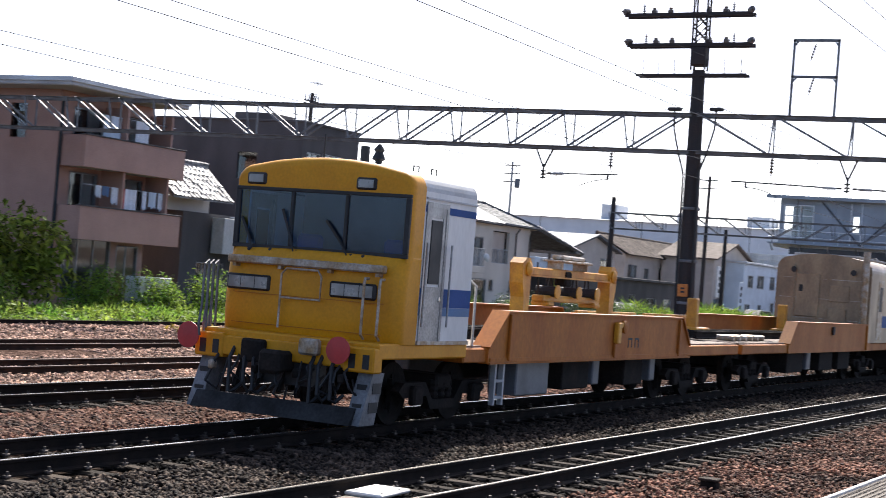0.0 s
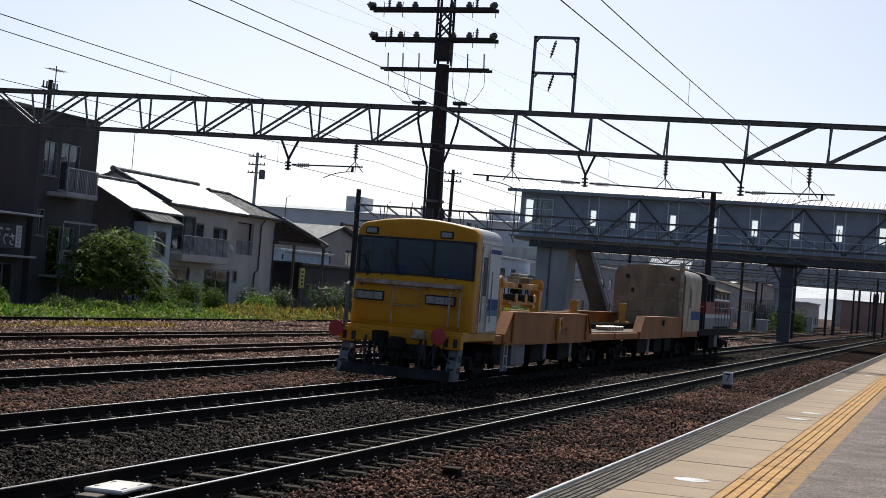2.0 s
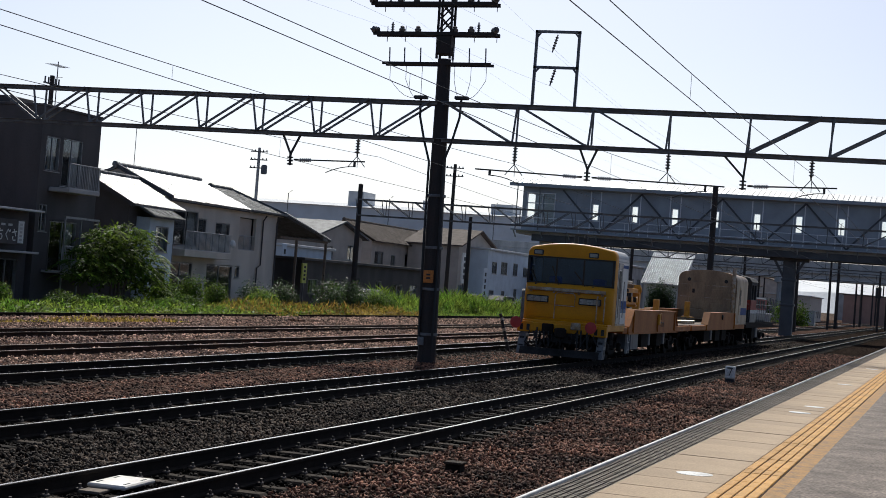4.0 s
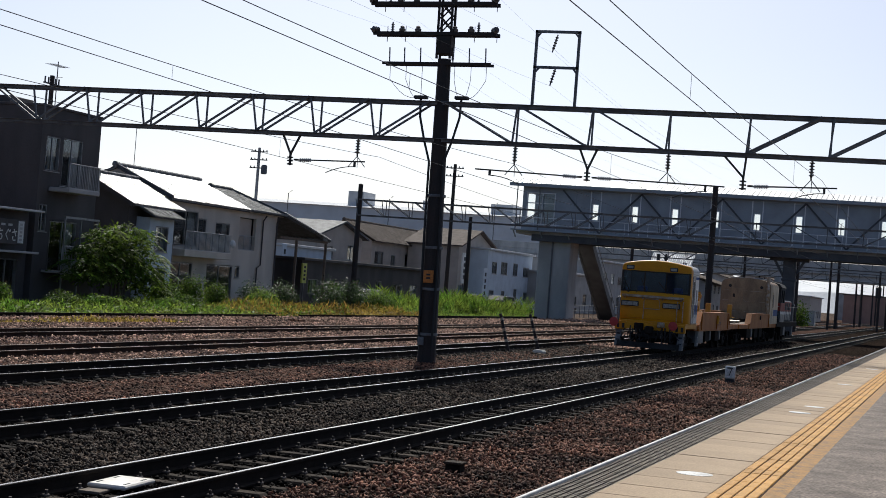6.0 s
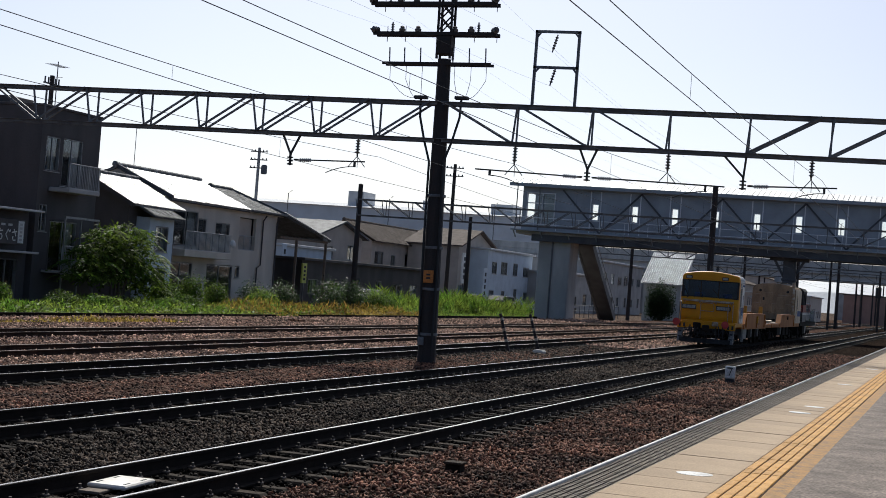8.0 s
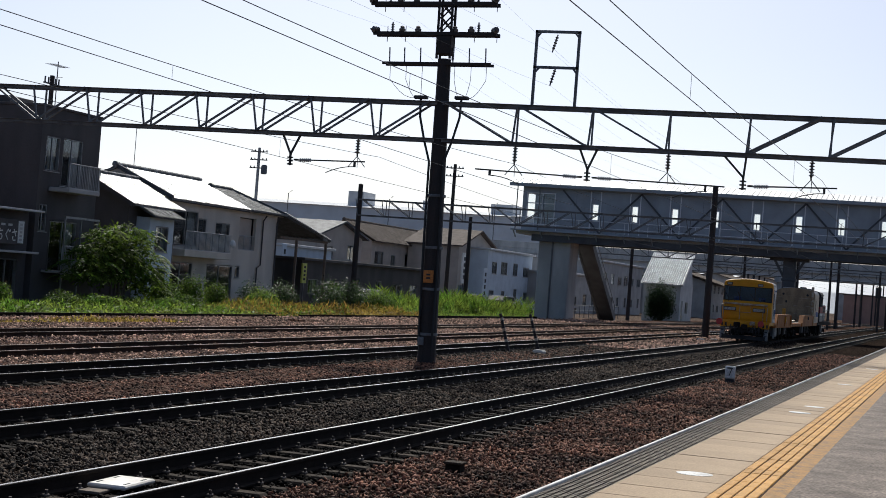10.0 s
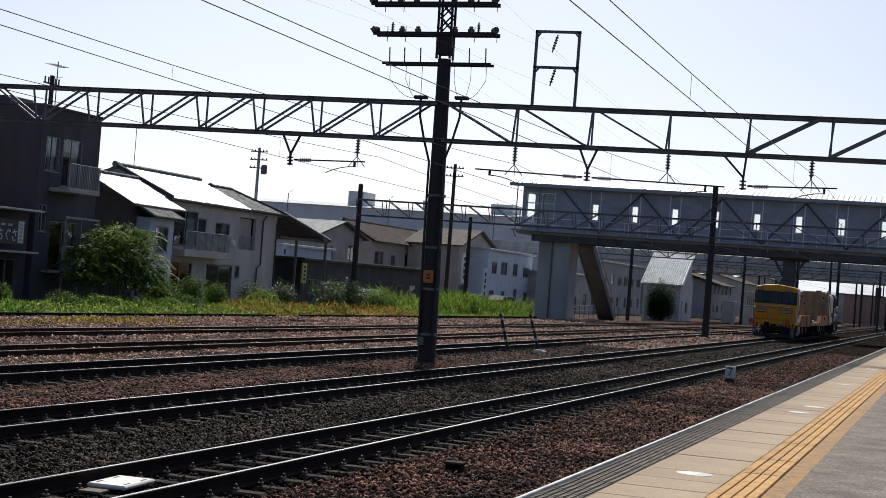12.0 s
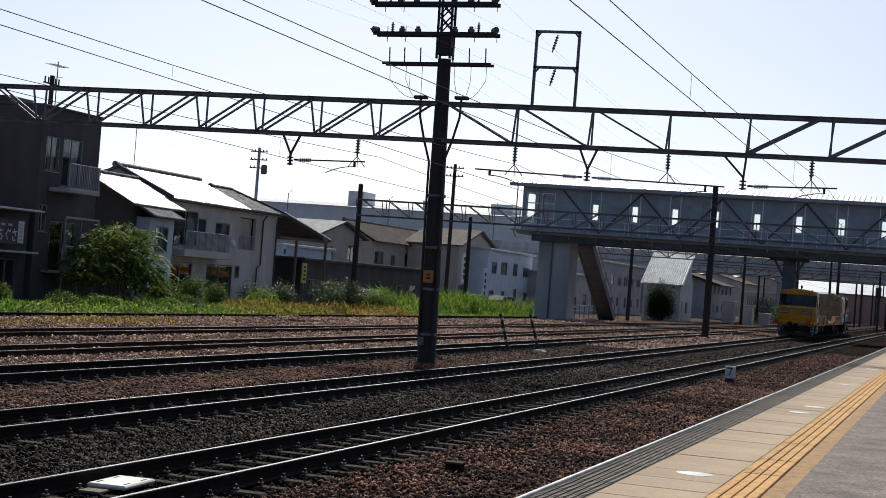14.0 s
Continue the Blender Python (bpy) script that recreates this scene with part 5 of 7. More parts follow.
        return pts + [(x, -y) for x, y in pts[:m + 2][::-1]]
    levels = ((1.2, -0.13), (1.24, -0.15), (1.5, -0.17), (1.9, -0.165), (2.12, -0.14), (2.27, -0.09), (2.35, -0.045), (2.375, 0.0))
    layers = [[(x, y, z) for x, y in plan(f, 1.437, 0.05)] for z, f in levels]
    m = len(layers[0])
    g = Geo()
    g.add([p for q in layers for p in q], [(k * m + i, k * m + i + 1, (k + 1) * m + i + 1, (k + 1) * m + i) for k in range(len(layers) - 1) for i in range(m - 1)]
          + [tuple(range((len(layers) - 1) * m, len(layers) * m))])
    part("nose", g, M["yellow"], c, "yellow lower front panel with rounded corners", smooth=True)
    for z in (1.3, 1.72):
        part("panel_seam", Geo().box(-0.226, -1.2, z, -0.2, 1.2, z + 0.008), M["orange"], c)
    # white body behind the mask
    g = Geo()
    v, f = [], []
    for x in (0.342, 1.95):
        v += [(x, y, z) for y, z in sec]
    f = [(i, i + 1, n + i + 1, n + i) for i in range(n - 1)] + [tuple(range(n, 2 * n))]
    g.add(v, f)
    g.mi = [1 if (sec[i][1] + sec[i + 1][1]) / 2 > 3.3 else 0 for i in range(n - 1)] + [0]
    part("cab_body", g, [M["carwhite"], M["roofgrey"]], c, "white cab side under a grey roof")
    for s in (-1, 1):
        y = s * 1.434
        part("stripe", Geo().box(0.36, y - 0.003, 1.72, 1.945, y + 0.003, 1.98), M["blue"], c, "dark blue stripe")
        part("stripe", Geo().box(0.36, y - 0.003, 1.6, 1.945, y + 0.003, 1.717), M["softblue"], c, "light blue stripe")
        part("stripe", Geo().box(0.36, y - 0.003, 3.02, 1.945, y + 0.003, 3.12), M["blue"], c, "dark blue stripe")
        d = Geo()
        for x in (0.42, 1.02):
            d.box(x - 0.035, y - 0.012, 1.25, x + 0.035, y + 0.012, 3.13)
        d.box(0.385, y - 0.012, 3.09, 1.055, y + 0.012, 3.16)
        d.box(0.46, y - 0.006, 1.25, 0.98, y + 0.006, 2.0)
        d.box(0.46, y - 0.006, 2.95, 0.98, y + 0.006, 3.09)
        for x0, x1 in ((0.46, 0.54), (0.9, 0.98)):
            d.box(x0, y - 0.006, 2.0, x1, y + 0.006, 2.95)
        door = part("side_door", d, M["alu"], c, "grey metal cab door")
        part("door_window", Geo().box(0.56, y - 0.012, 2.04, 0.88, y + 0.012, 2.92, 0.005), M["black"], door)
        part("handle", Geo().box(0.9, y - 0.03, 1.8, 0.94, y + 0.03, 1.86, 0.008), M["lamp"], door)
        for x in (0.37, 1.12):
            part("grab_rail", Geo().tube((x, y + s * 0.06, 1.45), (x, y + s * 0.06, 2.6), 0.016, 6), M["alu"], c)
        part("gutter", Geo().box(0.36, y - 0.02, 3.2, 1.945, y + 0.02, 3.225), M["roofgrey"], c)
        part("sill_plate", Geo().box(0.36, y - 0.02, 1.2, 1.95, y + 0.02, 1.25), M["weathered"], c)
    # windscreen of three panes in a black surround
    g = Geo()
    for a, b, z0, z1 in ((-1.41, 1.41, 2.35, 2.41), (-1.41, 1.41, 3.17, 3.22), (-1.41, -1.33, 2.41, 3.17), (1.33, 1.41, 2.41, 3.17), (-0.44, -0.39, 2.41, 3.17), (0.44, 0.49, 2.41, 3.17)):
        g.box(-0.045, a, z0, 0.02, b, z1, 0.008)
    frame_ob = part("windscreen_frame", g, M["black"], c, "black rubber windscreen surround")
    for a, b in ((-1.33, -0.44), (-0.39, 0.44), (0.49, 1.33)):
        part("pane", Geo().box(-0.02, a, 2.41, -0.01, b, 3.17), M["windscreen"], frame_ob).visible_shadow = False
    for y0, y1, z1 in ((1.05, 1.27, 2.78), (0.36, 0.6, 2.92), (-0.5, -0.12, 2.8)):
        part("wiper", Geo().tube((-0.09, y0, 2.34), (-0.06, (y0 + y1) / 2, 2.36 + (z1 - 2.36) * 0.55), 0.013, 6).bar((-0.055, y0 + (y1 - y0) * 0.2, 2.46), (-0.055, y1, z1), 0.02, 0.035), M["black"], c)
    for y0 in (1.1, 0.75, 0.32, -0.56, -0.75):
        part("wiper_pivot", Geo().lathe((-0.03, y0, 2.335), [(0.035, 0), (0.03, 0.05), (0.01, 0.06)], 8, (-1, 0, 0)), M["black"], c)
    # inside
    part("cab_floor", Geo().box(0.32, -1.35, 1.25, 1.9, 1.35, 1.3), M["dark"], c)
    part("back_wall", Geo().box(1.75, -1.38, 1.3, 1.8, 1.38, 3.4), M["locogrey"], c)
    part("desk", Geo().box(0.32, -1.3, 2.0, 0.62, 1.3, 2.32, 0.03), M["dark"], c)
    for y in (-0.75, 0.7):
        part("seat", Geo().box(0.85, y - 0.22, 1.7, 0.95, y + 0.22, 2.62, 0.05).box(0.75, y - 0.22, 1.65, 1.15, y + 0.22, 1.78, 0.04), M["blue"], c, "blue driver seat")
    # marker lamps in the brow
    for y in (-0.7, 1.08):
        lamp = part("marker_lamp", Geo().box(-0.06, y - 0.16, 3.25, 0.05, y + 0.16, 3.42, 0.025), M["black"], c)
        part("lens", Geo().box(-0.066, y - 0.12, 3.28, -0.061, y + 0.12, 3.39), M["lens"], lamp)
    # headlamps
    for y in (-0.72, 0.97):
        x = -0.222 if y < 0 else -0.205
        h = part("headlamp", Geo().box(x - 0.03, y - 0.36, 1.76, x + 0.05, y + 0.36, 1.98, 0.025), M["black"], c, "black framed headlamp")
        for k, w in ((-0.22, 0.1), (0.0, 0.11), (0.22, 0.1)):
            part("lens", Geo().box(x - 0.036, y + k - w, 1.79, x - 0.031, y + k + w, 1.95, 0.002), M["lens"], h, "silvery lamp lens")
    # weathered step bar under the glass
    g = Geo()
    g.box(-0.3, -1.2, 2.13, -0.16, 1.3, 2.24, 0.02)
    part("step_bar", g, M["weathered"], c, "weathered metal bar below the windscreen")
    for y in (-1.1, -0.35, 0.45, 1.2):
        part("bar_bracket", Geo().box(-0.26, y - 0.03, 2.08, -0.12, y + 0.03, 2.16), M["weathered"], c)
    # pipe frame on the nose and handrails
    part("nose_rail", Geo().path([(-0.3, 0.38, 1.28), (-0.3, 0.38, 2.02), (-0.3, 0.3, 2.1), (-0.3, -0.2, 2.1), (-0.3, -0.26, 2.02), (-0.3, -0.26, 1.7), (-0.3, 0.38, 1.7)], 0.016, 7), M["weathered"], c)
    for y in (-0.98, -1.22):
        part("handrail", Geo().path([(-0.27, y, 2.05), (-0.36, y, 2.05), (-0.38, y, 1.98), (-0.38, y, 1.3), (-0.3, y, 1.24)], 0.02, 7), M["weathered"], c)
    for y, x in ((1.36, -0.62), (1.24, -0.9), (1.4, -0.45)):
        part("corner_rail", Geo().path([(x, y, 1.1), (x - 0.04, y, 1.25), (x, y, 1.5), (x, y, 2.08), (x + 0.12, y + 0.02, 2.14), (x + 0.16, y + 0.02, 1.2)], 0.018, 7), M["stepgrey"], c)
    # front sill beam, buffers beam and coupler
    g = Geo()
    g.box(-0.62, -1.42, 1.0, 2.0, 1.42, 1.21, 0.02)
    part("sill_beam", g, M["yellow"], c)
    part("buffer_beam", Geo().box(-0.72, -1.36, 0.86, -0.6, 1.36, 1.12, 0.015), M["yellow"], c)
    for y0, y1 in ((-1.42, -0.95), (0.95, 1.42)):
        e = part("beam_end", Geo().box(-0.74, y0, 0.82, -0.5, y1, 1.15, 0.02), M["yellow"], c)
        for k in (0.25, 0.7):
            part("slot", Geo().box(-0.747, y0 + (y1 - y0) * k - 0.05, 0.87, -0.741, y0 + (y1 - y0) * k + 0.05, 1.06), M["black"], e)
    part("coupler", Geo().box(-1.05, -0.16, 0.72, -0.6, 0.16, 1.0, 0.04).box(-1.15, -0.22, 0.7, -0.98, 0.12, 1.02, 0.05), M["under"], c, "dark steel coupler")
    part("coupler_pocket", Geo().box(-0.66, -0.45, 0.55, -0.3, 0.45, 0.9), M["black"], c)
    for y, l in ((-0.62, 0.5), (-0.5, 0.62), (0.4, 0.55), (0.55, 0.45), (0.78, 0.6), (-0.82, 0.55)):
        part("hose", Geo().path([(-0.7, y, 0.98), (-0.82, y - 0.02, 0.85), (-0.86, y - 0.05, 0.98 - l), (-0.8, y - 0.1, 0.4), (-0.7, y - 0.16, 0.5)], 0.028, 7), M["black"], c, "black air hose")
    rng = random.Random(12)
    for k in range(14):
        y = -1.05 + 2.1 * k / 13 + rng.uniform(-0.06, 0.06)
        z = rng.uniform(0.3, 0.62)
        part("brake_hose", Geo().path([(-0.66, y, 0.92), (-0.8, y + rng.uniform(-0.08, 0.08), 0.8), (-0.84, y + rng.uniform(-0.12, 0.12), z + 0.1), (-0.74, y + rng.uniform(-0.15, 0.15), z), (-0.62, y, z + 0.2)], rng.uniform(0.014, 0.024), 6), M["black" if k % 3 else "rustpole"], c)
    for y in (-1.0, -0.3, 0.35, 1.05):
        part("cock", Geo().box(-0.86, y - 0.04, 0.66, -0.74, y + 0.05, 0.78, 0.02), M["weathered" if y > 1 else "under"], c)
    part("jumper_box", Geo().box(-0.82, 0.25, 0.8, -0.7, 0.62, 1.12, 0.03), M["under"], c)
    part("jumper_box", Geo().box(-0.84, -0.6, 0.98, -0.7, -0.3, 1.2, 0.03), M["weathered"], c)
    for y in (-0.95, 1.44):
        d = part("signal_disc", Geo().lathe((-0.86, y, 1.09), [(0.17, 0.0), (0.18, 0.008), (0.18, 0.022), (0.02, 0.03)], 28, (-1, 0, 0)), M["disc"], c, "round red signal disc")
        part("bracket", Geo().bar((-0.84, y, 1.09), (-0.7, y, 1.04), 0.05, 0.05), M["under"], d)
    # snow plough skirt with ladder sides
    g = Geo()
    g.prism([(-0.98, 0.14), (-0.9, 0.14), (-0.76, 0.36), (-0.84, 0.36)], "y", -1.25, 1.25)
    part("snow_plough", g, M["plowgrey"], c, "grey snow plough plate")
    for s in (-1, 1):
        g = Geo()
        g.prism([(-0.9, 0.14), (-0.5, 0.14), (-0.32, 0.82), (-0.62, 0.82)], "y", s * 1.14, s * 1.36)
        st = part("side_step", g, M["stepgrey"], c, "grey side step with slots")
        for z in (0.3, 0.55):
            part("slot", Geo().box(-0.92 + z * 0.38, s * 1.18, z, -0.88 + z * 0.38, s * 1.32, z + 0.12), M["black"], st)
            part("slot", Geo().box(-0.78 + z * 0.3, s * 1.363, z, -0.55 + z * 0.3, s * 1.368, z + 0.14), M["black"], st)
    for y in (-0.7, 0.0, 0.7):
        part("plough_brace", Geo().bar((-0.76, y, 0.45), (-0.55, y, 0.88), 0.06, 0.06), M["under"], c)
    # roof gear
    for x, y in ((0.9, -0.9), (1.45, -0.9)):
        part("roof_handle", Geo().path([(x, y, 3.55), (x, y, 3.68), (x + 0.16, y, 3.68), (x + 0.16, y, 3.55)], 0.012, 6), M["steel"], c)
    part("exhaust", Geo().tube((1.5, 0.25, 3.5), (1.5, 0.25, 3.98), 0.07, 10), M["black"], c)
    part("horn", Geo().lathe((1.3, -0.1, 3.5), [(0.05, 0), (0.05, 0.25), (0.1, 0.28), (0.06, 0.38), (0.08, 0.42), (0.02, 0.5)], 10), M["black"], c)
    part("aerial", Geo().tube((0.6, 0.4, 3.6), (0.6, 0.4, 4.05), 0.012, 6), M["black"], c)
    # frame and girders
    part("main_frame", Geo().box(2.0, -1.38, 0.92, 16.0, 1.38, 1.14, 0.02), M["orange"], c)
    for s in (-1, 1):
        y0, y1 = s * 1.42, s * 1.36
        g = Geo()
        g.prism([(2.75, 1.14), (2.75, 0.92), (12.3, 0.92), (12.3, 1.14), (11.75, 1.68), (3.35, 1.68)], "y", y0, y1)
        gd = part("side_girder", g, M["orange"], c, "deep orange side girder")
        part("top_flange", Geo().box(3.35, s * 1.46, 1.68, 11.75, s * 1.2, 1.71), M["orange"], gd)
        for xa, za, xb, zb in ((2.72, 1.15, 3.35, 1.70), (12.32, 1.15, 11.75, 1.70)):
            part("end_flange", Geo().bar((xa, s * 1.31, za), (xb, s * 1.31, zb), 0.3, 0.03), M["orange"], gd)
        part("bottom_flange", Geo().box(2.75, s * 1.46, 0.9, 12.3, s * 1.2, 0.92), M["orange"], gd)
        for x in (8.0, 3.45, 11.6):
            part("stiffener", Geo().box(x - 0.04, s * 1.42, 0.95, x + 0.04, s * 1.47, 1.66 if x != 8.0 else 1.5, 0.01), M["orange"], gd)
        part("boss", Geo().lathe((8.35, s * 1.42, 1.5), [(0.1, 0), (0.12, 0.02), (0.12, 0.09), (0.05, 0.1)], 12, (0, s, 0)), M["orange"], gd)
        part("boss_bracket", Geo().box(7.95, s * 1.42, 1.2, 8.12, s * 1.52, 1.58, 0.02).box(8.12, s * 1.42, 1.48, 8.5, s * 1.5, 1.58, 0.02), M["yelsteel"], gd)
        part("frame_rib", Geo().box(2.8, s * 1.42, 0.93, 12.2, s * 1.44, 0.99), M["orange"], gd)
        for k in range(2):
            part("marking", Geo().box(8.72 + 0.36 * k, s * 1.424, 1.12, 8.76 + 0.36 * k, s * 1.427, 1.3).box(8.9 + 0.36 * k, s * 1.424, 1.12, 8.94 + 0.36 * k, s * 1.427, 1.3).box(8.76 + 0.36 * k, s * 1.424, 1.26, 8.9 + 0.36 * k, s * 1.427, 1.3), M["black"], gd)
    part("deck", Geo().box(2.0, -1.3, 1.14, 16.0, 1.3, 1.17), M["wood"], c)
    for x in (2.15, 2.4):
        part("platform_rail", Geo().path([(x, -1.3, 1.16), (x, -1.3, 2.05), (x, -1.2, 2.13), (x, -0.85, 2.13), (x, -0.75, 2.05), (x, -0.75, 1.16)], 0.022, 7), M["alu"], c)
    part("back_ladder", Geo().path([(2.05, 0.4, 1.2), (2.05, 0.4, 2.6)], 0.02, 6), M["yelsteel"], c)
    # yellow lifting frame across the deck
    hoist_parts(c, 6.8)
    for k in range(7):
        part("rail_rack", Geo().box(12.4 + 0.5 * k, 0.9, 1.17, 12.46 + 0.5 * k, 1.25, 1.62, 0.01), M["yelsteel"], c)
    part("rack_beam", Geo().box(12.3, 1.05, 1.58, 15.9, 1.12, 1.66, 0.01).box(12.3, 1.05, 1.2, 15.9, 1.12, 1.26, 0.01), M["yelsteel"], c)
    for y in (-0.2, 0.15, 0.5):
        part("long_rail", Geo().prism([(y + a, 1.35 + b) for a, b in RAIL], "x", 3.5, 15.8), M["railside"], c)
    for x in (4.5, 8.0, 12.8, 15.2):
        part("rail_bearer", Geo().box(x, -0.8, 1.17, x + 0.2, 1.0, 1.19, 0.005), M["under"], c)
    bogie(c, 2.2)
    bogie(c, 13.6)
    under_boxes(c, ((4.3, 5.6, 0.35, 0.9, "locogrey"), (6.2, 7.4, 0.4, 0.9, "under"), (7.6, 7.9, 0.45, 0.9, "locogrey"), (9.2, 10.2, 0.4, 0.9, "under"), (10.6, 10.9, 0.45, 0.9, "locogrey")))
    part("ladder", Geo().box(3.3, -1.3, 0.25, 3.36, -1.22, 0.92).box(3.6, -1.3, 0.25, 3.66, -1.22, 0.92).box(3.36, -1.3, 0.35, 3.6, -1.22, 0.39).box(3.36, -1.3, 0.6, 3.6, -1.22, 0.64), M["roofgrey"], c)
    return c


def hoist_parts(c, x0):
    """The hoist on the deck: bulged legs, cross beam, hung trolley with drums and ropes, parts of the car."""
    for x, out in ((x0, -1), (x0 + 4.2, 1)):
        g = Geo()
        g.prism([(x, 1.17), (x + 0.24, 1.17), (x + 0.24, 1.9), (x + 0.24 + 0.06 * max(out, 0), 2.15), (x + 0.27 + 0.08 * max(out, 0), 2.5), (x + 0.18, 2.6), (x + 0.02, 2.6),
                 (x - 0.05 - 0.08 * max(-out, 0), 2.5), (x - 0.03 - 0.06 * max(-out, 0), 2.15), (x, 1.9)], "y", -0.13, 0.13)
        leg = part("hoist_leg", g, M["yelsteel"], c, "yellow hoist leg with a bulged head")
        part("pulley", Geo().lathe((x + 0.12, -0.13, 2.4), [(0.12, 0), (0.13, 0.03), (0.09, 0.05), (0.03, 0.07)], 14, (0, -1, 0)), M["yelsteel"], leg)
        part("base_plate", Geo().box(x - 0.12, -0.25, 1.17, x + 0.36, 0.25, 1.21, 0.01), M["yelsteel"], leg)
        part("gusset", Geo().prism([(x + 0.12 - out * 0.1, 1.21), (x + 0.12 - out * 0.3, 1.21), (x + 0.12 - out * 0.1, 1.4)], "y", -0.03, 0.03), M["yelsteel"], leg)
    part("hoist_beam", Geo().box(x0 + 0.2, -0.09, 2.3, x0 + 4.2, 0.09, 2.45, 0.02).box(x0 + 0.2, -0.14, 2.28, x0 + 4.2, 0.14, 2.31), M["yelsteel"], c, "yellow hoist beam")
    part("hoist_trolley", Geo().box(x0 + 0.9, -0.12, 1.84, x0 + 3.7, 0.12, 1.96, 0.02).box(x0 + 1.0, -0.18, 1.76, x0 + 1.3, 0.18, 1.86, 0.03).box(x0 + 3.3, -0.18, 1.76, x0 + 3.6, 0.18, 1.86, 0.03), M["yelsteel"], c, "yellow hoist trolley")
    for k in range(9):
        u = x0 + 1.05 + 0.31 * k
        part("hoist_rope", Geo().tube((u, 0.05, 1.95), (u + (0.08 if k % 2 else -0.08), 0.05, 2.29), 0.018, 6), M["rustpole"], c)
    for k in (1.3, 2.35, 3.3):
        part("hoist_drum", Geo().tube((x0 + k, -0.2, 2.03), (x0 + k, 0.2, 2.03), 0.1, 12), M["rustpole"], c)
        part("drum_flange", Geo().lathe((x0 + k, -0.21, 2.03), [(0.13, 0), (0.13, 0.02), (0.04, 0.03)], 12, (0, -1, 0)), M["yelsteel"], c)
    part("motor_box", Geo().box(x0 + 1.9, -0.12, 2.14, x0 + 2.2, 0.12, 2.42, 0.03), M["under"], c)
    part("hoist_tray", Geo().box(x0 + 1.5, -0.2, 2.58, x0 + 3.0, 0.2, 2.62, 0.01).box(x0 + 1.6, -0.15, 2.45, x0 + 1.66, 0.15, 2.58).box(x0 + 2.84, -0.15, 2.45, x0 + 2.9, 0.15, 2.58).box(x0 + 1.7, -0.12, 2.62, x0 + 2.8, 0.12, 2.72, 0.03), M["weathered"], c, "bright metal tray on the hoist")


def trailer_car():
    """Second car: low deck, short girder, tall beige cab module at its far end."""
    c = thing("trailer_rail_car", (18.92 + 16.3, 11.52, 0), "orange flat rail car with a tall dusty beige cab module", "rail car")
    part("main_frame", Geo().box(0, -1.38, 0.92, 17.2, 1.38, 1.14, 0.02), M["orange"], c)
    part("deck", Geo().box(0, -1.3, 1.14, 13.0, 1.3, 1.17), M["wood"], c)
    for s in (-1, 1):
        g = Geo()
        g.prism([(3.9, 1.14), (3.9, 0.92), (13.4, 0.92), (13.4, 1.14), (12.9, 1.68), (4.5, 1.68)], "y", s * 1.42, s * 1.36)
        gd = part("side_girder", g, M["orange"], c, "deep orange side girder")
        part("top_flange", Geo().box(4.5, s * 1.46, 1.68, 12.9, s * 1.2, 1.71), M["orange"], gd)
        part("end_flange", Geo().bar((3.87, s * 1.31, 1.15), (4.5, s * 1.31, 1.70), 0.3, 0.03), M["orange"], gd)
        part("boss", Geo().lathe((8.4, s * 1.42, 1.5), [(0.1, 0), (0.12, 0.02), (0.12, 0.06), (0.05, 0.07)], 12, (0, s, 0)), M["rustpole"], gd)
        part("stiffener", Geo().box(12.7, s * 1.42, 0.95, 12.78, s * 1.47, 1.66, 0.01), M["orange"], gd)
    sec = round_section(1.43, 1.15, 3.58, 0.35, 0.14)
    n = len(sec)
    g = Geo()
    v = []
    for x in (12.9, 17.2):
        v += [(x, y, z) for y, z in sec]
    g.add(v, [(i, i + 1, n + i + 1, n + i) for i in range(n - 1)] + [tuple(range(n)), tuple(range(n, 2 * n))])
    body = part("cab_module", g, M["beige"], c, "tall dusty beige cab module")
    part("back_door", Geo().box(12.86, 0.1, 1.8, 12.9, 0.8, 3.1, 0.015), M["beige"], body)
    part("door_window", Geo().box(12.845, 0.6, 2.55, 12.856, 0.72, 2.75), M["black"], body)
    for y in (-1.38, 0.9):
        part("panel_rib", Geo().box(12.87, y - 0.03, 1.2, 12.9, y + 0.03, 3.4), M["beige"], body)
    for z in (1.75, 2.35, 2.95):
        part("panel_seam", Geo().box(12.884, -1.3, z, 12.897, 1.3, z + 0.02), M["weathered"], body)
    for k in range(9):
        part("roof_rib", Geo().box(13.1 + 0.48 * k, -1.0, 3.66, 13.14 + 0.48 * k, 1.0, 3.72, 0.01), M["roofgrey"], body)
    part("junction_box", Geo().box(12.82, -0.75, 1.5, 12.9, -0.2, 2.1, 0.02), M["beige"], body)
    part("grille", Geo().box(12.87, -0.8, 2.3, 12.9, -0.2, 2.8, 0.01), M["beige"], body)
    part("exhaust_stack", Geo().tube((12.75, -1.28, 1.7), (12.75, -1.28, 3.85), 0.1, 10), M["weathered"], body, "vertical exhaust stack")
    for z in (1.62,):
        part("stripe", Geo().box(14.4, -1.436, z, 17.1, -1.43, z + 0.36), M["blue"], body, "dark blue stripe")
    part("side_door", Geo().box(14.0, -1.445, 1.25, 14.7, -1.431, 3.05, 0.006), M["weathered"], body)
    part("door_window", Geo().box(14.15, -1.452, 2.1, 14.55, -1.446, 2.85), M["black"], body)
    for y in (-0.9, 0.9):
        part("back_lamp", Geo().lathe((12.86, y, 3.2), [(0.02, 0), (0.08, 0.0), (0.09, 0.05)], 12, (-1, 0, 0)), M["black"], body)
    for k in range(5):
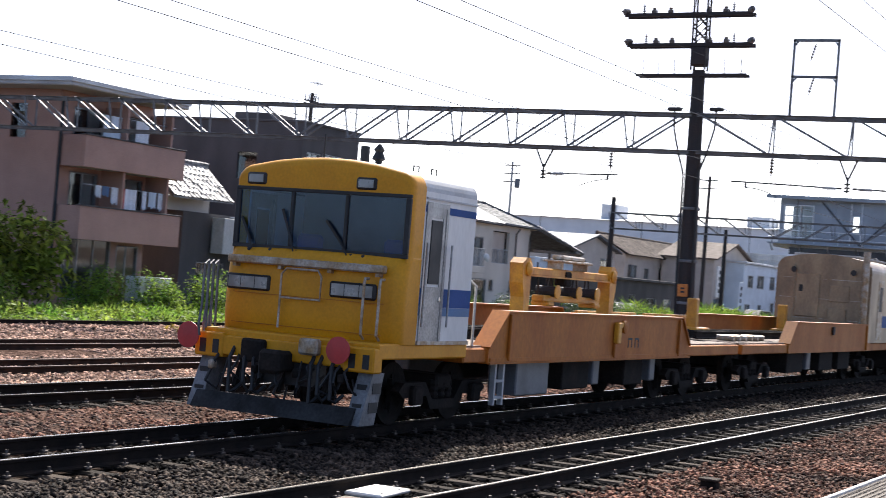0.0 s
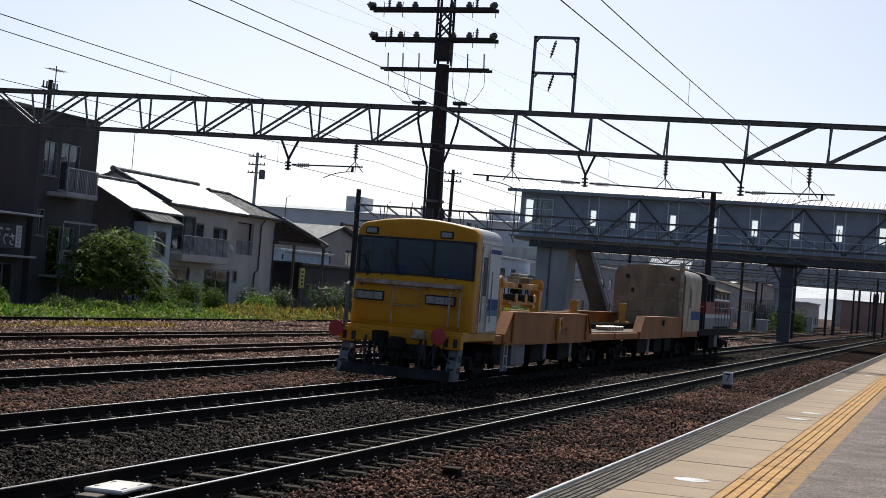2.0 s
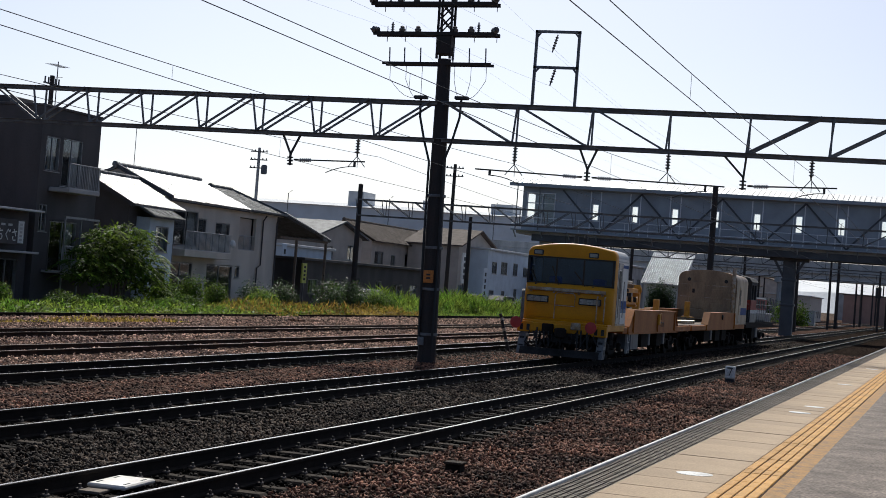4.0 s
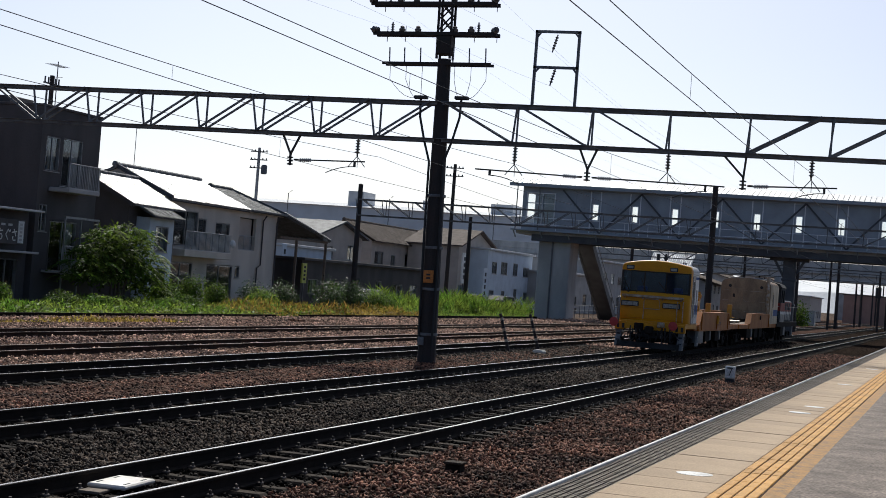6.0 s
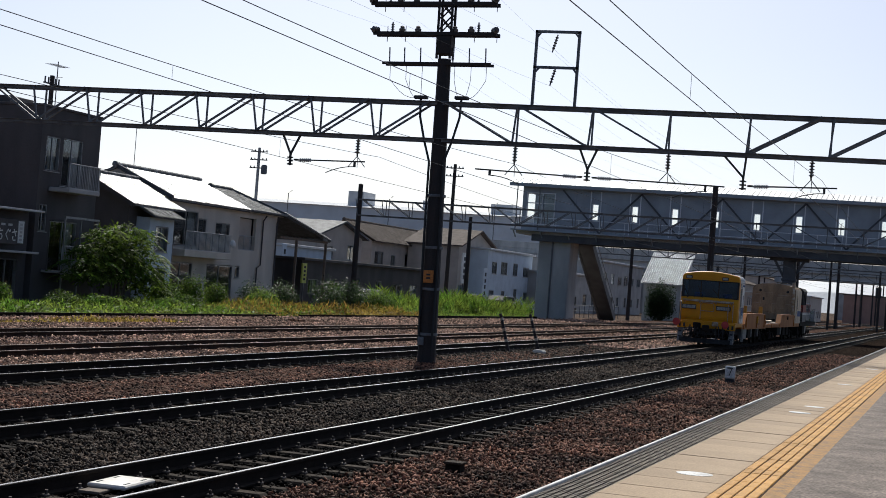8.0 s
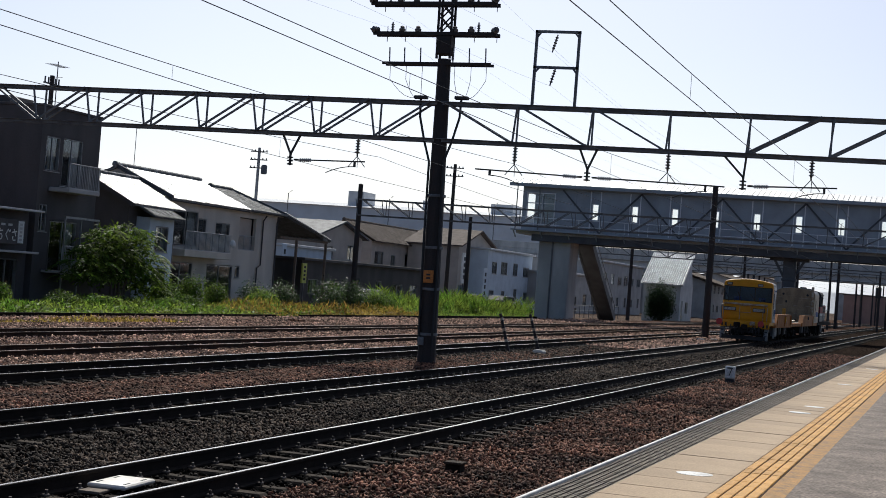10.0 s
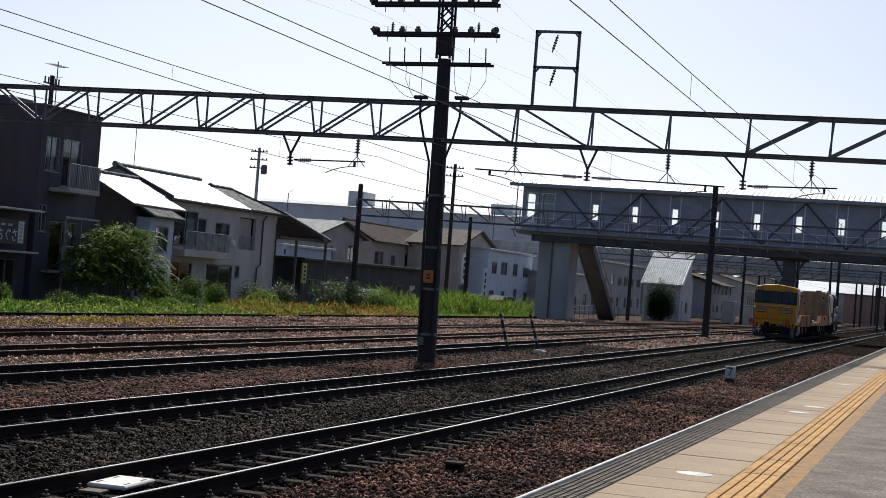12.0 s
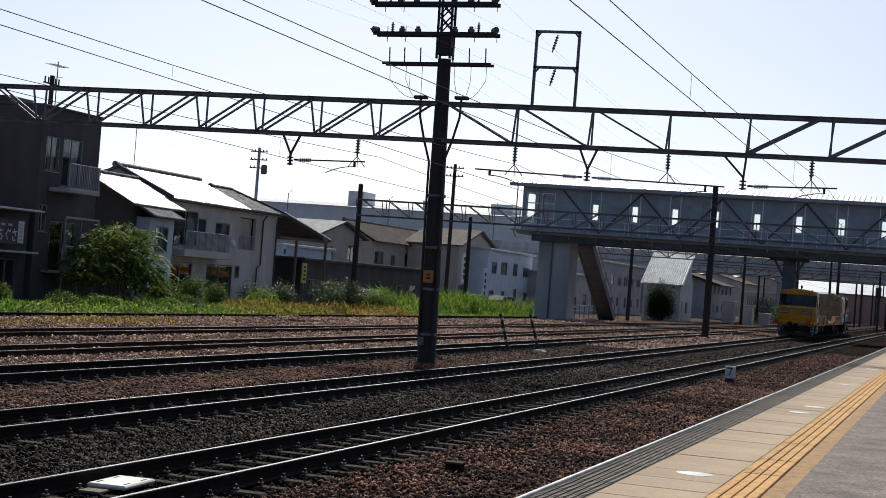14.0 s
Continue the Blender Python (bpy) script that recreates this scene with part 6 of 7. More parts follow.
        part("rail_rack", Geo().box(0.3 + 0.6 * k, 0.9, 1.17, 0.36 + 0.6 * k, 1.25, 1.62, 0.01), M["yelsteel"], c)
    part("rack_beam", Geo().box(0.2, 1.05, 1.58, 3.6, 1.12, 1.66, 0.01), M["yelsteel"], c)
    for x in (2.0, 10.3):
        part("deck_stanchion", Geo().box(x, 0.4, 1.17, x + 0.25, 0.65, 2.1, 0.03), M["yelsteel"], c)
        part("stanchion_foot", Geo().box(x - 0.2, 0.3, 1.17, x + 0.9, 0.75, 1.4, 0.03), M["yelsteel"], c)
    for y in (-0.2, 0.15, 0.5):
        part("long_rail", Geo().prism([(y + a, 1.35 + b) for a, b in RAIL], "x", 0.2, 12.4), M["railside"], c)
    for k in range(6):
        part("deck_roller", Geo().tube((0.6 + 0.5 * k, -1.0, 1.25), (0.6 + 0.5 * k, -0.6, 1.25), 0.07, 10), M["weathered"], c)
    part("coupler", Geo().box(-0.35, -0.16, 0.72, 0.1, 0.16, 1.0, 0.04), M["under"], c)
    bogie(c, 2.4)
    bogie(c, 14.6)
    under_boxes(c, ((4.6, 6.2, 0.4, 0.9, "under"), (6.6, 7.0, 0.45, 0.9, "locogrey"), (8.0, 9.5, 0.4, 0.9, "under"), (10.2, 11.6, 0.4, 0.9, "under")))
    return c


def locomotive():
    c = thing("diesel_locomotive", (18.92 + 33.9, 11.52, 0), "grey and red diesel locomotive with an off-centre cab", "locomotive")
    part("frame", Geo().box(0.0, -1.4, 0.95, 12.9, 1.4, 1.25, 0.02), M["under"], c)
    part("near_hood", Geo().box(0.2, -0.95, 1.25, 1.2, 0.95, 2.6, 0.08), M["locogrey"], c, "grey short hood")
    g = Geo()
    cuts = [(1.45, 2.2, 2.45, 3.2), (2.5, 3.3, 2.45, 3.2)]
    for s in (-1, 1):
        wall_cells(g, s * 1.42, s * 1.34, 1.2, 3.7, 1.25, 3.4, cuts, "x")
    ends = [(-1.1, -0.15, 2.55, 3.2), (0.15, 1.1, 2.55, 3.2)]
    for x in (1.2, 3.62):
        wall_cells(g, x, x + 0.08, -1.34, 1.34, 1.25, 3.4, ends, "y")
    cab = part("cab", g, M["dark"], c, "dark driver cab with side windows and a red lower band")
    part("cab_red", Geo().box(1.2, -1.43, 1.91, 3.7, -1.421, 2.42), M["red"], cab, "red band")
    part("cab_red", Geo().box(1.19, -1.4, 1.91, 1.197, 1.4, 2.42), M["red"], cab, "red band")
    sec = [(-1.46, 3.36), (-1.3, 3.56), (-0.7, 3.7), (0, 3.74), (0.7, 3.7), (1.3, 3.56), (1.46, 3.36)]
    part("cab_roof", Geo().prism(sec, "x", 1.0, 3.95), M["dark"], cab)
    part("window_band", Geo().box(1.25, -1.428, 2.35, 3.68, -1.4225, 2.44).box(1.25, -1.428, 3.2, 3.68, -1.4225, 3.38), M["dark"], cab)
    part("cab_stripe", Geo().box(1.2, -1.43, 1.72, 3.7, -1.421, 1.9), M["whiteline"], cab)
    part("cab_lower", Geo().box(1.2, -1.43, 1.25, 3.7, -1.421, 1.71), M["locogrey"], cab)
    part("roof_lamp", Geo().box(1.3, -0.25, 3.66, 1.7, 0.25, 3.88, 0.04), M["black"], cab)
    part("far_hood", Geo().box(3.7, -1.0, 1.25, 12.4, 1.0, 2.62, 0.08), M["locogrey"], c, "grey long hood with a red band")
    for s in (-1, 1):
        part("hood_stripe", Geo().box(3.72, s * 1.004, 1.72, 12.36, s * 1.012, 1.9), M["whiteline"], c)
        part("hood_band", Geo().box(3.72, s * 1.004, 1.91, 12.36, s * 1.012, 2.52), M["red"], c, "red band")
    for k in range(6):
        part("louvre", Geo().box(4.6 + 1.2 * k, -1.03, 2.0, 5.4 + 1.2 * k, -1.014, 2.46, 0.005), M["dark"], c)
    for x0, x1 in ((0.1, 1.1), (3.9, 12.8)):
        rail = part("walkway_rail", Geo().tube((x0, -1.36, 2.2), (x1, -1.36, 2.2), 0.015, 6), M["locogrey"], c)
        for k in range(int((x1 - x0) / 1.0) + 1):
            part("stanchion", Geo().tube((x0 + k * 1.0, -1.36, 1.25), (x0 + k * 1.0, -1.36, 2.2), 0.012, 6), M["locogrey"], rail)
    for y in (-0.9, 0.9):
        part("buffer_step", Geo().box(-0.25, y - 0.4, 0.3, 0.0, y + 0.4, 0.95, 0.03), M["under"], c)
    part("coupler", Geo().box(-0.5, -0.16, 0.72, 0.1, 0.16, 1.0, 0.04), M["under"], c)
    bogie(c, 2.2)
    bogie(c, 9.6, (-1.9, 0.0, 1.9))
    under_boxes(c, ((4.2, 5.6, 0.35, 0.95, "under"), (6.0, 6.9, 0.4, 0.95, "locogrey")))
    return c

# ---- plants ----
def leaf_cloud(g, centre, radii, count, size, rng, hollow=0.55, flat=0.5):
    """Leaves as bent diamonds, gathered towards the outside of an uneven blob."""
    cx, cy, cz = centre
    for _ in range(count):
        d = rng.normal(size=3)
        d /= np.linalg.norm(d)
        r = (hollow + (1 - hollow) * rng.random() ** 0.6) * (1 + 0.22 * math.sin(5 * d[0] + 3 * d[2] + cx) + 0.15 * math.sin(9 * d[1] + cz))
        p = np.array([cx + d[0] * r * radii[0], cy + d[1] * r * radii[1], cz + d[2] * r * radii[2]])
        n = d * (1 - flat) + np.array([0, 0, flat]) + rng.normal(size=3) * 0.35
        n /= np.linalg.norm(n)
        a = np.cross(n, rng.normal(size=3))
        a /= np.linalg.norm(a)
        b = np.cross(n, a)
        s = size * (0.6 + 0.8 * rng.random())
        a, b = a * s, b * s * 0.45
        k = len(g.v)
        droop = n * s * 0.25
        g.v += [tuple(p - a * 0.5), tuple(p + b * 0.5 - droop * 0.2), tuple(p + a * 0.5 - droop), tuple(p - b * 0.5 - droop * 0.2)]
        g.f += [(k, k + 1, k + 2), (k, k + 2, k + 3)]
        g.mi += [0, 0]


def fronds(g, centre, radii, count, length, rng):
    """Compound leaves: arching stalks set with pairs of narrow leaflets that hang a little."""
    for _ in range(count):
        d = rng.normal(size=3)
        d[2] = abs(d[2]) * 0.8 - 0.15
        d /= np.linalg.norm(d)
        r = 0.55 + 0.5 * rng.random()
        p = np.array(centre) + d * r * np.array(radii)
        out = np.array([d[0], d[1], 0.0]) + rng.normal(size=3) * np.array([0.35, 0.35, 0])
        out /= np.linalg.norm(out) + 1e-6
        side = np.array([-out[1], out[0], 0.0])
        L = length * (0.7 + 0.6 * rng.random())
        rise = 0.25 + 0.3 * rng.random()
        for k in range(1, 9):
            u = k / 8
            c = p + out * L * u + np.array([0, 0, L * (rise * u - 0.75 * u * u)])
            for s in (-1, 1):
                a = side * s * 0.8 + out * 0.55 + np.array([0, 0, -0.35 - 0.25 * rng.random()])
                a *= L * (0.34 - 0.18 * abs(u - 0.45)) / np.linalg.norm(a)
                b = out * L * 0.055
                q = len(g.v)
                g.v += [tuple(c), tuple(c + a * 0.45 + b), tuple(c + a), tuple(c + a * 0.5 - b)]
                g.f += [(q, q + 1, q + 2), (q, q + 2, q + 3)]
                g.mi += [0, 0]


def tree(x, y, blobs, trunks, label, leaf=0.2, count=900, seed=1, frond=0.0, m="leaf"):
    rng = np.random.default_rng(seed)
    t = thing("tree", (x, y, GROUND), label, "tree", "trees by the tracks")
    for (bx, by, h, top) in trunks:
        g = Geo()
        pts = [Vector((bx, by, 0)), Vector((bx + 0.1, by, h * 0.4)), Vector((bx + top * 0.6, by + 0.1, h * 0.75)), Vector((bx + top, by + 0.15, h))]
        for k in range(3):
            g.tube(pts[k], pts[k + 1], 0.07 - 0.018 * k, 8, 0.052 - 0.018 * k)
        trunk = part("trunk", g, M["bark"], t)
        for k in range(5):
            a = rng.random() * 6.28
            b = pts[1].lerp(pts[3], rng.random())
            part("limb", Geo().tube(b, b + Vector((math.cos(a) * 0.9, math.sin(a) * 0.7, 0.5)), 0.025, 6, 0.008), M["bark"], trunk)
    g = Geo()
    for (cx, cy, cz, rx, ry, rz) in blobs:
        leaf_cloud(g, (cx, cy, cz), (rx, ry, rz), int(count * rx * rz), leaf, rng)
        if frond:
            fronds(g, (cx, cy, cz), (rx, ry, rz), int(60 * rx * rz), frond, rng)
    ob = new("crown", mesh_of("crown", g, M[m], fix=False))
    ob.parent = t
    return t


def weeds(name, x0, x1, y0, y1, count, h, m, label, seed, blade=0.35):
    """Small leaves and upright blades on uneven tufts."""
    rng = np.random.default_rng(seed)
    g = Geo()
    for _ in range(count):
        x, y = rng.uniform(x0, x1), rng.uniform(y0, y1)
        patch = 0.5 + 0.5 * math.sin(x * 0.55 + 1.3 * math.sin(y * 0.9)) * math.cos(x * 0.21 + y * 0.4)
        patch *= 0.6 + 0.4 * math.sin(x * 2.3 + y * 1.7)
        if rng.random() > 0.35 + patch:
            continue
        hh = h * (0.25 + 0.9 * max(patch, 0) + 0.2 * rng.random())
        z0 = GROUND + hh * rng.random() ** 0.8
        a = rng.random() * 6.28
        if rng.random() < blade:
            w = 0.012 + 0.02 * rng.random()
            dx, dy = math.cos(a) * w, math.sin(a) * w
            lean = rng.normal(size=2) * 0.3 * hh
            L = hh * (0.35 + 0.35 * rng.random())
            q = [(x - dx, y - dy, z0), (x + dx, y + dy, z0), (x + lean[0] * 0.5 + dx, y + lean[1] * 0.5 + dy, z0 + L * 0.6), (x + lean[0], y + lean[1], z0 + L)]
        else:
            n = rng.normal(size=3) * 0.6 + np.array([0, -0.1, 1.0])
            n /= np.linalg.norm(n)
            u = np.cross(n, rng.normal(size=3))
            u *= (0.05 + 0.07 * rng.random()) / np.linalg.norm(u)
            w = np.cross(n, u) * 0.5
            c = np.array([x, y, z0])
            q = [tuple(c - u), tuple(c + w), tuple(c + u), tuple(c - w)]
        k = len(g.v)
        g.v += q
        g.f += [(k, k + 1, k + 2), (k, k + 2, k + 3)]
        g.mi += [0, 0]
    ob = new(name, mesh_of(name, g, M[m], fix=False))
    return tagged(ob, label, "weeds", kind="stuff")


def shrub(x, y, rx, ry, rz, m, label, seed, leaf=0.13, count=2600):
    rng = np.random.default_rng(seed)
    g = Geo()
    for k in range(5):
        leaf_cloud(g, (rng.uniform(-0.5, 0.5) * rx, rng.uniform(-0.4, 0.4) * ry, rz * rng.uniform(0.3, 0.75)), (rx * 0.6, ry * 0.6, rz * 0.5), count // 5, leaf, rng, 0.4)
    t = thing("shrub", (x, y, GROUND), label, "shrub", "shrubs by the tracks")
    ob = new("foliage", mesh_of("foliage", g, M[m], fix=False))
    ob.parent = t
    for k in range(4):
        a = k * 1.6
        part("stem", Geo().tube((0.1 * math.cos(a), 0.1 * math.sin(a), 0), (0.4 * rx * math.cos(a), 0.4 * ry * math.sin(a), rz * 0.6), 0.03, 6, 0.012), M["bark"], t)
    return t


def plants():
    tree(67.9, 38.0, [(-3.5, 0, 1.5, 0.8, 0.8, 0.45), (-2.9, 0, 2.0, 0.9, 0.9, 0.5), (-2.2, 0.2, 2.5, 1.0, 0.9, 0.6), (-1.4, 0, 3.3, 1.0, 0.9, 0.55), (-0.6, 0.1, 2.6, 1.2, 1.0, 0.7), (0.3, 0, 3.6, 1.0, 0.9, 0.5),
                      (1.0, 0.1, 3.0, 1.1, 0.9, 0.6), (1.6, -0.1, 3.5, 0.9, 0.8, 0.45), (2.1, 0, 2.4, 1.1, 0.9, 0.6), (2.9, 0, 1.7, 1.0, 0.9, 0.55), (0.4, 0.2, 2.0, 1.3, 1.0, 0.6),
                      (-1.3, 0.2, 1.6, 1.2, 1.0, 0.6), (1.6, 0.2, 1.4, 1.2, 1.0, 0.55), (3.3, 0.1, 1.0, 0.8, 0.8, 0.5)],
         [(-0.3, 0, 3.0, 0.3), (0.2, 0.1, 3.2, -0.6), (0.6, 0, 2.8, 1.2), (-0.6, 0.05, 2.6, -1.5), (0.4, 0, 2.4, 2.0)], "bushy tree with drooping compound leaves and thin stems", 0.27, 340, 3, 0.7)
    tree(42.6, 38.0, [(0, 0, 2.6, 1.5, 1.2, 1.2), (-1.4, 0, 2.0, 1.3, 1.1, 1.3), (1.3, 0, 2.2, 1.1, 1.0, 1.2), (0.8, 0, 1.2, 1.3, 1.0, 0.9), (-2.4, 0.2, 2.6, 1.2, 1.0, 1.2)],
         [(0, 0, 2.8, 0.4), (-1.2, 0.1, 2.6, -0.3)], "yellow-green broad-leaved sapling among the weeds", 0.34, 330, 5, 0.0, "sapling")
    for i, (x, y, rx, ry, rz, m) in enumerate(((46.5, 37.8, 1.6, 1.0, 1.7, "weed"), (50.2, 37.6, 1.5, 1.0, 1.5, "weed"), (53.5, 37.8, 1.6, 1.0, 1.9, "weed"), (57.0, 37.6, 1.2, 0.9, 1.0, "weed"),
                                              (77.0, 38.8, 1.3, 1.0, 1.6, "leaf"), (80.5, 39.0, 1.3, 0.9, 1.5, "leaf"), (86.8, 39.2, 1.6, 1.1, 1.5, "glossleaf"), (90.2, 39.0, 1.7, 1.1, 1.8, "glossleaf"),
                                              (94.0, 37.6, 2.2, 1.3, 1.9, "glossleaf"), (97.5, 37.4, 2.0, 1.3, 1.8, "glossleaf"), (101.0, 37.8, 1.8, 1.2, 1.6, "glossleaf"), (84.0, 37.8, 1.5, 1.0, 1.1, "weed"), (60.5, 36.4, 1.6, 0.9, 0.7, "leaf"), (63.2, 36.0, 1.4, 0.8, 0.6, "weed"), (65.8, 36.2, 1.5, 0.8, 0.65, "leaf"), (69.4, 36.0, 1.6, 0.9, 0.6, "weed"), (72.2, 36.3, 1.5, 0.9, 0.75, "leaf"),
                                              (81.5, 36.4, 1.2, 0.7, 0.6, "leaf"), (98.8, 36.2, 1.5, 0.9, 1.2, "leaf"), (103.6, 37.0, 1.5, 1.0, 1.2, "leaf"), (73.0, 38.0, 1.3, 1.0, 1.4, "leaf"), (40.0, 37.2, 1.8, 1.2, 1.5, "weed"))):
        shrub(x, y, rx, ry, rz, m, "dense green shrub among the trackside weeds", 20 + i)
    weeds("trackside_weeds", 34, 86, 33.0, 39.5, 62000, 0.46, "weed", "rough green weeds along the yard edge", 7, 0.25)
    weeds("trackside_weeds", 74, 100, 33.0, 37.8, 26000, 0.5, "dry", "yellow-green grass along the yard edge", 8, 0.4)
    weeds("trackside_weeds", 96, 135, 32.8, 36.0, 16000, 0.35, "weed", "low green weeds along the yard edge", 11, 0.4)
    weeds("tall_weeds", 106, 134, 34.5, 40.0, 30000, 1.15, "weed", "tall grassy weeds before the houses", 9, 0.6)
    weeds("dry_grass", 41, 56, 27.5, 30.5, 3500, 0.22, "dry", "sparse dry grass between disused tracks", 10, 0.8)
    rng = np.random.default_rng(77)
    g = Geo()
    leaf_cloud(g, (0, 0, 2.0), (1.5, 1.5, 2.0), 9000, 0.2, rng, 0.2)
    t = thing("clipped_shrub", (162.6, 28.7, GROUND), "dark rounded evergreen shrub by the footbridge stair", "shrub")
    ob = new("foliage", mesh_of("foliage", g, M["evergreen"], fix=False))
    ob.parent = t
    part("stem", Geo().tube((0, 0, 0), (0, 0, 2.0), 0.12, 8, 0.05), M["bark"], t)
    for k, (x, y) in enumerate(((205, 20.5), (212, 19.0), (250, 3.5), (232, 26))):
        shrub(x, y, 2.2, 2.0, 3.0, "leaf", "distant green shrub beside the tracks", 50 + k, 0.3, 1500)


def parked_car(x, y, turn, m, label):
    t = thing("parked_car", (x, y, GROUND), label, "car", "parked cars")
    t.rotation_euler.z = radians(turn)
    prof = [(-2.0, 0.3), (2.0, 0.3), (2.05, 0.75), (1.25, 0.95), (0.6, 1.45), (-1.2, 1.5), (-1.85, 1.0), (-2.05, 0.8)]
    part("body", Geo().prism(prof, "y", -0.8, 0.8), M[m], t)
    for s in (-1, 1):
        part("side_window", Geo().prism([(1.05, 0.98), (0.55, 1.38), (-1.1, 1.42), (-1.5, 1.02)], "y", s * 0.802, s * 0.81), M["black"], t)
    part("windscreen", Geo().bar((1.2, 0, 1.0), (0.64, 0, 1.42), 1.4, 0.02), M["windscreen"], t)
    part("rear_window", Geo().bar((-1.8, 0, 1.08), (-1.28, 0, 1.46), 1.4, 0.02), M["black"], t)
    for a in (-1.25, 1.25):
        for s in (-1, 1):
            w = part("wheel", Geo().lathe((a, s * 0.66, 0.3), [(0.24, 0), (0.3, 0.02), (0.3, 0.16), (0.2, 0.17)], 16, (0, s, 0)), M["black"], t)
            part("rim", Geo().lathe((a, s * 0.831, 0.3), [(0.19, 0), (0.16, 0.012)], 12, (0, s, 0)), M["alu"], w)
    for y0 in (-0.6, 0.6):
        part("headlight", Geo().box(2.0, y0 - 0.16, 0.62, 2.07, y0 + 0.16, 0.76, 0.02), M["lamp"], t)


# ---- houses further off ----
def neighbourhood():
    far_house("low_workshop", 104.5, 44.0, 27.0, 4.0, 3.2, 0.0, "darkwall", "darkwall", "long low dark workshop behind the weeds", 1)
    far_house("tan_house", 142.5, 53.0, 22.0, 5.6, 5.8, 1.8, "tanwall", "browntile", "long tan two storey house with a brown tiled roof")
    far_house("gabled_house", 121.5, 50.0, 10.4, 9, 5.75, 1.2, "tanwall", "slate", "tan gabled house with a grey tiled roof", 2, True)
    far_house("gabled_house", 152.5, 47.4, 12.5, 5.4, 6.3, 1.7, "tanwall", "browntile", "tan gabled house with dark windows", 2, True)
    far_house("grey_house", 131.0, 60.0, 13, 9, 6.1, 1.7, "greywall", "tile", "grey house with a pale tiled roof")
    far_house("blue_house", 156.5, 45.5, 18, 9, 6.0, 0.0, "paleblue", "roofmetal", "pale blue flat-roofed house")
    far_house("low_block", 173, 40.5, 14, 6, 4.3, 0.0, "greywall", "roofmetal", "low grey block beside the footbridge")
    far_house("sign_shop", 110.8, 48.2, 9.6, 1.6, 4.2, 0.0, "paleblue", "roofmetal", "pale shop with a yellow sign")
    far_house("white_hall", 186, 40.0, 26, 12, 6.2, 0.0, "greywall", "roofmetal", "grey hall behind the footbridge stair", 2)
    s = building("station_shed", 166.0, 27.2, "white shed with a bright corrugated lean-to roof", "shed")
    o = -GROUND
    shell(s, 8.0, 3.9, 3.6 + o, [(1.0, 2.0, 0.2, 2.3), (3.5, 5.5, 1.0, 2.2)], "whitewall", end_cuts=[(0.6, 1.4, 1.0, 2.4), (2.2, 3.2, 1.0, 2.4)])
    part("gable_wall", Geo().prism([(0.3, 3.6 + o), (7.8, 3.6 + o), (5.8, 6.9 + o)], "y", 0.0, 0.2), M["whitewall"], s)
    part("gable_wall", Geo().prism([(0.3, 3.6 + o), (7.8, 3.6 + o), (5.8, 6.9 + o)], "y", 3.7, 3.9), M["whitewall"], s)
    g = Geo()
    n = 20
    for k in range(n):
        y0, y1 = -0.35 + 4.5 * k / n, -0.35 + 4.5 * (k + 1) / n
        ym, h = (y0 + y1) / 2, 0.07
        g.add([(-0.6, y0, 3.62 + o), (-0.6, ym, 3.62 + o + h), (-0.6, y1, 3.62 + o), (5.8, y1, 7.0 + o), (5.8, ym, 7.0 + o + h), (5.8, y0, 7.0 + o)], [(0, 1, 4, 5), (1, 2, 3, 4)])
    g.add([(-0.6, -0.35, 3.6 + o), (-0.6, 4.15, 3.6 + o), (5.8, 4.15, 6.98 + o), (5.8, -0.35, 6.98 + o), (-0.6, -0.35, 3.5 + o), (-0.6, 4.15, 3.5 + o), (5.8, 4.15, 6.88 + o), (5.8, -0.35, 6.88 + o)],
          [(7, 6, 5, 4), (0, 3, 7, 4), (1, 5, 6, 2), (0, 4, 5, 1)])
    part("roof", g, M["roofmetal"], s, "bright corrugated metal roof")
    # yard fence by the stair
    f = thing("pipe_fence", (134, 33.2, GROUND), "low pipe fence at the yard edge", "fence")
    for z in (0.7, 1.2):
        part("rail", Geo().tube((0, 0, z), (30, 0, z), 0.03, 6), M["galv"], f)
    for k in range(16):
        part("post", Geo().tube((2 * k, 0, 0), (2 * k, 0, 1.25), 0.035, 6), M["galv"], f)
    # shop signs
    for x, y, z, w, h, m, label in ((103.7, 43.7, 1.6, 0.8, 1.4, "signyellow", "yellow upright shop sign"), (109.6, 47.9, 1.2, 0.8, 3.2, "paleblue", "pale blue upright shop sign"), (146.5, 43.0, 1.0, 1.2, 3.0, "paleblue", "pale blue upright shop sign"), (149.0, 46.0, 2.4, 1.6, 3.0, "signwhite", "white upright sign on a post")):
        b = thing("shop_sign", (x, y, GROUND), label, "sign", "shop signs")
        part("board", Geo().box(0, -0.12, z, w, 0, z + h, 0.02), M[m], b)
        part("post", Geo().box(w / 2 - 0.05, -0.1, 0, w / 2 + 0.05, -0.02, z), M["galv"], b)
        for k in range(4):
            part("lettering_bar", Geo().box(w * 0.3, -0.13, z + h * (0.15 + 0.2 * k), w * 0.7, -0.122, z + h * (0.27 + 0.2 * k)), M["dark"], b)
    for x, y, turn, m, label in ((110.5, 40.4, 10, "carpaint", "white car parked by the workshop"), (140.5, 42.0, 0, "carpaint", "white car parked behind the weeds"), (147.5, 41.5, 5, "cardark", "dark car parked behind the weeds"), (153.0, 42.5, -8, "carpaint", "white car parked behind the weeds"), (152.0, 38.0, 60, "carpaint", "white car in the yard glinting in the sun"), (158.5, 38.6, 70, "cardark", "dark car parked near the footbridge")):
        parked_car(x, y, turn, m, label)
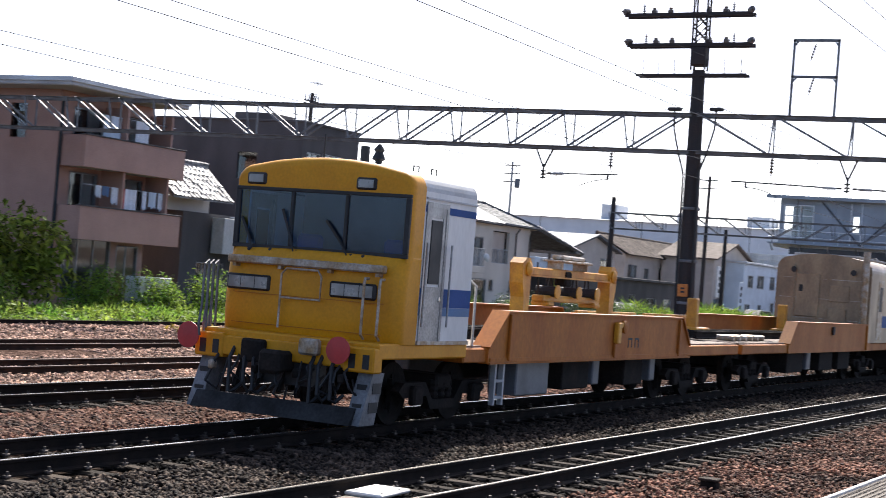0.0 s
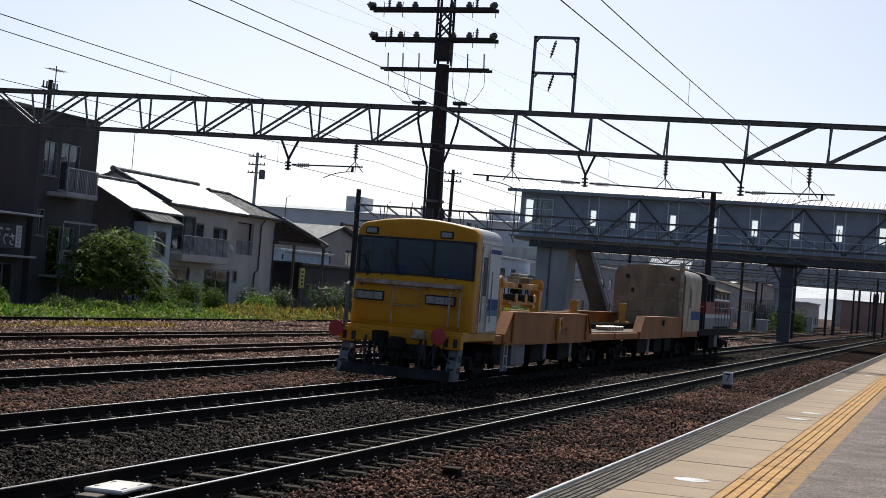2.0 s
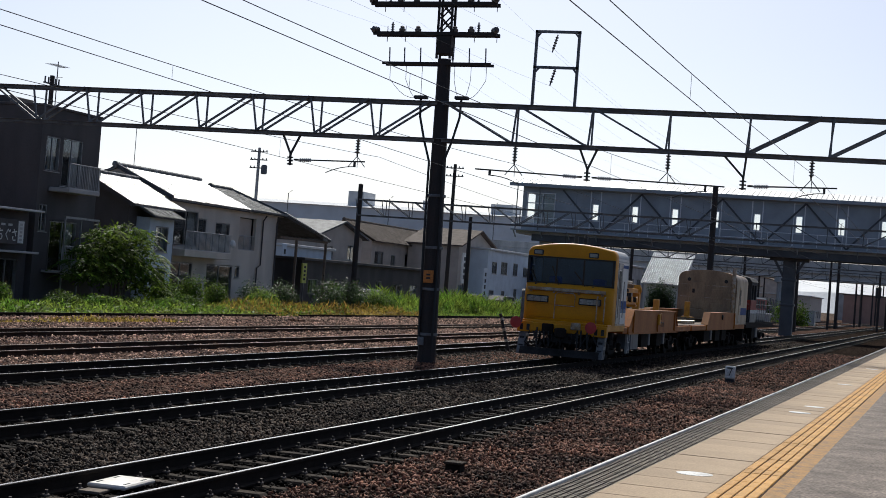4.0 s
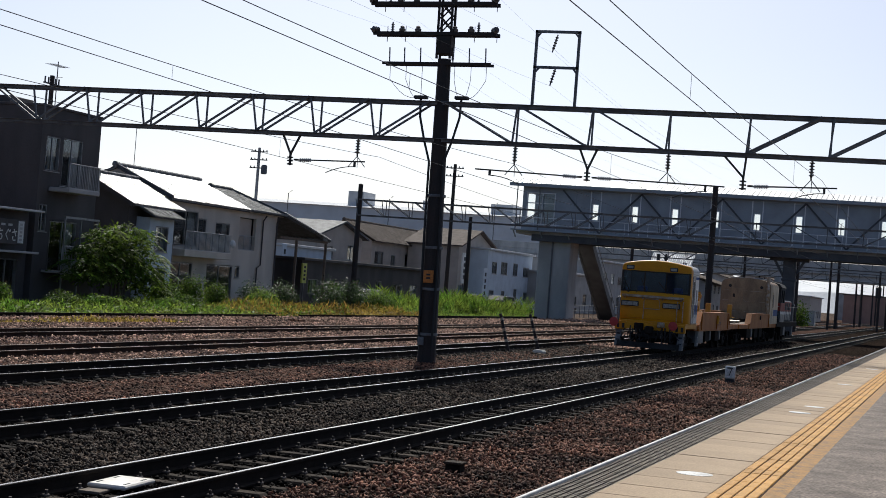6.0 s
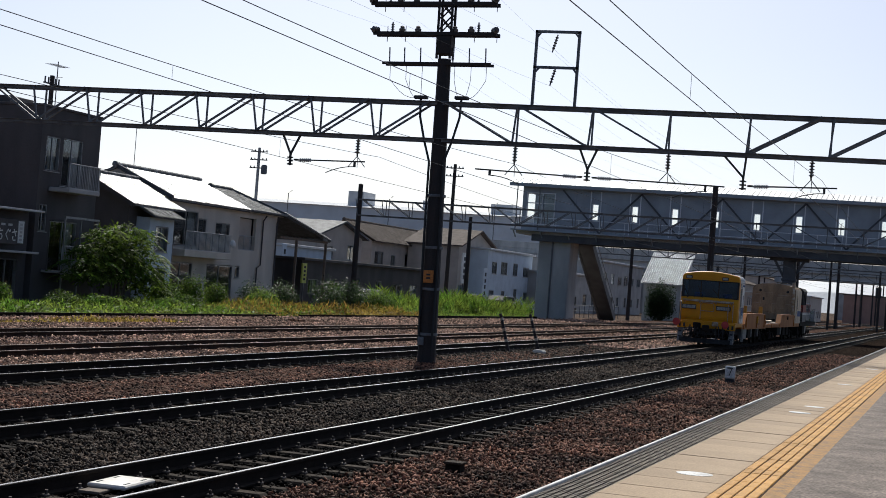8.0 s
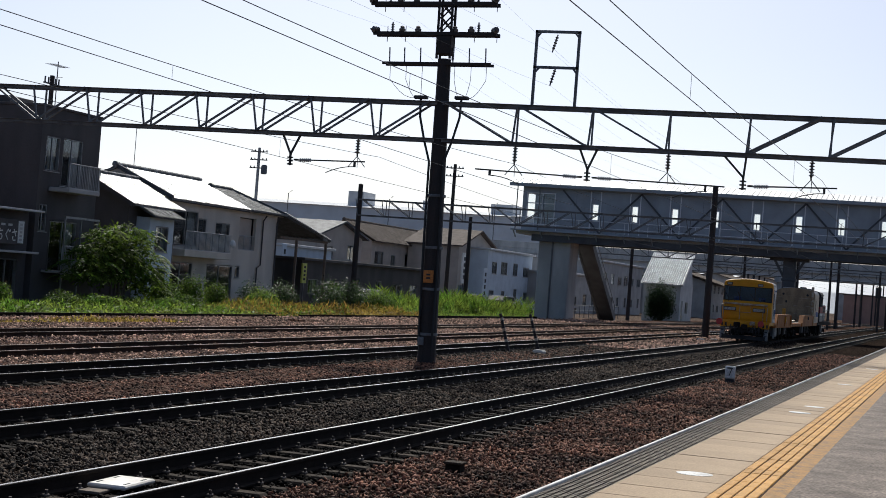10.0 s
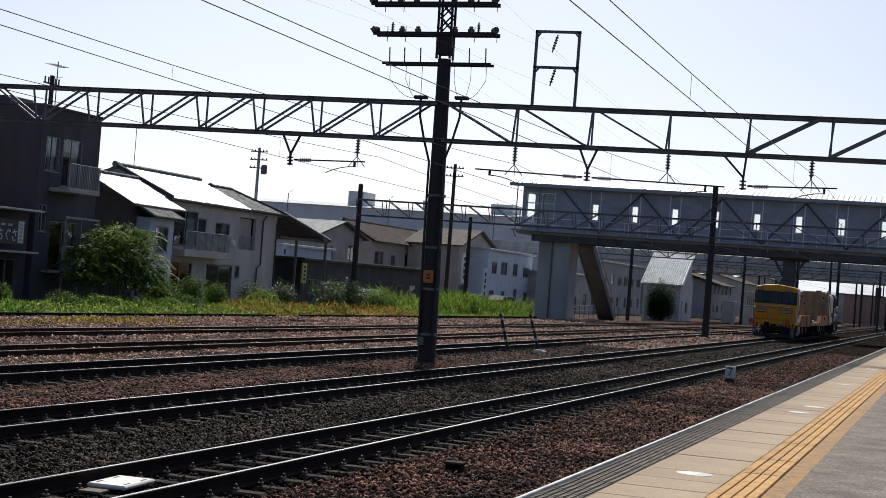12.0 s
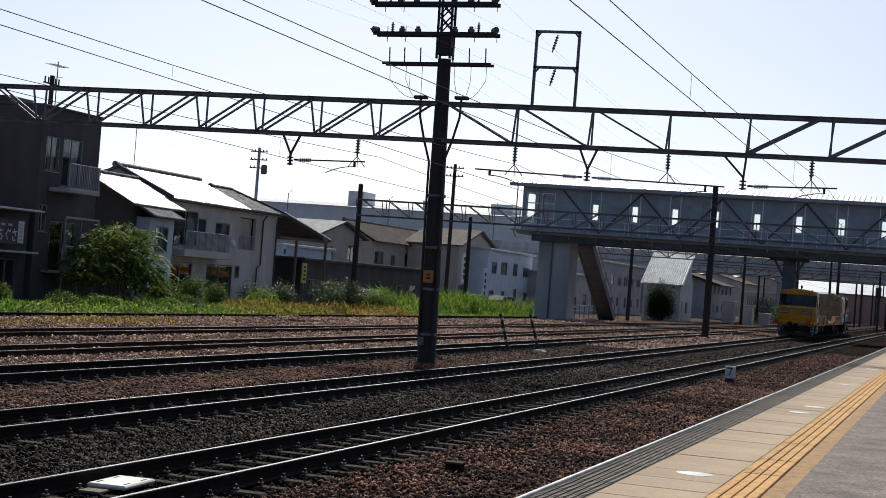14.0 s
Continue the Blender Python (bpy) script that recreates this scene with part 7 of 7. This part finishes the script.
    plain_pole("utility_pole", 134, 61.5, 13.4, 0.17, "concrete utility pole with crossarms and a transformer", 3, "concrete")
    tr = thing("pole_transformer", (134, 61.2, GROUND + 11.0), "grey can transformer on a utility pole", "transformer")
    part("can", Geo().lathe((0, -0.3, 0), [(0.25, 0), (0.28, 0.05), (0.28, 0.75), (0.2, 0.85)], 12), M["locogrey"], tr)
    plain_pole("yard_pole", 132, 40.2, 8.2, 0.2, "dark steel pole in the weeds")
    plain_pole("yard_pole", 140, 44.5, 13.3, 0.2, "utility pole with crossarms and a transformer", 2)
    plain_pole("yard_pole", 157, 30.8, 7.4, 0.2, "dark steel pole by the footbridge stair")
    rnd = random.Random(5)
    for k in range(16):
        x = 175 + 14 * k + rnd.uniform(-3, 3)
        plain_pole("yard_pole", x, rnd.choice((9.6, 14.8, 22.0, 27.0, 32.0)), rnd.uniform(7.5, 9.5), 0.17, "dark steel pole far along the yard")
    blocks = ((236, 34, 22, 5.0, "greywall"), (285, 24, 26, 4.6, "tanwall"), (268, 47, 26, 6.5, "tanwall"), (342, 10, 24, 6.0, "brown"), (318, 40, 30, 6.5, "greywall"), (400, 0, 36, 6.5, "brown"),
              (372, 62, 40, 9.0, "tanwall"), (470, 20, 40, 7.5, "greywall"), (250, 66, 24, 7.5, "greywall"), (215, 54, 20, 6.5, "tanwall"), (205, 68, 22, 7.2, "greywall"), (300, 90, 30, 8.5, "tanwall"), (430, 45, 40, 9.0, "tanwall"))
    for k, (x, y, w, h, m) in enumerate(blocks):
        far_house("town_block", x, y, w, 12, h, 0.0 if k % 2 else 1.8, m, "roofmetal" if k % 4 == 1 else "browntile", "distant town block beyond the yard", 3, False, "distant town blocks")
    # steel rack and fence in the yard beyond the bridge
    for x, y in ((186, 22.6), (196, 22.4), (206, 22.2)):
        r = thing("storage_rack", (x, y, GROUND), "grey steel storage rack in the yard", "rack", "yard racks")
        for k in range(5):
            part("post", Geo().box(1.9 * k, 0, 0, 1.9 * k + 0.1, 0.1, 3.4), M["galv"], r)
        for z in (1.2, 2.3, 3.4):
            part("beam", Geo().box(0, 0.02, z, 7.7, 0.08, z + 0.09), M["galv"], r)
    for k, (x, y, w, h) in enumerate(((181, 21.6, 3.0, 2.3), (192, 20.8, 2.2, 1.5), (176, 23.0, 2.4, 2.6), (228, 18.5, 3.0, 2.2))):
        hut = thing("relay_hut", (x, y, GROUND), "small pale equipment cabinet in the yard", "cabinet", "yard cabinets")
        part("body", Geo().box(0, 0, 0, w, 1.2, h, 0.04), M["greywall"], hut)
        part("door", Geo().box(0.3, -0.03, 0.2, w - 0.3, -0.003, h - 0.2, 0.01), M["alu"], hut)
        part("roof", Geo().box(-0.12, -0.12, h, w + 0.12, 1.3, h + 0.1, 0.02), M["roofmetal"], hut)
    op = building("road_overpass", 232, -40, "grey concrete road overpass far along the yard", "overpass")
    part("deck", Geo().box(0, 0, 7.6, 11, 150, 8.3, 0.05), M["concrete"], op)
    for x in (0.0, 10.6):
        part("parapet", Geo().box(x, 0, 8.3, x + 0.4, 150, 9.3, 0.04), M["concrete"], op)
    for k in range(5):
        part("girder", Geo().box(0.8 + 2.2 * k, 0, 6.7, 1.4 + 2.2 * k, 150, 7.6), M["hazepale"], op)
    for k in range(8):
        part("pier_cap", Geo().box(0.6, 6 + 19.0 * k, 6.0, 10.4, 7.8 + 19.0 * k, 6.7, 0.05), M["concrete"], op)
        for x in (1.6, 8.2):
            part("pier", Geo().lathe((x, 6.9 + 19.0 * k, 0), [(0.6, 0), (0.6, 6.0)], 14), M["concrete"], op)
    for k in range(9):
        part("lamp_post", Geo().path([(0.2, 5 + 17 * k, 9.3), (0.2, 5 + 17 * k, 14.5), (1.6, 5 + 17 * k, 15.0)], 0.07, 6), M["galv"], op)
    # curving siding far along the yard
    side = thing("curved_siding", (0, 0, 0), "curved siding bending away at the far end", "railway track", "", "structure")
    for off in (-0.566, 0.566):
        pts = []
        for k in range(24):
            u = k / 23
            pts.append((150 + 150 * u, 6.2 + off + 10.0 * u * u - 2.5 * math.sin(3.1 * u), -0.06))
        part("rail", Geo().path(pts, 0.05, 4), M["railside"], side)
    sg = thing("colour_signal", (226, 10.0, GROUND), "dark colour light signal on a post", "signal")
    part("post", Geo().tube((0, 0, 0), (0, 0, 5.2), 0.09, 8), M["steel"], sg)
    part("head", Geo().lathe((0, 0, 4.6), [(0.1, 0), (0.4, 0.1), (0.4, 1.5), (0.15, 1.65)], 12), M["black"], sg)
    # the long grey hall and the low hill far behind, haze put in as pale colour
    h = building("distant_hall", 400, 100, "long hazy grey factory hall on the skyline")
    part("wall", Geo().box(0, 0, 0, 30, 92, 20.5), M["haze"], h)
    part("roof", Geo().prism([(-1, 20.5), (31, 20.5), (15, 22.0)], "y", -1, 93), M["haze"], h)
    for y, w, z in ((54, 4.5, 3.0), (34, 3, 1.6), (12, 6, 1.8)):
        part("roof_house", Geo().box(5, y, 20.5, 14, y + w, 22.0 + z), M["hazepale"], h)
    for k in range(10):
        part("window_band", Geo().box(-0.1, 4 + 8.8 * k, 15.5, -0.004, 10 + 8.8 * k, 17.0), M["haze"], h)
    rng = np.random.default_rng(4)
    g = Geo()
    n = 60
    for k in range(n + 1):
        y = -900 + 2400 * k / n
        top = 22 + 9 * math.sin(k * 0.5) + 6 * math.sin(k * 1.3 + 1) + rng.uniform(0, 3)
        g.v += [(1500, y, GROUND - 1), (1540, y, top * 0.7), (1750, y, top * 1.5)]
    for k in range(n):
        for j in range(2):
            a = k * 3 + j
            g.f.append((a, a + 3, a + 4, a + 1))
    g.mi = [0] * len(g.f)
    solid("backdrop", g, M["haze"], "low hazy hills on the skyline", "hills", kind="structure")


# ---- platform surface, stones, small things ----
def platform_pieces(p):
    h = 0.95
    z = h - 0.03
    slab_me = mesh_of("slab", Geo().box(0.004, 0, 0, 0.596, 0.62, 0.03, 0.004), M["slab"])
    edge = Geo().box(0.004, 0, 0, 0.596, 0.29, 0.022, 0.004)
    for k in range(6):
        for j in range(8):
            edge.box(0.012 + 0.074 * j, 0.016 + 0.046 * k, 0.02, 0.06 + 0.074 * j, 0.042 + 0.046 * k, 0.03)
    edge_me = mesh_of("edge_slab", edge, M["ribbed"])
    tac = Geo().box(0.002, 0, 0, 0.298, 0.298, 0.026, 0.003)
    tac.cur = 1
    for k in range(4):
        tac.box(0.003, 0.006 + 0.074 * k, 0.024, 0.297, 0.070 + 0.074 * k, 0.035, 0.004)
    tac_me = mesh_of("tactile_tile", tac, [M["groove"], M["tactile"]])
    rng = random.Random(3)
    for k in range(177):
        x = -4.0 + 0.6 * k
        for me, y, name in ((edge_me, 2.04, "edge_slab"), (slab_me, 1.415, "slab")):
            o = new(name, me)
            o.parent = p
            o.location = (x, y, z + rng.uniform(-0.002, 0.002))
    for k in range(300):
        o = new("tactile_tile", tac_me)
        o.parent = p
        o.location = (-4.0 + 0.3 * k, 1.115, z + rng.uniform(-0.002, 0.002))
    rest = Geo()
    rest.box(102.2, 1.415, z, 210, 2.33, h)
    part("far_slabs", rest, M["slab"], p, kind="stuff")
    rest = Geo()
    rest.box(86.0, 1.115, z, 210, 1.413, h)
    part("far_tactile", rest, M["tactile"], p, kind="stuff")
    kerb = Geo()
    kerb.box(-30, 0.965, h - 0.09, 210, 1.112, h - 0.004, 0.004)
    part("kerb_strip", kerb, M["fadedyellow"], p)
    for x, y, a in ((11.45, 1.68, 0.13), (19.4, 1.66, 0.13), (20.8, 1.6, 0.13), (28.0, 1.68, 0.13), (37.0, 1.66, 0.13)):
        o = part("painted_mark", Geo().lathe((0, 0, 0), [(a, 0), (a, 0.003)], 24), M["whiteline"], p, "white painted queue mark")
        o.location = (x, y, h + 0.001)


STONE = [(0.1, 0.0, 0.66), (0.95, 0.1, 0.08), (0.15, 0.9, -0.1), (-0.9, 0.2, 0.12), (-0.15, -0.92, 0.0), (0.0, 0.05, -0.62)]
STONE_F = [(0, 1, 2), (0, 2, 3), (0, 3, 4), (0, 4, 1), (5, 2, 1), (5, 3, 2), (5, 4, 3), (5, 1, 4)]


def stones(name, x0, x1, y0, y1, count, r0, r1, z, m, label, seed, skip=()):
    """Loose ballast: many small angular stones, each turned and sized by chance."""
    rng = np.random.default_rng(seed)
    x = x0 + (x1 - x0) * rng.random(count) ** 1.5
    y = rng.uniform(y0, y1, count)
    keep = np.ones(count, bool)
    for a, b in skip:
        keep &= ~((y > a) & (y < b))
    x, y = x[keep], y[keep]
    n = len(x)
    s = rng.uniform(r0 * 0.7, r1, n) * (1 + 0.006 * (x - x0))
    q = rng.normal(size=(n, 4))
    q /= np.linalg.norm(q, axis=1)[:, None]
    w, i, j, k = q.T
    R = np.stack([1 - 2 * (j * j + k * k), 2 * (i * j - k * w), 2 * (i * k + j * w), 2 * (i * j + k * w), 1 - 2 * (i * i + k * k), 2 * (j * k - i * w),
                  2 * (i * k - j * w), 2 * (j * k + i * w), 1 - 2 * (i * i + j * j)], 1).reshape(n, 3, 3)
    base = np.array(STONE)[None] * (1 + rng.normal(size=(n, 6, 3)) * 0.17) * np.stack([np.ones(n), rng.uniform(0.6, 1, n), rng.uniform(0.5, 0.9, n)], 1)[:, None]
    v = np.einsum("nab,nvb->nva", R, base) * s[:, None, None]
    v += np.stack([x, y, z + s * rng.uniform(-0.2, 0.7, n)], 1)[:, None]
    f = np.array(STONE_F)[None] + (np.arange(n) * 6)[:, None, None]
    me = bpy.data.meshes.new(name)
    nf = n * len(STONE_F)
    me.vertices.add(n * 6)
    me.vertices.foreach_set("co", v.astype(np.float32).ravel())
    me.loops.add(nf * 3)
    me.loops.foreach_set("vertex_index", f.astype(np.int32).ravel())
    me.polygons.add(nf)
    me.polygons.foreach_set("loop_start", np.arange(0, nf * 3, 3, dtype=np.int32))
    me.materials.append(M[m])
    me.update(calc_edges=True)
    me.validate()
    return tagged(new(name, me), label, "ballast", kind="stuff")


def small_things():
    # trough lid between the rails, on a plank
    t = thing("trough_lid", (14.62, 7.95, -0.17), "white plastic lid lying between the rails", "lid")
    t.rotation_euler.z = radians(4)
    part("lid", Geo().box(-0.37, -0.21, 0.03, 0.37, 0.21, 0.075, 0.015), M["slabwhite"], t)
    for x in (-0.2, 0.2):
        for y in (-0.15, 0.15):
            part("slot", Geo().box(x - 0.06, y - 0.012, 0.0752, x + 0.06, y + 0.012, 0.0775), M["dark"], t)
    part("plank", Geo().box(-0.62, -0.05, 0.0, -0.1, 0.18, 0.03, 0.006), M["wood"], t, "brown plank end")
    m = thing("distance_marker", (48.4, 6.26, GROUND), "small white marker post with a black 7", "marker")
    part("post", Geo().box(-0.09, -0.14, 0, 0.09, 0.14, 0.24, 0.02), M["dark"], m)
    part("plate", Geo().box(-0.08, -0.15, 0.24, 0.08, 0.15, 0.62, 0.03), M["signwhite"], m)
    g = Geo()
    g.box(-0.09, -0.08, 0.54, -0.082, 0.08, 0.58)
    g.bar((-0.086, -0.06, 0.56), (-0.086, 0.02, 0.32), 0.04, 0.02)
    part("numeral", g, M["dark"], m)
    b = thing("cable_box", (19.4, 5.87, GROUND + 0.05), "small rusty brown box in the ballast", "box")
    part("box", Geo().box(-0.1, -0.1, 0, 0.1, 0.1, 0.16, 0.015), M["railside"], b)
    part("lid", Geo().box(-0.12, -0.12, 0.16, 0.12, 0.12, 0.19, 0.008), M["sleeper"], b)
    for x, y, lean in ((56.0, 15.2, 15), (60.0, 15.1, 16)):
        s = thing("leaning_stake", (x, y, GROUND), "dark leaning stake with pale bands", "stake", "leaning stakes")
        part("post", Geo().box(-0.05, -0.05, -0.1, 0.05, 0.05, 1.55, 0.01), M["rustpole"], s)
        for z in (0.5, 0.9, 1.3):
            part("band", Geo().box(-0.055, -0.055, z, 0.055, 0.055, z + 0.1), M["weathered"], s)
        s.rotation_euler.x = radians(-lean - 2)
    for x, y in ((57.2, 14.4), (96.0, 14.3), (98.5, 13.9)):
        solid("concrete_lump", Geo().box(x - 0.3, y - 0.2, GROUND, x + 0.3, y + 0.2, GROUND + 0.25, 0.06), M["concrete"], "pale broken concrete block in the ballast", "block", "concrete blocks")


def disused_rails():
    for x0, x1 in ((20, 75), (78, 135)):
        g = Geo()
        g.prism([(u + 32.8, w - 0.165) for u, w in RAIL], "x", x0, x1)
        solid("disused_rail", g, M["railside"], "rusty disused rail at the weed edge", "rail", "disused rails", "structure")


# ---- build ----
ground_sheet()
disused_rails()
overhead()
footbridge()
apartment()
shop()
dark_house()
cream_house()
neighbourhood()
plants()
front_car = maintenance_car()
second_car = trailer_car()
loco = locomotive()
small_things()
# loose stones: grey beside the running lines, rusty elsewhere
bands = [(y + d - 0.06, y + d + 0.06) for y in TRACKS for d in (-0.566, 0.566)]
stones("near_ballast", 8.5, 46, 2.6, 6.75, 46000, 0.025, 0.05, GROUND + 0.1, "stone", "rusty brown crushed stone ballast", 31)
stones("near_ballast", 40, 90, 2.6, 6.75, 15000, 0.035, 0.06, GROUND + 0.1, "stone", "rusty brown crushed stone ballast", 36)
stones("near_ballast", 11, 50, 8.3, 10.6, 27000, 0.025, 0.052, GROUND + 0.11, "greystone", "brown grey crushed stone ballast", 32, bands)
for n, yc in enumerate(TRACKS[:3]):
    stones("track_ballast", 11 + 3 * n, 60, yc - 0.95, yc + 0.62, 17000, 0.022, 0.044, GROUND + 0.115, "oilstone", "oily dark ballast between the rails", 40 + n, bands)
stones("near_ballast", 13, 55, 12.1, 15.2, 30000, 0.026, 0.05, GROUND + 0.1, "stone", "rusty brown crushed stone ballast", 33, bands)
stones("yard_ballast", 20, 75, 17.3, 22.0, 34000, 0.03, 0.06, GROUND + 0.16, "yardstone", "rusty brown crushed stone ballast", 34, bands)
stones("far_ballast", 70, 135, 12.2, 30.0, 40000, 0.06, 0.1, GROUND + 0.12, "yardstone", "rusty brown crushed stone ballast", 37, bands)
stones("far_ballast", 46, 110, 8.3, 15.2, 26000, 0.045, 0.075, GROUND + 0.09, "greystone", "grey crushed stone ballast", 38, bands)
stones("yard_ballast", 28, 85, 22.0, 27.6, 22000, 0.035, 0.065, GROUND + 0.17, "yardstone", "rusty brown crushed stone ballast", 35, bands)
stones("yard_ballast", 28, 95, 27.6, 33.0, 26000, 0.035, 0.07, GROUND + 0.0, "yardstone", "rusty brown crushed stone ballast", 39)
for i, y in enumerate(TRACKS):
    rail_track(y, -6.0, 330.0, i < 3, 110 if i < 3 else 60)
platform_pieces(platform_body())


def motions():
    """The train runs away along the second track at a steady pace; its wheels roll."""
    stops = [(0, 18.92), (1, 26.47), (2, 34.0), (3, 41.5), (4, 49.07), (5, 56.6), (6, 64.15), (7, 71.75), (8, 79.35), (9, 86.95), (10, 94.5), (11, 102.2), (12, 110.0), (13, 118.0), (14, 126.0)]
    for car, back in ((front_car, 0.0), (second_car, 16.3), (loco, 33.9)):
        walk(car, [(t, pose(x + back, 11.52, 0)) for t, x in stops])
    # one row for each 80 degrees or so of roll
    ts = [s[0] for s in stops]
    xs = [s[1] for s in stops]
    rows = []
    steps = 190
    for k in range(steps + 1):
        t = 14.0 * k / steps
        rows.append((t, (np.interp(t, ts, xs) - xs[0]) / 0.43))
    for w, a in WHEELS:
        walk(w, [(t, Matrix.Translation((a, 0, 0.43)) @ Matrix.Rotation(ang, 4, "Y")) for t, ang in rows])


motions()
